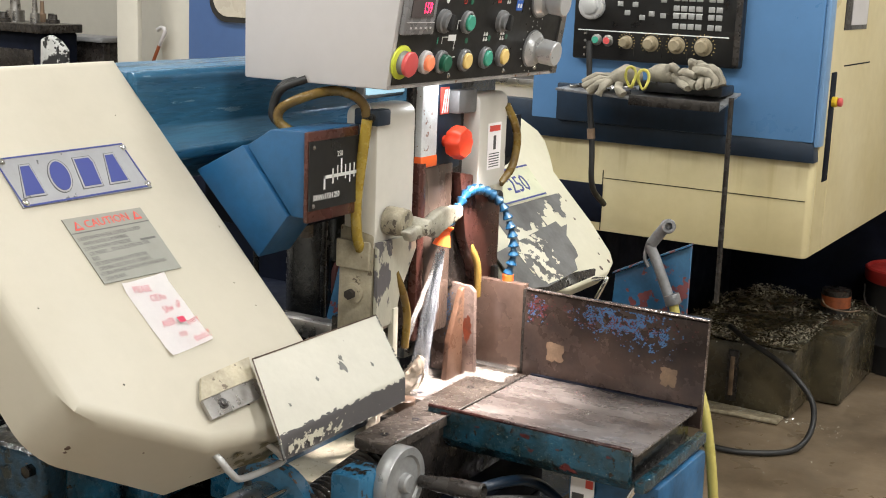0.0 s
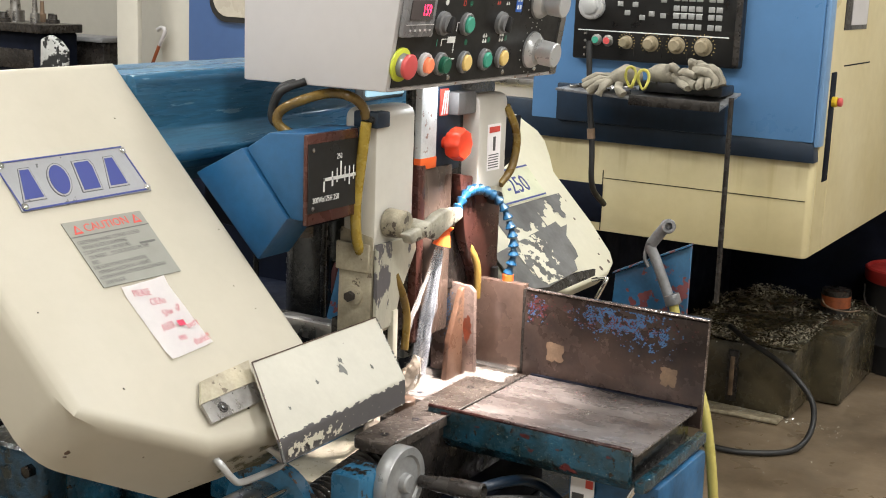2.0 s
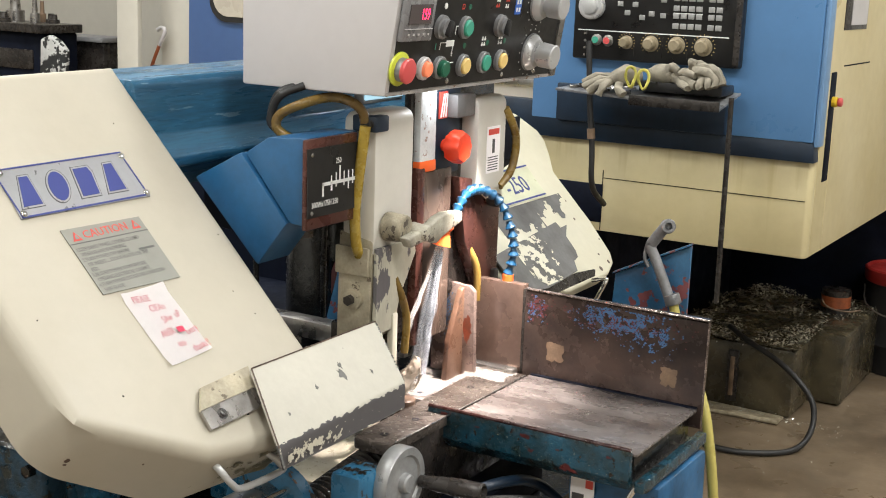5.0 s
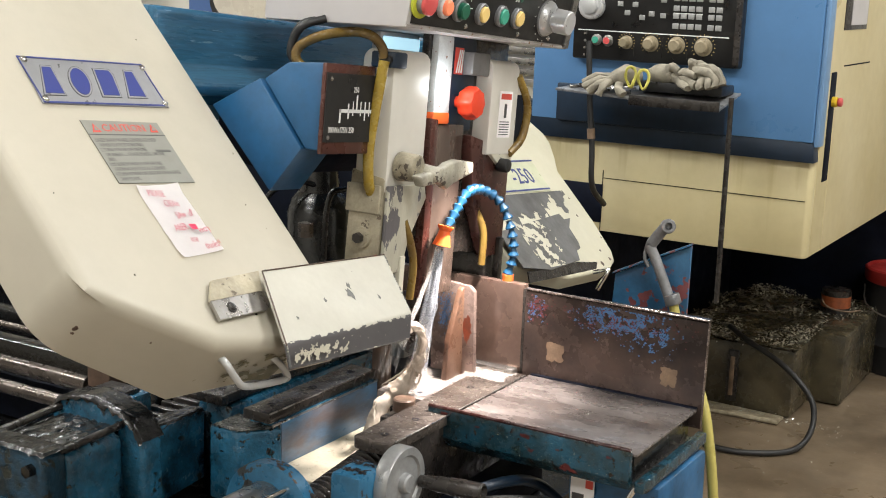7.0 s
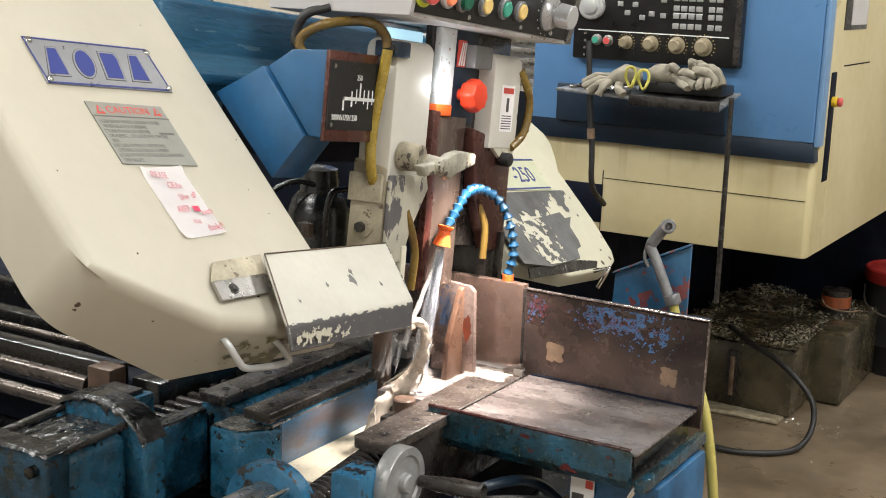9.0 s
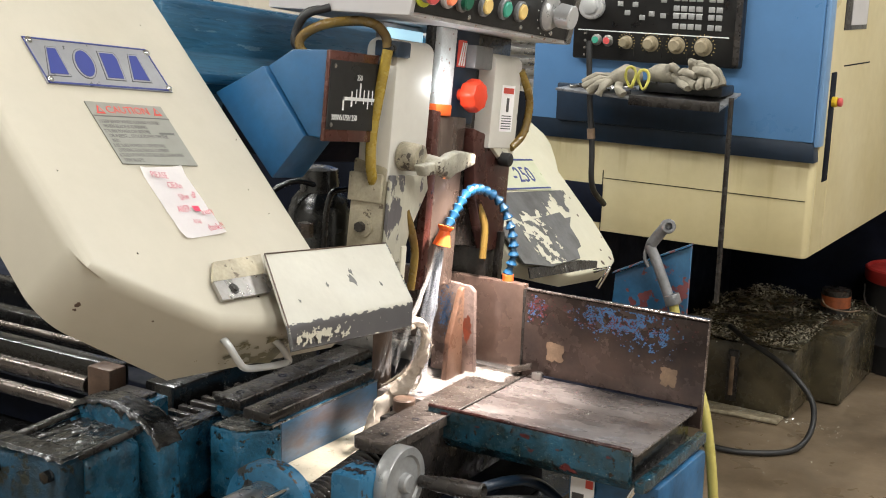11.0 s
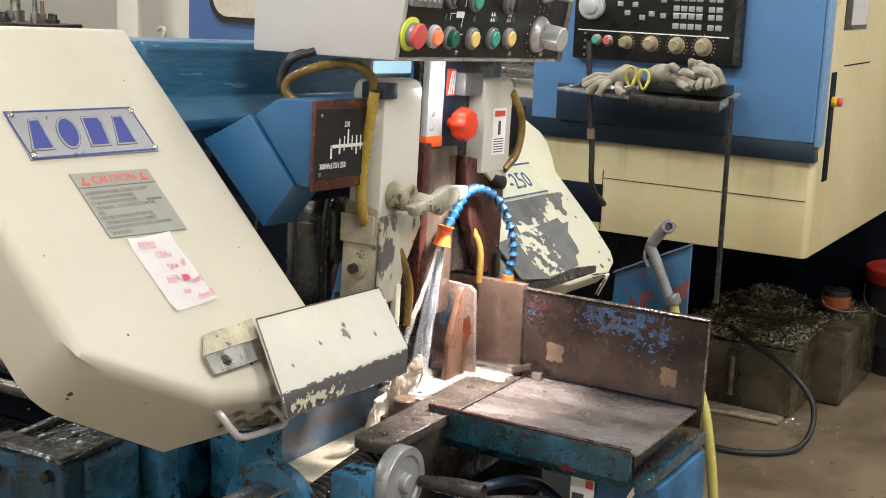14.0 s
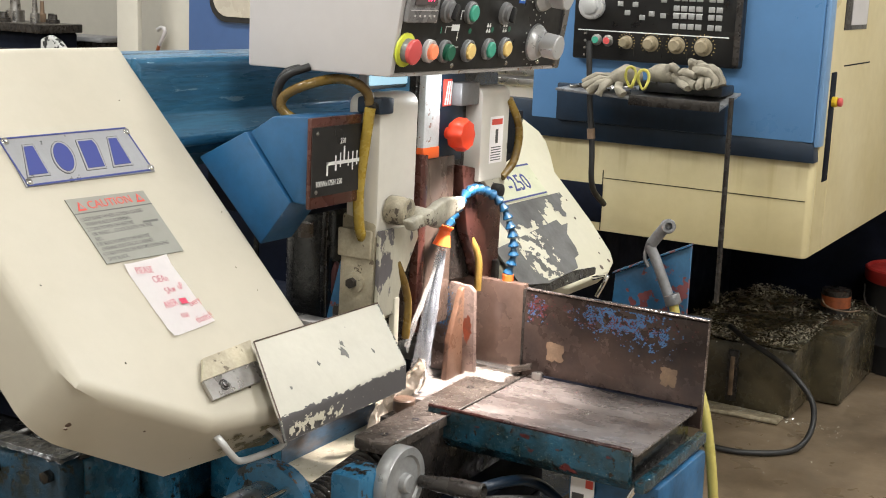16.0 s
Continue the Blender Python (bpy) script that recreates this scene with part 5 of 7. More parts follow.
def outfeed():
    part("table_plate", box(0.056, 0.335, -0.048, 0.183, ZB - 0.004, ZB, 0.001), STEEL_WET, table, "wet worn steel plate")
    # front lip: a folded channel
    pts = [(-0.062, 0.742), (-0.056, 0.743), (-0.05, 0.735), (-0.05, 0.705), (-0.044, 0.695), (-0.03, 0.69), (-0.03, 0.684), (-0.05, 0.684), (-0.062, 0.70)]
    part("front_lip", prism([(0.018, y, z) for y, z in pts], (0.312, 0, 0), 0.0015), BLUE_RUSTED, table, "teal blue folded lip, chipped and oily")
    part("lip_rim", tube([(0.018, -0.0595, 0.743), (0.12, -0.0595, 0.7432), (0.22, -0.0595, 0.743), (0.33, -0.0595, 0.7432)], 0.0028, n=10, seg=8), RIM_RUST, table, "dark red brown worn rim")
    rnd = random.Random(63)
    for x, z, r in ((0.045, 0.736, 0.006), (0.175, 0.731, 0.008), (0.185, 0.712, 0.005), (0.238, 0.700, 0.010), (0.25, 0.697, 0.006), (0.30, 0.728, 0.004), (0.225, 0.722, 0.003), (0.10, 0.728, 0.004)):
        b = bmesh.new()
        b.faces.new([b.verts.new((x + r * rnd.uniform(0.5, 1.4) * math.cos(k * 0.52), -0.0625, z + 0.6 * r * rnd.uniform(0.4, 1.2) * math.sin(k * 0.52))) for k in range(12)])
        part("rust_spot", b, LIP_RED, table, "dark red rust spot")
    # Tiny pale specks, denser towards the lip's bottom.
    b = bmesh.new()
    for i in range(220):
        x, z = rnd.uniform(0.03, 0.328), 0.70 + abs(rnd.gauss(0, 0.016))
        s_ = rnd.uniform(0.0003, 0.0011)
        if z < 0.739:
            b.faces.new([b.verts.new((x + rnd.uniform(-s_, s_) * 1.6, -0.063 - rnd.uniform(0, s_), z + rnd.uniform(-s_, s_))) for _ in range(3)])
    tagged(part("lip_speck", b, LIP_SPECK, table), kind="stuff")
    part("under_channel", box(0.06, 0.345, -0.03, 0.19, 0.675, 0.69, 0.003), STEEL_DARK, table, "oily channel under the plate")
    part("side_rail", box(0.336, 0.350, -0.055, 0.19, 0.684, 0.700, 0.002), BLUE_RUSTED, table, "chipped blue channel edge")
    part("side_web", box(0.30, 0.325, -0.03, 0.18, 0.69, 0.73, 0.003), GREASE, table)
    bm = prism([(0.042, 0.185, ZB - 0.03), (0.340, 0.185, ZB - 0.03), (0.342, 0.185, 0.866), (0.042, 0.185, 0.869)], (0, 0.008, 0), 0.0)
    bm = box(0.042, 0.342, 0.187, 0.199, 0.866, 0.8715, 0.002, bm=bm)
    # Bright rods draw the specular line along the worn fence edge.
    part("fence_highlight", tube([(0.044, 0.186, 0.8725), (0.14, 0.186, 0.8718), (0.24, 0.186, 0.8712), (0.341, 0.186, 0.8702)], 0.0022, n=8, seg=8), EDGE_BRIGHT, table, "bright rod for the highlight on the worn fence edge")
    part("fence_highlight", rod((0.3415, 0.184, 0.74), (0.3425, 0.184, 0.868), 0.0016, seg=8), EDGE_BRIGHT, table)
    part("seat_gap", box(0.060, 0.334, 0.181, 0.1848, ZB, ZB + 0.0025), DARK, table)
    fence = part("fence", bm, FENCE, table, "stained brown steel fence plate with peeling blue paint")
    # old paint islands and bare patches
    def flakes(name, n, cx, cz, sx, sz, m_, seed, r0=0.0006, r1=0.0022, y=0.1846, clump=-0.02):
        rnd = random.Random(seed)
        b = bmesh.new()
        for i in range(n):
            x, z = rnd.gauss(cx, sx), rnd.gauss(cz, sz)
            if not (0.046 < x < 0.336 and 0.74 < z < 0.864) or noise.noise((x * 75, z * 95, 2.0)) + 0.5 * noise.noise((x * 190, z * 210, 5.0)) < clump:
                continue
            r = rnd.uniform(r0, r1)
            k = rnd.randint(5, 8)
            vs = [b.verts.new((x + r * rnd.uniform(0.5, 1.3) * math.cos(2 * math.pi * j / k), y - 0.0002 * rnd.random(), z + r * rnd.uniform(0.4, 1.0) * math.sin(2 * math.pi * j / k))) for j in range(k)]
            b.faces.new(vs)
        tagged(part(name, b, m_, fence), kind="stuff")
    flakes("paint_flake", 2600, 0.200, 0.849, 0.028, 0.012, FLAKE_BLUE, 1)
    flakes("paint_flake", 700, 0.258, 0.828, 0.016, 0.012, FLAKE_BLUE, 2, clump=0.06)
    flakes("paint_flake", 160, 0.058, 0.845, 0.010, 0.010, FLAKE_BLUE, 3, y=0.1845)
    flakes("primer_flake", 240, 0.062, 0.843, 0.012, 0.011, FLAKE_RED, 4, y=0.1843)
    flakes("primer_flake", 500, 0.205, 0.845, 0.045, 0.013, FLAKE_RED, 5, y=0.1843, r1=0.0017, clump=-0.2)
    rnd = random.Random(8)
    for cx, cz, r in ((0.098, 0.778, 0.0165), (0.286, 0.774, 0.0155)):
        b = bmesh.new()
        k = 40
        b.faces.new([b.verts.new((cx + r * (1.15 - 0.35 * abs(math.cos(2 * a)) + 0.3 * noise.noise((3 * math.cos(a), 3 * math.sin(a), cx * 60))) * math.cos(a), 0.1842, cz + r * (1.15 - 0.3 * abs(math.cos(2 * a)) + 0.3 * noise.noise((3 * math.cos(a), 3 * math.sin(a), cz * 60 + 9))) * math.sin(a))) for a in [2 * math.pi * j / k for j in range(k)]])
        part("bare_patch", b, RED_STEEL if cz > 0.8 else RUST, fence)
    part("edge_strip", box(0.038, 0.0425, 0.1835, 0.192, ZB, 0.872, 0.001), STEEL_DARK, table)
    # a sticker and a stay under the table
    part("warning_sticker", box(0.222, 0.258, -0.004, -0.0025, 0.60, 0.668), PAPER, table, "white sticker with a red band")
    part("sticker_band", box(0.245, 0.256, -0.0048, -0.004, 0.652, 0.664), PRINT_RED, table)
    part("sticker_block", box(0.225, 0.243, -0.0048, -0.004, 0.61, 0.642), PRINT_DARK, table)
    part("stay_rod", rod((0.33, -0.03, 0.685), (0.27, -0.06, 0.55), 0.004, seg=10), CHROME, table)


BLUE_RUSTED = mat("teal enamel lip with grime", (0.012, 0.075, 0.125), 0.24, var=0.5, scale=24, bump=0.8, bump_scale=170, colour2=(0.008, 0.017, 0.014), chips=(0.02, 0.012, 0.008), chip_at=0.60, chip_scale=80, coat=0.4)
outfeed()

# ---- shuttle vise that feeds the stock ----
BLUE_GRIMY = mat("blue enamel under black grime", (0.012, 0.075, 0.145), 0.38, var=0.5, scale=16, bump=1.0, bump_scale=170, colour2=(0.005, 0.012, 0.012), chips=(0.016, 0.018, 0.012), chip_at=0.56, chip_scale=24, coat=0.1)
shuttle = thing("shuttle_vise", (-0.28, -0.2, 0.62), "oily blue shuttle vise with dark steel plates", "vise")


def shuttle_vise():
    part("bar_body", box(-0.315, -0.25, -0.175, 0.2, 0.60, 0.715, 0.006), BLUE_OILY, shuttle, "oily blue vise casting")
    # A bright rod draws the lit, worn edge here too.
    part("worn_edge", rod((-0.2575, -0.188, ZB - 0.0008), (-0.2575, 0.198, ZB - 0.0008), 0.0013, seg=8), STEEL, shuttle, "worn edge, bright for the light it catches")
    b = part("bar_plate", box(-0.306, -0.256, -0.19, 0.2, 0.719, ZB, 0.003), STEEL_DARK, shuttle, "dark oily steel wear plate")
    for k in range(3):
        part("screw_hole", lathe((-0.281, -0.158 + k * 0.1, ZB + 0.0003), (0, 0, 1), [(-0.002, 0.006), (0.0004, 0.0062), (0.0004, 0.0045), (-0.0015, 0.004)], 16), DARK, b)
    part("side_flange", prism([(-0.292, -0.30, 0.707), (-0.292, -0.185, 0.707), (-0.292, -0.185, 0.60), (-0.292, -0.30, 0.59)], (-0.03, 0, 0), 0.003, 2), BLUE_OILY, shuttle, "blue oily side flange")
    # Black block put in as the shadow behind the flange.
    part("flange_shadow", box(-0.33, -0.29, -0.185, -0.175, 0.58, 0.70), GREASE, shuttle)
    part("rack", box(-0.385, -0.325, -0.28, 0.1, 0.655, 0.688, 0.003), GREASE, shuttle)
    for k in range(9):
        part("rack_tooth", box(-0.38, -0.33, -0.262 + k * 0.026, -0.250 + k * 0.026, 0.688, 0.702, 0.002), STEEL_DARK, shuttle)
    part("rear_bar", box(-0.46, -0.40, -0.17, 0.2, 0.60, 0.722, 0.005), GREASE, shuttle)
    bm = prism([(-0.455, -0.335, 0.60), (-0.452, -0.335, 0.715), (-0.43, -0.335, 0.737), (-0.38, -0.335, 0.748), (-0.335, -0.335, 0.742), (-0.298, -0.335, 0.728), (-0.276, -0.335, 0.70), (-0.270, -0.335, 0.56)], (0, 0.042, 0), 0.008, 3)
    part("cylinder_head", lumpy(bm, 0.002, 50, 2), BLUE_OILY, shuttle, "blue cylinder end plate")
    def smear(x0, x1, y0, y1, z, amp, seed, wrap=0.010):
        """Thick grease lying on a top face and hanging over its edges."""
        bm = bmesh.new()
        nx, ny = max(8, int((x1 - x0) / 0.0022)), max(8, int((y1 - y0) / 0.0022))
        bmesh.ops.create_grid(bm, x_segments=nx, y_segments=ny, size=0.5, matrix=Matrix.Translation(((x0 + x1) / 2, (y0 + y1) / 2, z)) @ Matrix.Diagonal((x1 - x0, y1 - y0, 1, 1)))
        for v in bm.verts:
            ex, ey = min(v.co.x - x0, x1 - v.co.x), min(v.co.y - y0, y1 - v.co.y)
            q = v.co * 1.0
            v.co.z += amp * (noise.noise((q.x * 130, q.y * 24, seed)) + 0.35 * noise.noise((q.x * 240, q.y * 110, seed + 1)))
            if min(ex, ey) < 0.004:
                v.co.z -= wrap * (0.4 + 0.8 * abs(noise.noise((q.x * 60, q.y * 60, seed + 4))))
        return bm
    arch = [(-0.452, 0.718), (-0.43, 0.741), (-0.38, 0.752), (-0.335, 0.746), (-0.298, 0.732), (-0.274, 0.703)]
    bm = bmesh.new()
    rows = []
    line = spline([(x, 0, z) for x, z in arch], 9)
    for k, p in enumerate(line):
        rows.append([bm.verts.new((p.x + 0.002 * noise.noise((k * 0.9, j, 3)), -0.339 + 0.05 * j / 14, p.z + 0.0016 * noise.noise((k * 0.5, j * 0.6, 1)) - (0.008 * (1 + noise.noise((k * 0.5, j, 8))) if j in (0, 14) else 0))) for j in range(15)])
    for a, c in zip(rows, rows[1:]):
        for j in range(14):
            bm.faces.new((a[j], a[j + 1], c[j + 1], c[j]))
    part("head_grease", bm, GREASE, shuttle, "thick wet grease over the end plate", 85)
    part("cylinder_body", lumpy(box(-0.43, -0.304, -0.445, -0.335, 0.58, 0.714, 0.016, 4), 0.0015, 60, 5), BLUE_OILY, shuttle, "oily blue cylinder block")
    part("cylinder_grease", smear(-0.425, -0.318, -0.445, -0.33, 0.7165, 0.0032, 2.0, 0.004), GREASE, shuttle, "thick black grease on the cylinder", 85)
    part("tie_rod", rod((-0.312, -0.452, 0.716), (-0.312, -0.33, 0.722), 0.0055, seg=12), STEEL_DARK, shuttle, "oily tie rod")
    for x, z in ((-0.432, 0.716), (-0.455, 0.706)):
        part("tie_rod", rod((x, -0.452, z), (x, -0.32, z + 0.008), 0.0055, seg=12), STEEL_DARK, shuttle, "oily tie rod")
    bm = prism([(-0.455, -0.485, 0.54), (-0.455, -0.485, 0.690), (-0.435, -0.485, 0.712), (-0.36, -0.485, 0.722), (-0.315, -0.485, 0.722), (-0.303, -0.485, 0.712), (-0.298, -0.485, 0.54)], (0, 0.04, 0), 0.007, 3)
    cap = part("cylinder_cap", lumpy(bm, 0.0015, 60, 8), BLUE_GRIMY, shuttle, "grimy blue cylinder end cap")
    part("cap_grease", smear(-0.448, -0.302, -0.488, -0.443, 0.7255, 0.0013, 6.0, 0.006), GREASE, shuttle, "wet grease along the cap's edge", 85)
    for x, z in ((-0.325, 0.70), (-0.425, 0.69), (-0.325, 0.585)):
        part("tie_nut", rod((x, -0.485, z), (x, -0.497, z), 0.009, seg=6, w=0.001), GREASE, cap)
    part("port_boss", rod((-0.375, -0.484, 0.625), (-0.372, -0.500, 0.622), 0.030, seg=28, w=0.004), BLUE_OILY, shuttle)
    part("port_fitting", rod((-0.375, -0.495, 0.625), (-0.365, -0.54, 0.615), 0.011, seg=6), BOLT, shuttle)
    part("port_pipe", tube([(-0.365, -0.538, 0.616), (-0.37, -0.57, 0.605), (-0.42, -0.59, 0.58), (-0.50, -0.60, 0.56)], 0.0085, n=6), BOLT, shuttle, "rusty feed pipe")
    part("bracket_arm", box(-0.425, -0.362, -0.288, -0.222, 0.66, 0.731, 0.004), BLUE_OILY, shuttle, "blue bracket block")
    part("bracket_plate", box(-0.43, -0.372, -0.292, -0.235, 0.731, 0.738, 0.002), STEEL_DARK, shuttle, "oily steel plate on the bracket")
    part("flange_grease", smear(-0.324, -0.290, -0.302, -0.183, 0.7095, 0.002, 9.0, 0.008), GREASE, shuttle)


shuttle_vise()


# ---- coolant nozzle hose, spray lance, splash sheet ----
def coolant_hose():
    t = thing("coolant_hose", (0.004, 0.195, 0.88), "blue segmented coolant hose with orange nozzle", "coolant hose")
    pts = spline([(0.004, 0.195, 0.889), (0.010, 0.198, 0.92), (0.006, 0.197, 0.955), (-0.006, 0.193, 0.99), (-0.020, 0.182, 1.012), (-0.030, 0.150, 1.026), (-0.030, 0.112, 1.024), (-0.029, 0.085, 1.007), (-0.028, 0.062, 0.99), (-0.026, 0.048, 0.98)], 24)
    length = [0.0]
    for a, b in zip(pts, pts[1:]):
        length.append(length[-1] + (b - a).length)
    n = 19
    for i in range(n):
        s = length[-1] * (i + 0.5) / n
        k = max(j for j in range(len(length)) if length[j] <= s)
        p = pts[k]
        d = (pts[min(k + 1, len(pts) - 1)] - pts[max(k - 1, 0)]).normalized()
        part("link", lathe(p - d * 0.008, d, [(0, 0.0045), (0.001, 0.0085), (0.0025, 0.0088), (0.009, 0.0052), (0.0125, 0.0044), (0.014, 0.006)], 16), LINK_BLUE, t)
    part("base_fitting", lathe((0.004, 0.195, 0.876), (0, 0, 1), [(0, 0.009), (0.012, 0.009), (0.014, 0.007)], 16), ORANGE, t, "orange base fitting")
    d = Vector((-0.10, -0.22, -1)).normalized()
    part("nozzle", lathe((-0.0265, 0.046, 0.984), d, [(0, 0.012), (0.003, 0.012), (0.008, 0.0085), (0.012, 0.009), (0.03, 0.014), (0.031, 0.010)], 20), ORANGE, t, "orange flared nozzle")


coolant_hose()


LANCE_GREY = mat("dull grey cast metal", (0.3, 0.3, 0.31), 0.4, 0.4, var=0.25, scale=20, bump=0.2, colour2=(0.16, 0.16, 0.165))


def lance():
    t = thing("spray_lance", (0.25, 0.3, 0.84), "grey metal wash-down lance on a yellow hose behind the fence", "spray lance")
    part("tube", tube([(0.196, 0.3, 0.945), (0.208, 0.3, 0.925), (0.222, 0.3, 0.895), (0.237, 0.3, 0.862)], 0.0085, n=5), LANCE_GREY, t)
    part("neck", tube([(0.223, 0.297, 0.979), (0.212, 0.299, 0.965), (0.2, 0.3, 0.948)], 0.009, n=4), LANCE_GREY, t)
    part("ring", lathe((0.224, 0.30, 0.979), (0.45, -0.85, 0.15), [(-0.012, 0.010), (0.012, 0.0115), (0.014, 0.010), (0.014, 0.006), (0.004, 0.005)], 22), LANCE_GREY, t)
    part("trigger", tube([(0.194, 0.3, 0.95), (0.19, 0.3, 0.925), (0.198, 0.3, 0.91)], 0.003, n=4), LANCE_GREY, t)
    part("collar", rod((0.238, 0.3, 0.872), (0.244, 0.3, 0.856), 0.013, w=0.002), LANCE_GREY, t)
    part("hose", tube([(0.242, 0.3, 0.86), (0.248, 0.3, 0.84), (0.265, 0.29, 0.80), (0.305, 0.27, 0.74), (0.33, 0.255, 0.68), (0.352, 0.25, 0.55), (0.37, 0.26, 0.3), (0.40, 0.3, 0.02)], 0.0078, n=6), YELLOW, t, "yellow hose")


lance()


def splash_sheet():
    bm = prism([(0.125, 0.33, 0.80), (0.255, 0.33, 0.80), (0.255, 0.33, 0.946), (0.13, 0.33, 0.884)], (0, 0.006, 0), 0.001)
    bm = prism([(0.13, 0.318, 0.886), (0.256, 0.318, 0.948), (0.256, 0.336, 0.948), (0.13, 0.336, 0.886)], (0, 0, 0.003), bm=bm)
    single("splash_guard", bm, BLUE_RUST, "chipped blue sheet metal splash guard", "splash guard")


splash_sheet()

# ---- offcuts ----
stock = single("offcut", prism([(-0.013, 0, 0.0), (0.017, 0.004, 0.010), (0.014, 0.004, 0.018), (-0.016, 0, 0.008)], (-0.002, 0.012, 0), 0.001), BAR_STEEL, "small bright steel offcut fallen beside the fence", "offcut", origin=(0, 0, 0))
offcut_small = single("offcut", box(0.070, 0.086, 0.163, 0.175, ZB + 0.0003, ZB + 0.011, 0.001), STEEL, "small square steel offcut lying against the fence", "offcut")
workpiece = single("steel_bar", box(-0.75, -0.155, 0.146, 0.183, ZB - 0.004, ZB + 0.026, 0.001), STEEL, "bright steel bar clamped in the vise", "steel bar")


# ---- coolant, in rigid pieces ----
def strands(name, pts, count, s0, s1, r0, r1, m_, seed, label, flat=0.5, wild=0.3):
    """A flow made of many thin runs that spread from s0 to s1 round one line."""
    rnd = random.Random(seed)
    bm = None
    for k in range(count):
        a, d = rnd.uniform(0, 6.28), math.sqrt(rnd.random())
        side = Vector((flat * math.cos(a), math.sin(a), 0)) * d
        start, stop = rnd.uniform(0, 0.12), rnd.uniform(0.7, 1.0)
        line = spline(pts, 6)
        line = line[int(start * len(line)):max(4, int(stop * len(line)))]
        n = len(line)
        run = [p + side * (s0 + (s1 - s0) * (i / n)) + Vector([wild * (s0 + (s1 - s0) * i / n) * noise.noise((i * 0.35, k * 3.1, seed + q * 5)) for q in range(3)]) for i, p in enumerate(line)]
        r = rnd.uniform(r0, r1)
        bm = tube(run, r, n=1, seg=6, bm=bm, radii=lambda t: r * (0.5 + 0.7 * t))
    return single(name, bm, m_, label, "coolant", kind="stuff")


JET = "clear coolant jet pouring from the orange nozzle"
stream = strands("coolant_stream", [(-0.030, 0.038, 0.955), (-0.033, 0.034, 0.92), (-0.038, 0.028, 0.87), (-0.046, 0.026, 0.82), (-0.055, 0.032, 0.775), (-0.065, 0.045, 0.733)], 26, 0.009, 0.017, 0.0018, 0.0042, WATER, 3, JET)
stream_b = strands("coolant_stream", [(-0.030, 0.032, 0.957), (-0.033, 0.018, 0.92), (-0.036, -0.004, 0.88), (-0.039, -0.026, 0.845), (-0.045, -0.040, 0.80)], 10, 0.003, 0.009, 0.0010, 0.0022, WATER_WHITE, 4, JET)
stream_c = strands("coolant_stream", [(-0.028, 0.042, 0.955), (-0.032, 0.042, 0.92), (-0.04, 0.040, 0.86), (-0.05, 0.042, 0.79), (-0.055, 0.045, 0.74)], 12, 0.004, 0.010, 0.0010, 0.0022, WATER, 5, JET)
def slurry(name, pts, r0, r1, amp, seed, label):
    """A foaming run of coolant: a lumpy core, thin strands round it and fine chips flying off."""
    rnd = random.Random(seed)
    core = tube(pts, 0.012, n=12, seg=18, radii=lambda t: 0.85 * (r0 + (r1 - r0) * t))
    bm = lumpy(lumpy(core, amp * 0.8, 45, seed), amp * 0.35, 170, seed + 2)
    line = spline(pts, 12)
    for k in range(7):
        a = rnd.uniform(0, 6.28)
        i0 = rnd.randrange(0, max(1, len(line) - 20))
        seg = line[i0:i0 + rnd.randint(14, 34)]
        w = rnd.uniform(0.5, 1.25)
        run = [p + Vector((math.cos(a + i * 0.05), math.sin(a + i * 0.05), 0.5 * math.sin(a * 3))) * w * (r0 + (r1 - r0) * (i0 + i) / len(line)) + Vector([0.3 * amp * noise.noise((i * 0.4, k * 2.7, seed + q)) for q in range(3)]) for i, p in enumerate(seg)]
        r = rnd.uniform(0.0009, 0.0024)
        bm = tube(run, r, n=1, seg=6, bm=bm, radii=lambda t: r * math.sin(0.25 + 2.7 * t))
    for i in range(4200):
        k = rnd.randrange(len(line))
        rr = (r0 + (r1 - r0) * k / len(line)) * (0.7 + abs(rnd.gauss(0, 0.55)))
        a, b = rnd.uniform(0, 6.28), rnd.uniform(-1, 1)
        c = line[k] + Vector((rr * math.cos(a), rr * math.sin(a), rr * b * 0.6))
        s = rnd.uniform(0.0003, 0.0011)
        bm.faces.new([bm.verts.new(c + Vector((rnd.uniform(-s, s), rnd.uniform(-s, s), rnd.uniform(-s, s)))) for _ in range(3)])
    return single(name, bm, FOAM, label, "coolant", kind="stuff")


FLOW = "milky stream of coolant and fine chips off the band"
splash = slurry("chip_flow", [(-0.040, -0.026, 0.842), (-0.035, -0.016, 0.848), (-0.029, -0.004, 0.838), (-0.028, 0.0, 0.816), (-0.034, 0.003, 0.79), (-0.042, 0.002, 0.772), (-0.05, -0.001, 0.757)], 0.005, 0.0115, 0.008, 9, FLOW)
fall = slurry("chip_flow", [(-0.040, 0.006, 0.785), (-0.045, 0.002, 0.77), (-0.055, -0.004, 0.75), (-0.068, -0.012, 0.735)], 0.005, 0.019, 0.006, 12, FLOW)
puddle = slurry("chip_puddle", [(-0.055, 0.05, 0.722), (-0.068, 0.02, 0.724), (-0.075, -0.02, 0.724), (-0.072, -0.05, 0.715), (-0.066, -0.072, 0.695), (-0.066, -0.088, 0.662), (-0.07, -0.13, 0.648)], 0.013, 0.015, 0.006, 5, "milky run of coolant and chips into the gutter")


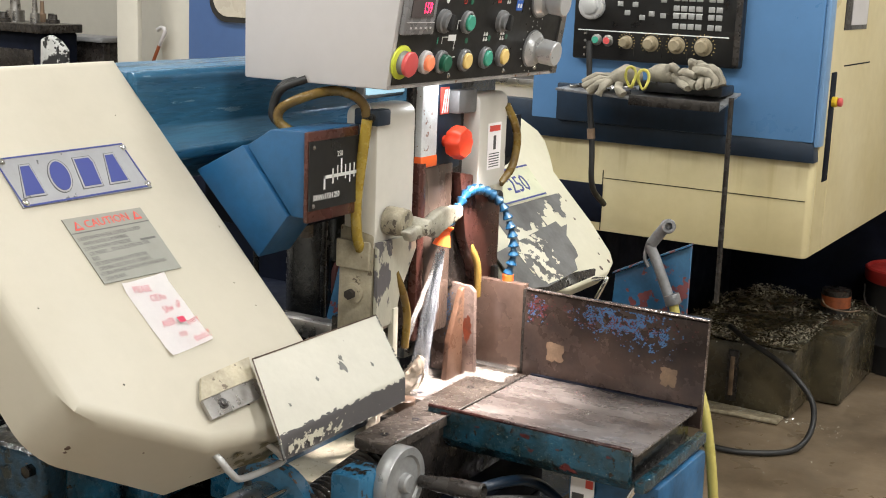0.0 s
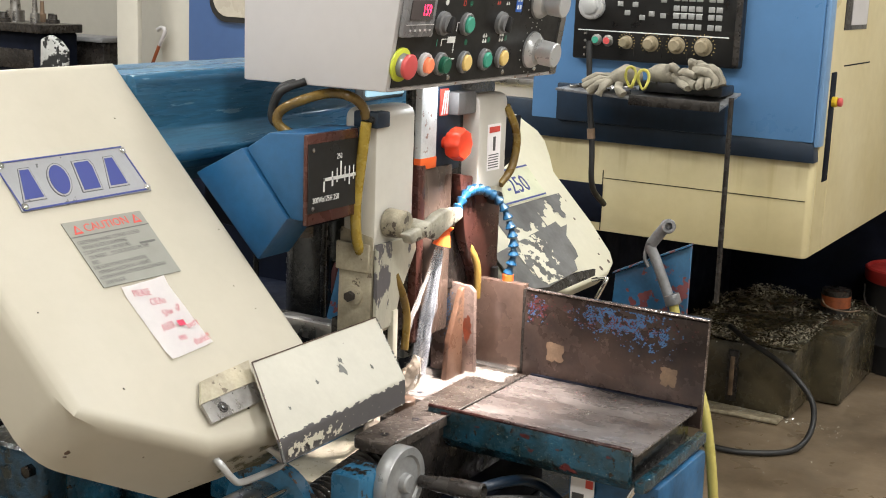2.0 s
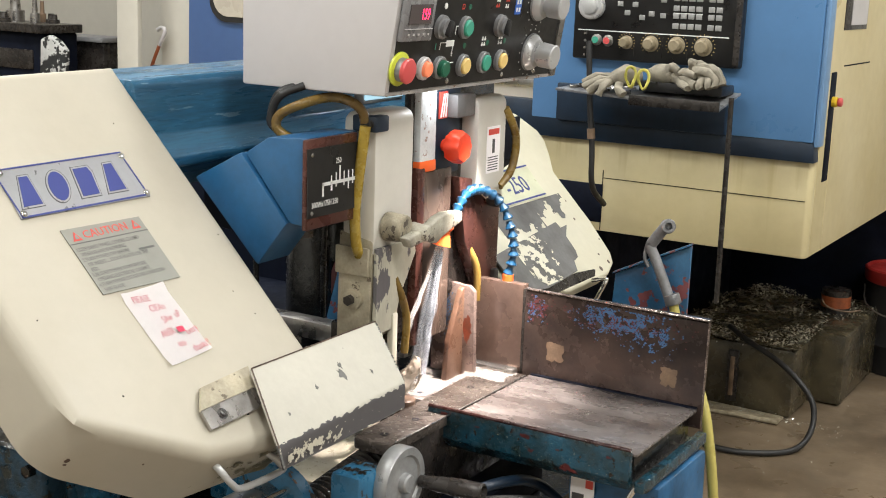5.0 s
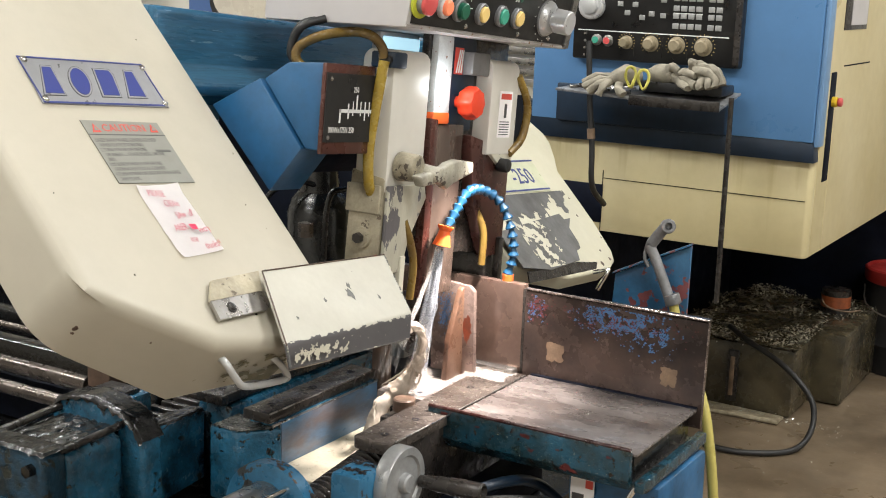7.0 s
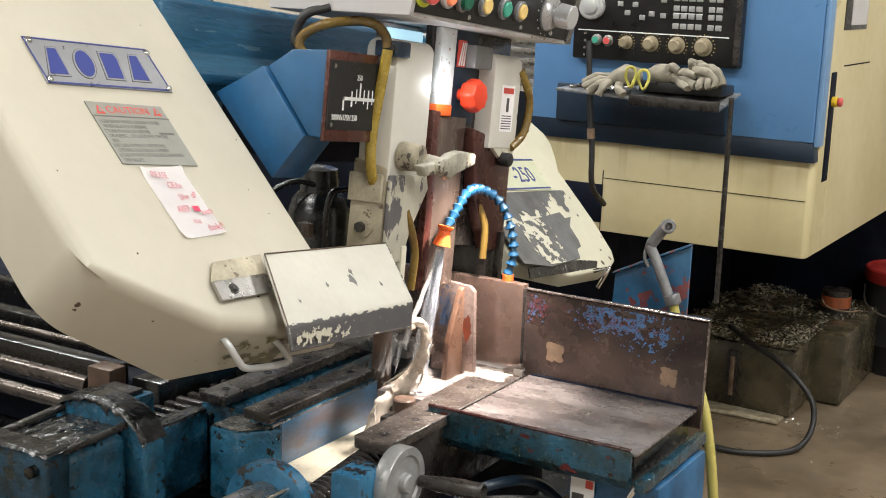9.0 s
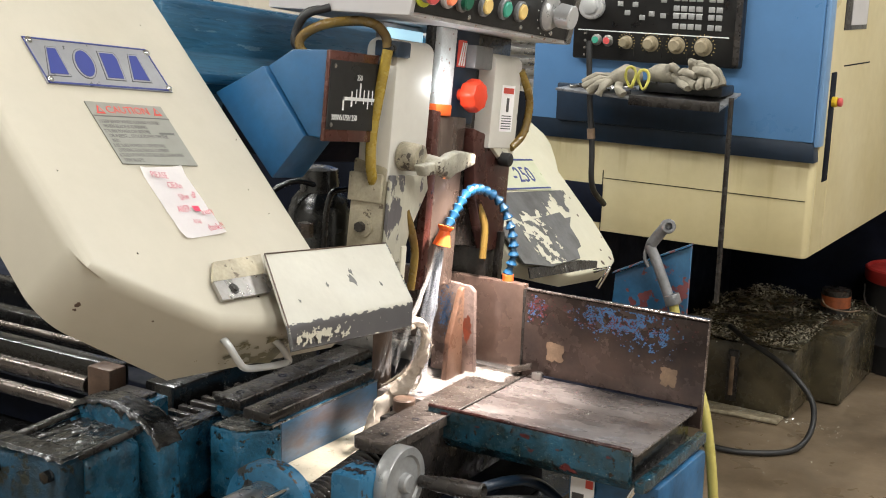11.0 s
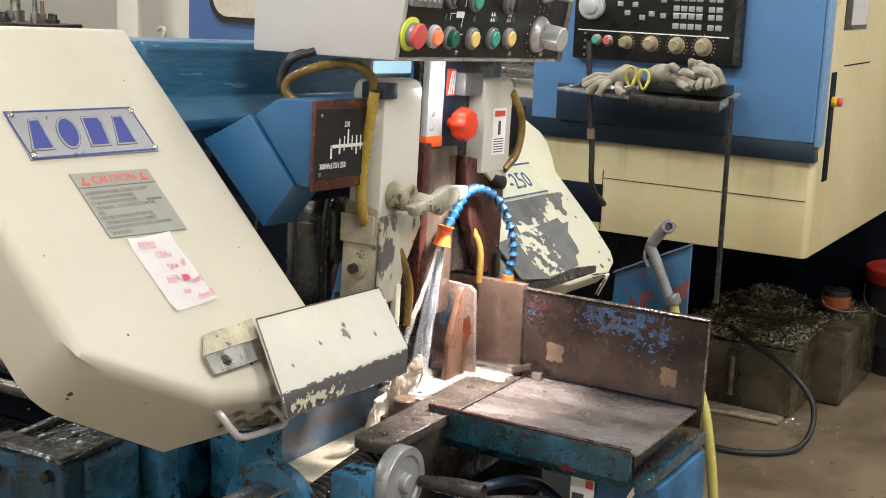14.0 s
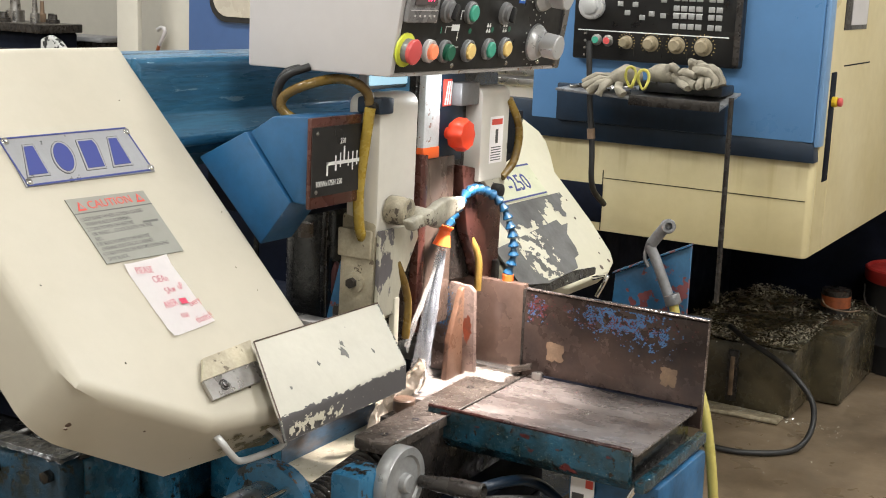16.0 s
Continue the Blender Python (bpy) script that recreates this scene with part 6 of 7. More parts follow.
veil = strands("coolant_veil", [(-0.10, 0.035, 0.835), (-0.102, 0.03, 0.80), (-0.105, 0.02, 0.765), (-0.108, 0.005, 0.733)], 26, 0.022, 0.034, 0.0006, 0.0020, VEIL, 8, "thin veil of coolant raining off the band", 0.3, 0.15)


def grit():
    rnd = random.Random(17)
    b = bmesh.new()
    for x0, x1, y0, y1, z, n in ((-0.20, -0.152, -0.205, 0.05, ZB, 150), (-0.30, -0.26, -0.185, 0.15, ZB, 130), (0.0, 0.045, -0.21, 0.1, ZB, 160), (-0.10, -0.02, -0.62, -0.36, CZ + 0.037, 90), (-0.12, 0.02, -0.345, -0.318, CZ + 0.07, 20)):
        for k in range(n):
            c = Vector((rnd.uniform(x0, x1), rnd.uniform(y0, y1), z + 0.0006))
            r = rnd.uniform(0.0004, 0.0014)
            b.faces.new([b.verts.new(c + Vector((rnd.uniform(-r, r), rnd.uniform(-r, r), rnd.uniform(0, r)))) for _ in range(3)])
    single("vise_grit", b, CHIPS, "fine bright metal grit on the oily vises", "swarf", kind="stuff")


grit()


def wet_bits():
    rnd = random.Random(41)
    bm = bmesh.new()
    bmesh.ops.create_grid(bm, x_segments=30, y_segments=24, size=0.5, matrix=Matrix.Translation((0.003, 0.147, ZB + 0.0012)) @ Matrix.Diagonal((0.075, 0.062, 1, 1)))
    for v in bm.verts:
        v.co += Vector((0.010 * noise.noise(v.co * 30), 0.008 * noise.noise(v.co * 34 + Vector((4, 0, 0))), 0.0012 * noise.noise(v.co * 90)))
    single("coolant_film", bm, FILM, "milky coolant film on the bed beside the jaw", "coolant", kind="stuff")
    bm = bmesh.new()
    bmesh.ops.create_grid(bm, x_segments=30, y_segments=36, size=0.5, matrix=Matrix.Translation((-0.064, 0.065, ZB - 0.0045)) @ Matrix.Diagonal((0.074, 0.13, 1, 1)))
    for v in bm.verts:
        v.co += Vector((0.006 * noise.noise(v.co * 30), 0.008 * noise.noise(v.co * 34 + Vector((4, 0, 0))), 0.0018 * noise.noise(v.co * 60)))
    single("coolant_film", bm, FILM, "milky coolant flooding the wear plate", "coolant", kind="stuff")
    bm = bmesh.new()
    for i in range(700):
        if i < 420:
            x, y, z = rnd.uniform(0.06, 0.33), rnd.uniform(-0.045, 0.18), ZB + 0.0006
            if rnd.random() < (x - 0.06) / 0.35:
                continue
        else:
            x, y, z = rnd.uniform(-0.0, 0.05), rnd.uniform(-0.2, 0.17), ZB + 0.0006
        s = rnd.uniform(0.0005, 0.0018)
        bm.faces.new([bm.verts.new((x + rnd.uniform(-s, s), y + rnd.uniform(-s, s), z + rnd.uniform(0, s))) for _ in range(3)])
    single("table_chips", bm, CHIPS, "fine bright chips scattered on the wet table", "swarf", kind="stuff")


wet_bits()


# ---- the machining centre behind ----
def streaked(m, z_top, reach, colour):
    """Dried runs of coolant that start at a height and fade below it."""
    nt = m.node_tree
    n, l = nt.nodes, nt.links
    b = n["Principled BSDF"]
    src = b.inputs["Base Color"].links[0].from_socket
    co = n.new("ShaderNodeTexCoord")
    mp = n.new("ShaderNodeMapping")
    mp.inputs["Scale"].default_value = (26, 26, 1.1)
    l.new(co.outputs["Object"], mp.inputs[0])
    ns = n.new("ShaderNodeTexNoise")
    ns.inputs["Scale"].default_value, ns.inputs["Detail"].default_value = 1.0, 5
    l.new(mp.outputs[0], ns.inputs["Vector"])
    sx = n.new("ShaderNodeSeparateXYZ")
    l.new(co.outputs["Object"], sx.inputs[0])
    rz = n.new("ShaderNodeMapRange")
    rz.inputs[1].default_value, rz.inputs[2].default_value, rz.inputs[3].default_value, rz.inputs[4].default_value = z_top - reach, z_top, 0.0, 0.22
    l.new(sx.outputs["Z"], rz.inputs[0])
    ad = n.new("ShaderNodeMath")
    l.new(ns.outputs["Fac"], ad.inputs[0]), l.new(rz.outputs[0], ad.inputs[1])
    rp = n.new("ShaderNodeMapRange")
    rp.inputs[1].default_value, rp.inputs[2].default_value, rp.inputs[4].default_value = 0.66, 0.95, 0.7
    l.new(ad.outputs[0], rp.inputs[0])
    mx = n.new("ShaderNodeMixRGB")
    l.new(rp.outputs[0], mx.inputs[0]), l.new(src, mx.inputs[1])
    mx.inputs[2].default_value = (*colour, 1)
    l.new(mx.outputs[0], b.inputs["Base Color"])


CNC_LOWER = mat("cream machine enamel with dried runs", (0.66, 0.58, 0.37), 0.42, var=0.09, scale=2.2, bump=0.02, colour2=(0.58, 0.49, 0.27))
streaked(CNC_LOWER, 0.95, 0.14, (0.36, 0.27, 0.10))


def cnc():
    Y = 1.553
    t = thing("machining_centre", (-0.7, Y, 0.0), "cream and blue enclosed machining centre with a black control panel", "machine tool")
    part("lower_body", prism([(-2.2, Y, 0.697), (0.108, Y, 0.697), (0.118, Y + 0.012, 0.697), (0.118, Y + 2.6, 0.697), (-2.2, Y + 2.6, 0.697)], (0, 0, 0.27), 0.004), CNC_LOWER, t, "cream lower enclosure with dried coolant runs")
    part("side_panel", box(0.098, 0.1198, Y + 0.03, Y + 2.6, 0.699, 2.1, 0.003), CNC_CREAM, t, "cream side panel")
    # Both bases are near-black: the shade under the overhang is in their colour.
    part("plinth", box(-2.1, -0.62, Y + 0.5, Y + 2.5, 0.0, 0.70, 0.01), DARK, t, "recessed base, near-black for the shaded void under the machine")
    part("rear_plinth", box(-0.65, 0.05, Y + 1.75, Y + 2.5, 0.0, 0.70, 0.01), DARK, t, "recessed base, near-black for the shaded void under the machine")
    part("front_panel", prism([(-0.64, Y - 0.02, 0.985), (0.114, Y - 0.02, 0.985), (0.114, Y - 0.02, 2.1), (-0.64, Y - 0.02, 2.1)], (0, 0.06, 0), 0.004), CNC_BLUE, t, "mid blue front door panel")
    part("door_edge", box(0.1145, 0.127, Y - 0.012, Y + 0.035, 0.975, 2.1, 0.003), EDGE_BLUE, t)
    part("kick_band", prism([(-2.0, Y - 0.02, 0.937), (0.122, Y - 0.02, 0.937), (0.116, Y - 0.018, 0.983), (-0.62, Y - 0.018, 1.03), (-2.0, Y - 0.018, 1.03)], (0, 0.04, 0), 0.002), CNC_NAVY, t, "dark navy band")
    part("panel_seam", box(-0.43, 0.105, Y - 0.0015, Y + 0.003, 0.8385, 0.8405), OLIVE, t)
    part("panel_seam", box(-0.431, -0.4285, Y - 0.0015, Y + 0.003, 0.70, 0.86), OLIVE, t)
    part("vent_hatch", box(-0.62, -0.428, Y - 0.004, Y + 0.004, 0.72, 0.822, 0.002), DARK, t, "dark vent hatch")
    part("side_seam", box(0.1185, 0.121, Y + 0.13, Y + 0.135, 0.70, 0.98), CNC_CREAM, t)
    part("side_window", box(0.117, 0.122, Y + 0.15, Y + 0.38, 1.25, 1.6, 0.002), STEEL_DARK, t, "grey side window frame")
    part("window_pane", box(0.122, 0.1235, Y + 0.21, Y + 0.37, 1.262, 1.6), BOX_GREY, t)
    part("side_slot", box(0.116, 0.1215, Y + 0.075, Y + 0.125, 0.88, 1.15, 0.002), DARK, t, "black slot beside the door")
    part("side_door_seam", box(0.1185, 0.121, Y + 0.19, Y + 0.46, 1.160, 1.163), DARK, t)
    es = part("emergency_stop", rod((0.12, Y + 0.10, 1.078), (0.135, Y + 0.10, 1.078), 0.013, w=0.003), LIME_YEL, t, "yellow and red emergency stop")
    part("mushroom", rod((0.135, Y + 0.10, 1.078), (0.147, Y + 0.10, 1.078), 0.011, w=0.004), RED_BTN, es)
    # control panel
    yp = Y - 0.055
    cp = part("control_panel", box(-0.515, -0.072, yp, Y - 0.02, 1.150, 1.75, 0.006), PANEL_BLACK, t, "black control panel with keypad and dials")
    part("panel_border", box(-0.50, -0.10, yp - 0.0012, yp, 1.222, 1.2245), PRINT_WHITE, cp)
    part("panel_side", box(-0.088, -0.072, yp - 0.001, yp + 0.001, 1.16, 1.75), STEEL_DARK, cp)

    def knob(x, z, r, m_, name, label="", h=0.022, skirt=None):
        k = part(name, lathe((x, yp, z), (0, -1, 0), [(0, r * 1.3), (0.003, r * 1.3), (0.004, r), (h, r * 0.92), (h + 0.002, r * 0.75)], 22), skirt or m_, cp, label)
        part("cap", lathe((x, yp - h - 0.001, z), (0, -1, 0), [(0, r * 0.8), (0.002, r * 0.75)], 20), m_, k)
        return k
    knob(-0.447, 1.200, 0.011, GREEN_BTN, "push_button", "green push button", 0.010, STEEL)
    knob(-0.416, 1.199, 0.011, RED_BTN, "push_button", "red push button", 0.010, STEEL)
    for x, r in ((-0.366, 0.013), (-0.300, 0.0155), (-0.232, 0.0165), (-0.163, 0.0175)):
        knob(x, 1.198, r, KNOB_TAN, "rotary_knob", "worn tan rotary knob")
        b = None
        for j in range(15):
            a = radians(-40 + j * 260 / 14)
            b = rod((x + 1.55 * r * math.cos(a), yp - 0.001, 1.198 + 1.55 * r * math.sin(a)), (x + 1.75 * r * math.cos(a), yp - 0.001, 1.198 + 1.75 * r * math.sin(a)), 0.0007, seg=4, bm=b)
        part("dial_mark", b, AMBER_BTN, cp)
    hw = part("pulse_handwheel", lathe((-0.463, yp, 1.284), (0, -1, 0), [(0, 0.034), (0.014, 0.034), (0.018, 0.030), (0.018, 0.022), (0.026, 0.02), (0.028, 0.012)], 36), ALU, cp, "aluminium pulse handwheel")
    for i in range(6):
        for j in range(7):
            x, z = -0.246 + i * 0.0195 + (0.012 if i > 3 else 0), 1.238 + j * 0.0185 + 0.006 * ((j + 1) // 2)
            part("key", box(x, x + 0.0155, yp - 0.004, yp, z, z + 0.0135, 0.001), KEY_GREY, cp)
    for j in range(3):
        part("key_rule", box(-0.246, -0.17, yp - 0.0012, yp, 1.2755 + j * 0.043, 1.277 + j * 0.043), PRINT_WHITE, cp)
    for x0, x1 in ((-0.40, -0.345), (-0.335, -0.27), (-0.266, -0.205)):
        part("dial_frame", box(x1, x1 + 0.0012, yp - 0.0008, yp, 1.165, 1.215), STEEL_DARK, cp)
    for x, z in ((-0.395, 1.286), (-0.375, 1.265), (-0.355, 1.286), (-0.375, 1.306), (-0.31, 1.265), (-0.335, 1.255), (-0.28, 1.262), (-0.28, 1.30), (-0.30, 1.32)):
        part("key", box(x, x + 0.015, yp - 0.003, yp, z, z + 0.0125, 0.001), KEY_GREY, cp)
    for i in range(4):
        part("toggle", rod((-0.478, yp, 1.215 - i * 0.018), (-0.478, yp - 0.006, 1.215 - i * 0.018), 0.003, seg=8), STEEL, cp)
    # shelf under the panel
    sh = part("shelf", prism([(-0.50, 1.38, 1.080), (-0.46, 1.50, 1.094), (-0.060, 1.50, 1.094), (-0.070, 1.38, 1.062)], (0, 0, -0.006), 0.001), SHELF_GREY, t, "grey sheet shelf under the panel")
    part("shelf_rim", box(-0.30, -0.07, 1.376, 1.38, 1.054, 1.078, 0.001), STEEL_DARK, t)
    # Navy block paints the shade that the shelf throws on the blue panel.
    part("shelf_shade", box(-0.56, -0.10, 1.515, 1.535, 0.985, 1.082, 0.004), CNC_NAVY, t, "dark navy block for the shade under the shelf")
    part("louvre_panel", box(-1.2, -0.66, Y + 0.25, Y + 0.28, 0.97, 2.0), BOX_GREY, t, "grey louvred panel")
    for i in range(6):
        part("louvre", box(-1.0, -0.66, Y + 0.235, Y + 0.25, 1.04 + i * 0.03, 1.06 + i * 0.03, 0.002), STEEL, t)
    return t


SHELF_GREY = mat("dirty grey shelf", (0.36, 0.36, 0.36), 0.35, 0.3, var=0.4, scale=14, bump=0.2, colour2=(0.12, 0.12, 0.125))
EDGE_BLUE = mat("light blue door edge", (0.2, 0.36, 0.6), 0.4, var=0.08, scale=4)
LIME_YEL = plain("yellow plastic", (0.75, 0.5, 0.03), 0.4)
KNOB_TAN = mat("tan worn knob", (0.35, 0.29, 0.19), 0.4, 0.2, var=0.15, scale=30)
KEY_GREY = mat("grey keycap", (0.33, 0.33, 0.32), 0.5, var=0.1, scale=40)
cnc()


def gloves():
    rnd = random.Random(11)
    single("parts_box", box(-0.285, -0.075, 1.40, 1.49, 1.088, 1.112, 0.003), PANEL_BLACK, "flat black plastic box under the gloves on the shelf", "box")

    def glove(palm, fingers, r=0.0105):
        t = thing("work_glove", palm[0], "worn grey cotton work glove, crumpled on the shelf", "glove", "gloves on the shelf")
        part("palm", lumpy(tube(palm, 0.02, n=7, seg=16, radii=lambda u: 0.013 + 0.012 * math.sin(0.3 + 2.6 * u)), 0.009, 38, palm[0][0] * 50), GLOVE, t)
        for i, f in enumerate(fingers):
            part("finger", lumpy(tube(f, r, n=7, seg=12, radii=lambda u: r * (1.1 - 0.25 * u)), 0.004, 60, i), GLOVE, t)
    # one glove hangs its fingers over the shelf's edge
    a = (-0.355, 1.40, 1.112)
    glove([(-0.29, 1.43, 1.118), (-0.32, 1.41, 1.122), a],
          [[a, (-0.39, 1.39, 1.116), (-0.425, 1.385, 1.098)], [a, (-0.385, 1.38, 1.108), (-0.42, 1.375, 1.088)], [a, (-0.375, 1.375, 1.10), (-0.405, 1.37, 1.080)], [a, (-0.365, 1.37, 1.095), (-0.375, 1.365, 1.072)], [(-0.335, 1.40, 1.105), (-0.33, 1.38, 1.09), (-0.31, 1.37, 1.078)]])
    b = (-0.20, 1.41, 1.128)
    glove([(-0.27, 1.43, 1.122), (-0.235, 1.42, 1.13), b],
          [[b, (-0.17, 1.40, 1.125), (-0.135, 1.385, 1.112)], [b, (-0.175, 1.40, 1.14), (-0.14, 1.39, 1.135)], [b, (-0.18, 1.40, 1.118), (-0.15, 1.38, 1.104)], [(-0.22, 1.41, 1.14), (-0.2, 1.40, 1.150), (-0.185, 1.40, 1.143)]])
    c = (-0.115, 1.41, 1.125)
    glove([(-0.17, 1.43, 1.128), (-0.14, 1.42, 1.142), c],
          [[(-0.15, 1.41, 1.15), (-0.115, 1.40, 1.155), (-0.08, 1.39, 1.142), (-0.07, 1.385, 1.118)], [(-0.145, 1.40, 1.145), (-0.115, 1.39, 1.146), (-0.09, 1.385, 1.132), (-0.085, 1.38, 1.112)], [c, (-0.105, 1.385, 1.125), (-0.10, 1.38, 1.108)], [c, (-0.125, 1.385, 1.12), (-0.12, 1.38, 1.106)], [(-0.15, 1.41, 1.150), (-0.155, 1.40, 1.162), (-0.15, 1.40, 1.172)]])
    for k, (cx, cz) in enumerate(((-0.302, 1.120), (-0.268, 1.117))):
        ring = [(cx + 0.013 * math.cos(q), 1.385 + 0.006 * math.sin(q * 2), cz + 0.024 * math.sin(q)) for q in [j * math.pi / 6 for j in range(13)]]
        single("glove_cuff_band", lumpy(tube(ring, 0.0034, n=3, seg=8), 0.003, 50, k), GLOVE_CUFF, "yellow bound glove cuff turned to the front", "glove", "gloves on the shelf")


gloves()


def shelf_bits():
    rnd = random.Random(52)
    for k in range(12):
        x, y = rnd.uniform(-0.47, -0.31), rnd.uniform(1.395, 1.46)
        z = 1.078 + (y - 1.38) * 0.12 - (x + 0.5) * 0.02
        if k % 3:
            a = rnd.uniform(0, 3.1)
            d = Vector((math.cos(a), math.sin(a), 0)) * rnd.uniform(0.01, 0.022)
            bm = rod(Vector((x, y, z + 0.005)) - d, Vector((x, y, z + 0.005)) + d, 0.004, seg=10)
            single("drill_bit", bm, STEEL, "short bright steel bit lying on the shelf", "tool bit", "bits on the shelf")
        else:
            single("hex_nut", rod((x, y, z + 0.001), (x, y, z + 0.011), 0.009, seg=6, w=0.001), STEEL_DARK, "dark steel nut lying on the shelf", "nut", "bits on the shelf")


shelf_bits()


BUCKET_RED = mat("dull red plastic", (0.42, 0.03, 0.025), 0.4, var=0.2, scale=8, bump=0.05)
SLUDGE = mat("pale dried sludge with chips", (0.5, 0.43, 0.3), 0.6, var=0.4, scale=40, bump=0.6, bump_scale=150, colour2=(0.2, 0.16, 0.1))


def cnc_front_bits():
    single("drain_pole", tube([(-0.047, 1.39, 1.09), (-0.045, 1.39, 0.9), (-0.043, 1.39, 0.595)], 0.0065, n=4), STEEL_DARK, "dark grey vertical conduit pole in front of the machine", "pole")
    t = thing("panel_cable", (-0.40, 1.40, 0.84), "black cable with brass fitting hanging below the panel", "cable")
    part("cable", tube([(-0.424, 1.40, 1.20), (-0.418, 1.395, 1.15), (-0.41, 1.395, 1.05), (-0.397, 1.395, 0.94), (-0.392, 1.40, 0.84), (-0.40, 1.50, 0.78)], 0.0075, n=5), BLACK, t)
    part("fitting", rod((-0.403, 1.395, 0.985), (-0.400, 1.395, 0.96), 0.010, seg=12), RUST, t, "brass cable fitting")
    # coolant tank on the floor, covered in chips
    t = thing("coolant_tank", (-0.25, 2.7, 0.0), "oily olive coolant tank covered in bright chips", "tank")
    part("tank", box(-0.52, -0.10, 2.39, 3.1, 0.005, 0.225, 0.008), OLIVE, t)
    part("tank_step", box(-0.12, 0.0, 2.62, 3.2, 0.005, 0.24, 0.008), OLIVE, t)
    part("sight_glass", box(-0.31, -0.275, 2.375, 2.39, 0.03, 0.2, 0.003), STEEL_DARK, t)
    part("sight_tube", box(-0.30, -0.285, 2.371, 2.376, 0.05, 0.18, 0.002), RUST, t, "red sight tube")
    rnd = random.Random(21)
    bed = bmesh.new()
    bmesh.ops.create_grid(bed, x_segments=70, y_segments=90, size=0.5, matrix=Matrix.Translation((-0.31, 2.745, 0.228)) @ Matrix.Diagonal((0.43, 0.72, 1, 1)))
    for v in bed.verts:
        v.co.z += 0.03 * max(0, noise.noise((v.co.x * 6, v.co.y * 4, 0.3))) + 0.006 * noise.noise(v.co * 40) + 0.004 * noise.noise(v.co * 95)
    part("wet_sludge", bed, OLIVE, t, "wet oily sludge on the tank's lid")
    b = bmesh.new()
    for i in range(8500):
        x, y = rnd.uniform(-0.53, 0.0), rnd.uniform(2.385, 3.15)
        if x > -0.09 and y < 2.64:
            continue
        rim = y < 2.42 or abs(x + 0.11) < 0.02
        if not rim and noise.noise((x * 9, y * 5, 4.0)) + 0.4 * noise.noise((x * 25, y * 18, 2.0)) < 0.02:
            continue
        z = 0.232 + 0.03 * max(0, noise.noise((x * 6, y * 4, 0.3))) + rnd.uniform(0, 0.012) - (rnd.uniform(0, 0.02) if y < 2.389 else 0)
        r = rnd.uniform(0.001, 0.0042)
        a = rnd.uniform(0, 6.3)
        d = Vector((math.cos(a), math.sin(a), rnd.uniform(-0.6, 0.6))) * r
        e = Vector((-math.sin(a), math.cos(a), rnd.uniform(-1, 1))) * r * 0.45
        c = Vector((x, y, z))
        b.faces.new([b.verts.new(c + q) for q in (d + e, -d * 0.6 + e, -d - e, d * 0.7 - e)])
    single("swarf_heap", b, SWARF, "heap of bright curled metal chips on the tank", "swarf", kind="stuff")
    b = bmesh.new()
    for i in range(500):
        x, y = rnd.gauss(-0.22, 0.14), 2.375 - abs(rnd.gauss(0, 0.03))
        c = Vector((x, y, rnd.uniform(0.003, 0.018)))
        r = rnd.uniform(0.002, 0.006)
        vs = [b.verts.new(c + Vector((rnd.uniform(-r, r), rnd.uniform(-r, r), rnd.uniform(-r, r) * 0.5))) for _ in range(3)]
        b.faces.new(vs)
    for i in range(420):
        x, y = rnd.uniform(-0.6, 0.5), rnd.uniform(1.3, 3.6)
        c = Vector((x, y, 0.003))
        r = rnd.uniform(0.001, 0.005)
        vs = [b.verts.new(c + Vector((rnd.uniform(-r, r), rnd.uniform(-r, r), rnd.uniform(0, r)))) for _ in range(3)]
        b.faces.new(vs)
    single("floor_chips", b, CHIPS, "scattered bright chips on the floor", "swarf", kind="stuff")
    single("floor_cable", tube([(-0.32, 2.40, 0.27), (-0.24, 2.33, 0.255), (-0.10, 2.27, 0.21), (0.0, 2.24, 0.13), (0.02, 2.2, 0.05), (0.0, 2.1, 0.012), (-0.08, 2.01, 0.011), (-0.2, 1.98, 0.011), (-0.45, 2.05, 0.011)], 0.009, n=8), BLACK, "black rubber cable looping over the floor", "cable")
    single("sludge_bed", lumpy(box(-0.42, -0.11, 2.31, 2.39, 0.0, 0.014, 0.006, 4), 0.012, 16, 3), SLUDGE, "dried pale sludge along the tank", "sludge", kind="stuff")
    t = thing("red_bucket", (0.075, 3.2, 0.0), "dark bucket with a red rim", "bucket")
    part("body", lathe((0.075, 3.2, 0.0), (0, 0, 1), [(0.002, 0.13), (0.10, 0.138), (0.11, 0.143), (0.12, 0.138), (0.34, 0.15)], 40), BLACK, t)
    part("rim", lathe((0.075, 3.2, 0.33), (0, 0, 1), [(0, 0.152), (0.01, 0.158), (0.045, 0.158), (0.05, 0.151), (0.04, 0.143)], 40), BUCKET_RED, t, "red plastic rim")
    part("bail", tube([(-0.07, 3.15, 0.31), (-0.04, 3.06, 0.26), (0.04, 3.03, 0.23), (0.14, 3.05, 0.24)], 0.003, n=6), STEEL, t, "wire bail")
    t = thing("paint_can", (-0.12, 3.05, 0.24), "small dented can with an orange label", "can")
    part("can", lathe((-0.12, 2.95, 0.24), (0, 0, 1), [(0, 0.05), (0.08, 0.05), (0.082, 0.047)], 24), STEEL_DARK, t)
    part("can_bail", tube([(-0.172, 2.95, 0.30), (-0.15, 2.90, 0.275), (-0.11, 2.885, 0.262), (-0.06, 2.90, 0.258), (-0.03, 2.93, 0.262)], 0.003, n=5), RUST, t, "wire bail of the can")
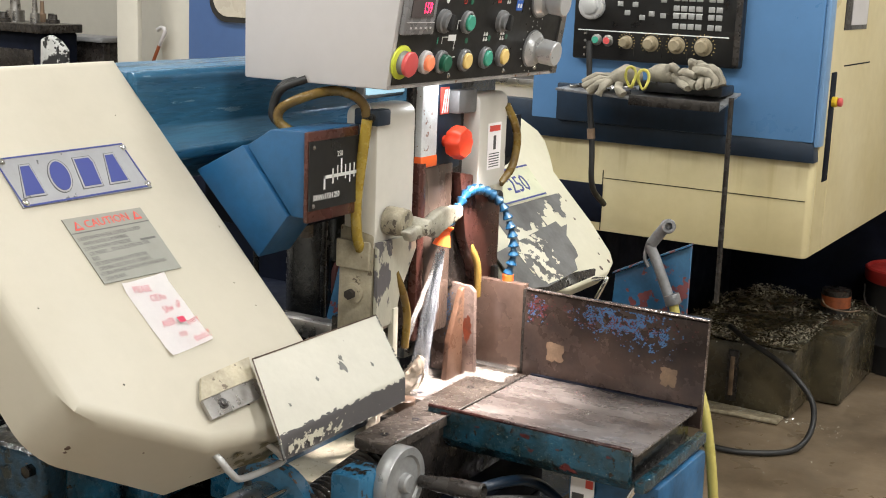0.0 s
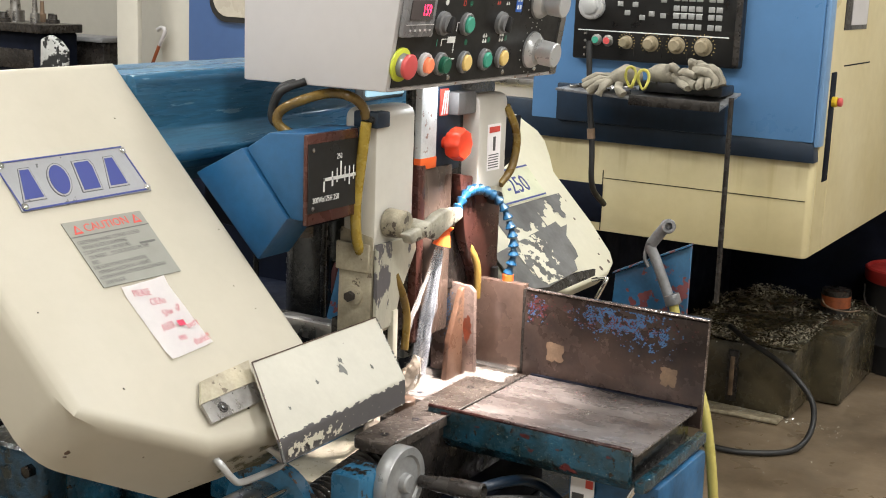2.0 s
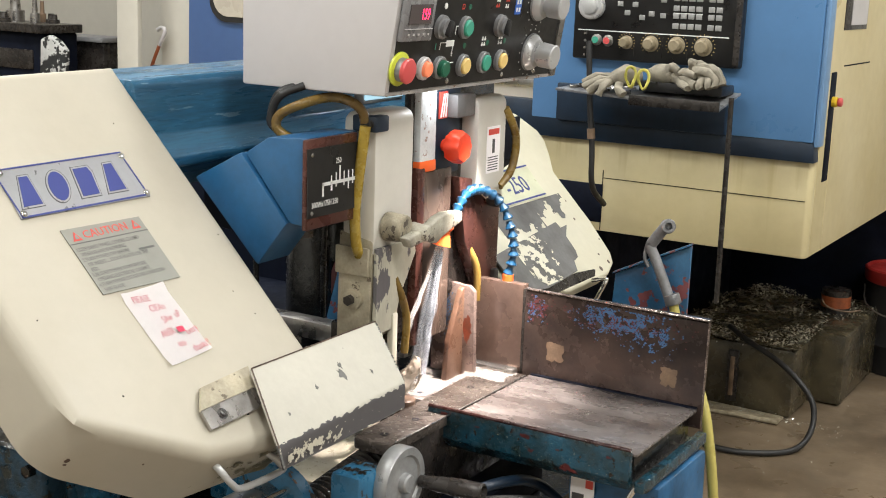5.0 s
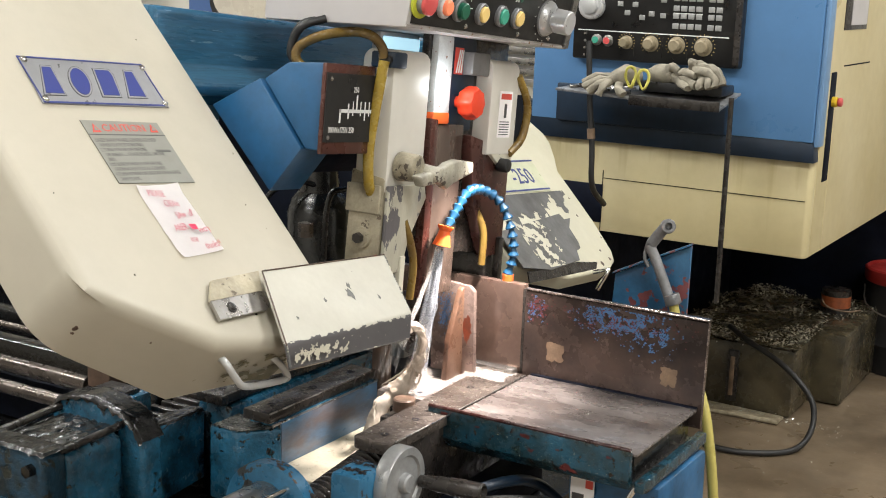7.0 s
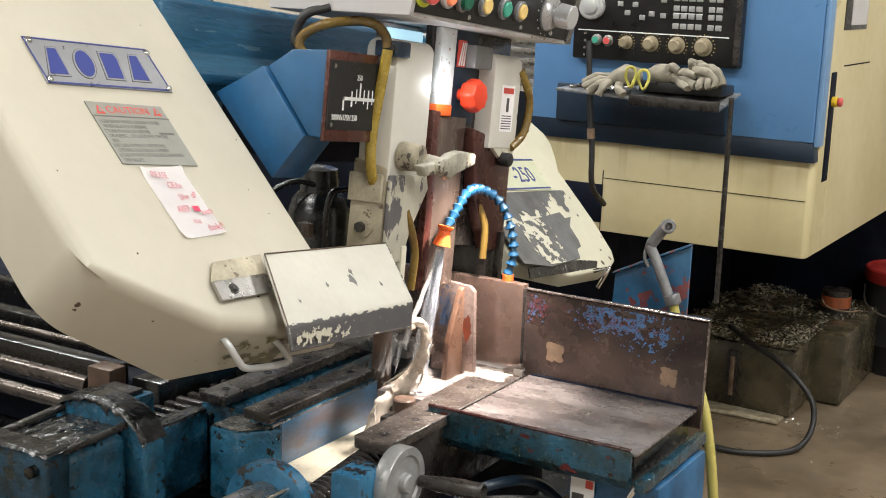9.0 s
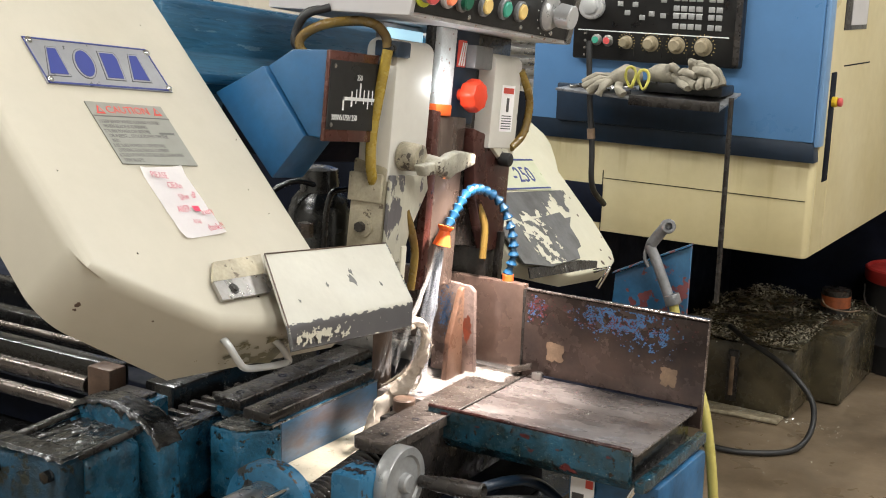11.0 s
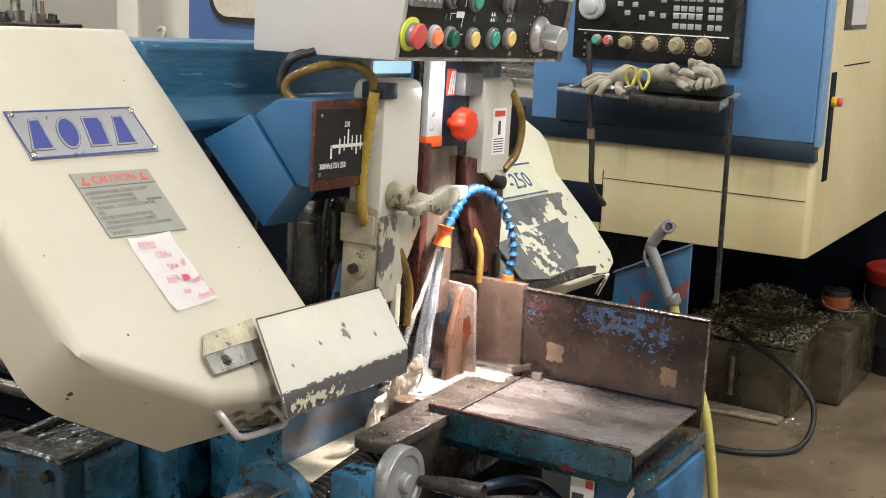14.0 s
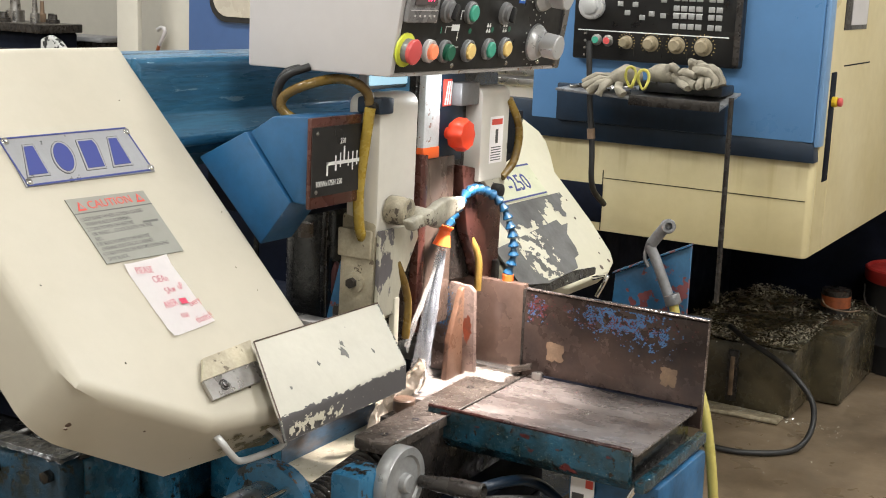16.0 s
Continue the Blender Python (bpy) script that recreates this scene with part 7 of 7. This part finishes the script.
    part("can_label", lathe((-0.12, 2.95, 0.26), (0, 0, 1), [(0, 0.0505), (0.04, 0.0505)], 24), PINK_RUST, t)


cnc_front_bits()


# ---- far left: another machine, a bench and partition ----
def far_left():
    t = thing("work_bench", (-3.4, 2.3, 0.0), "black steel bench littered with small tools", "bench")
    part("bench_body", box(-4.9, -3.21, 2.2, 2.39, 0.0, 1.05, 0.01), DARK, t)
    part("bench_top", box(-4.95, -3.19, 2.17, 2.40, 1.05, 1.085, 0.004), STEEL_DARK, t, "dark steel bench top")
    part("bench_rail", box(-4.9, -3.265, 2.192, 2.2, 0.90, 0.98, 0.003), STEEL_DARK, t)
    rnd = random.Random(31)
    for i in range(16):
        x, y = rnd.uniform(-4.0, -3.3), rnd.uniform(2.21, 2.39)
        r, h = rnd.uniform(0.015, 0.04), rnd.uniform(0.02, 0.11)
        single("tool_holder", lathe((x, y, 1.085), (0, 0, 1), [(0, r), (h * 0.4, r), (h * 0.42, r * 0.6), (h, r * 0.5)], 16), (STEEL, STEEL_DARK, RUST)[i % 3], "small steel tool holder standing on the bench", "tool holder", "tools on the bench")
    t = thing("side_cabinet", (-2.9, 2.4, 0.0), "grey cabinet beside the bench", "cabinet")
    part("cabinet_body", box(-3.42, -3.14, 2.47, 2.62, 0.0, 1.01, 0.008), STEEL_DARK, t)
    part("cabinet_top", box(-3.43, -3.13, 2.45, 2.62, 1.01, 1.03, 0.004), BEZEL, t)
    single("rag", prism([(-3.20, 2.165, 0.86), (-3.15, 2.165, 0.84), (-3.06, 2.165, 0.87), (-3.045, 2.165, 0.99), (-3.09, 2.165, 1.03), (-3.14, 2.165, 1.05), (-3.19, 2.165, 1.03)], (0, 0.03, 0), 0.01, 3), RAG, "black and white rag hanging on the bench corner", "rag")
    single("column", box(-2.80, -2.69, 2.2, 2.225, 0.0, CEIL, 0.004), CNC_GREY, "pale painted column with a dirty edge", "column", kind="structure")
    t = thing("grey_machine", (-2.5, 2.7, 0.0), "grey machine enclosure behind the saw", "machine tool")
    part("enclosure", box(-2.72, -1.2, 2.36, 3.4, 0.0, 2.4, 0.01), CNC_GREY, t)
    part("air_gun", tube([(-2.70, 2.32, 1.09), (-2.675, 2.32, 1.10), (-2.66, 2.32, 1.085), (-2.69, 2.32, 1.03)], 0.008, n=4), BOX_GREY, t, "white air gun")
    part("air_hose", tube([(-2.69, 2.32, 1.03), (-2.72, 2.32, 0.97), (-2.75, 2.32, 0.9)], 0.007, n=4), PINK_RUST, t, "red air hose")
    part("door_latch", box(-2.50, -2.46, 2.33, 2.36, 1.185, 1.2, 0.002), BLACK, t)
    single("partition", box(-6.4, -2.72, 3.3, 3.36, 0.0, 3.2), CNC_GREY, "pale grey partition behind the bench", "wall", kind="structure")
    t = thing("blue_machine", (-2.2, 2.3, 0.0), "dark blue machine door with a rounded window", "machine tool")
    part("door", prism([(-2.445, 2.2, 0.0), (-1.4, 2.2, 0.0), (-1.4, 2.2, 2.2), (-2.42, 2.2, 2.2)], (0, 0.05, 0), 0.004), DOOR_BLUE, t)
    bm = box(-2.32, -1.7, 2.188, 2.2, 1.145, 1.8, 0)
    bev(bm, [e for e in bm.edges if abs((e.verts[0].co - e.verts[1].co).y) > 0.005], 0.08, 5)
    part("window_seal", bm, BLACK, t, "black rubber window seal")
    bm = box(-2.30, -1.72, 2.184, 2.19, 1.165, 1.78, 0)
    bev(bm, [e for e in bm.edges if abs((e.verts[0].co - e.verts[1].co).y) > 0.003], 0.07, 5)
    part("window_pane", bm, PANE_TAN, t, "dull tan window pane")


CNC_GREY = mat("pale grey machine enamel", (0.58, 0.55, 0.48), 0.45, var=0.06, scale=2)
DOOR_BLUE = mat("deep blue door enamel", (0.05, 0.1, 0.24), 0.4, var=0.08, scale=2)
PANE_TAN = mat("dull pane", (0.42, 0.38, 0.32), 0.3, var=0.1, scale=4)
far_left()


# ---- what moves ----
def motions():
    def swing(a):
        return Matrix.Translation(PIVOT) @ pose(0, 0, 0, a)
    angles = [(0, 0.0), (1, 0.1), (2, 0.19), (3, 0.29), (4, 0.40), (4.2, 0.43), (5.0, 0.53), (5.15, 0.53), (5.3, 0.30), (5.5, -0.3), (6.3, -2.79), (6.5, -3.41), (7, -4.977), (7.2, -5.6), (7.3, -5.90), (7.4, -5.94), (9.0, -5.94), (12.6, -5.94), (12.7, -5.90), (12.8, -5.6), (13, -5.045), (13.5, -3.659), (14, -2.265), (14.3, -1.43), (14.4, -1.17), (14.5, -1.137), (15, -1.09), (15.5, -1.03), (16, -0.985)]
    walk(head, [(t, swing(a)) for t, a in angles])
    feed = [(0, 0.0), (8.75, 0.0), (8.85, 0.0015), (9.0, 0.006), (9.2, 0.014), (9.6, 0.031), (9.75, 0.0336), (16, 0.0336)]
    o = shuttle.location.copy()
    walk(shuttle, [(t, Matrix.Translation(o + Vector((d, 0, 0)))) for t, d in feed])
    o2 = workpiece.location.copy()
    walk(workpiece, [(t, Matrix.Translation(o2 + Vector((d, 0, 0)))) for t, d in feed])
    p = Vector((0.05, 0.162, ZB + 0.004))
    walk(stock, [(t, Matrix.Translation(p + Vector((x, 0, z)))) for t, x, z in ((0, -0.12, -0.004), (8.4, -0.12, -0.004), (8.9, -0.02, -0.004), (9.2, -0.012, -0.003), (9.7, 0.0, 0.0), (16, 0.0, 0.0))])
    o3 = offcut_small.location.copy()
    walk(offcut_small, [(t, Matrix.Translation(o3 + Vector((x, 0, 0)))) for t, x in ((0, -0.125), (8.8, -0.125), (9.0, -0.032), (9.2, -0.014), (9.7, 0.0), (16, 0.0))])
    s = splash.location.copy()
    drop = [(0, -0.075), (5.1, -0.082), (6.3, -0.045), (7.3, 0.0), (12.6, 0.0), (13.5, -0.035), (14.4, -0.066), (16, -0.067)]
    walk(splash, [(t, Matrix.Translation(s + Vector((0.4 * dz, 0.7 * dz, dz)))) for t, dz in drop])
    for ob, w_ in ((stream, 0.0012), (stream_b, 0.003), (stream_c, 0.003), (fall, 0.004), (puddle, 0.002)):
        s = ob.location.copy()
        rows = [(k * 0.4, Matrix.Translation(s + Vector((w_ * math.sin(k * 2.4), w_ * math.cos(k * 1.7), w_ * math.sin(k * 3.1))))) for k in range(41)]
        walk(ob, rows)


motions()
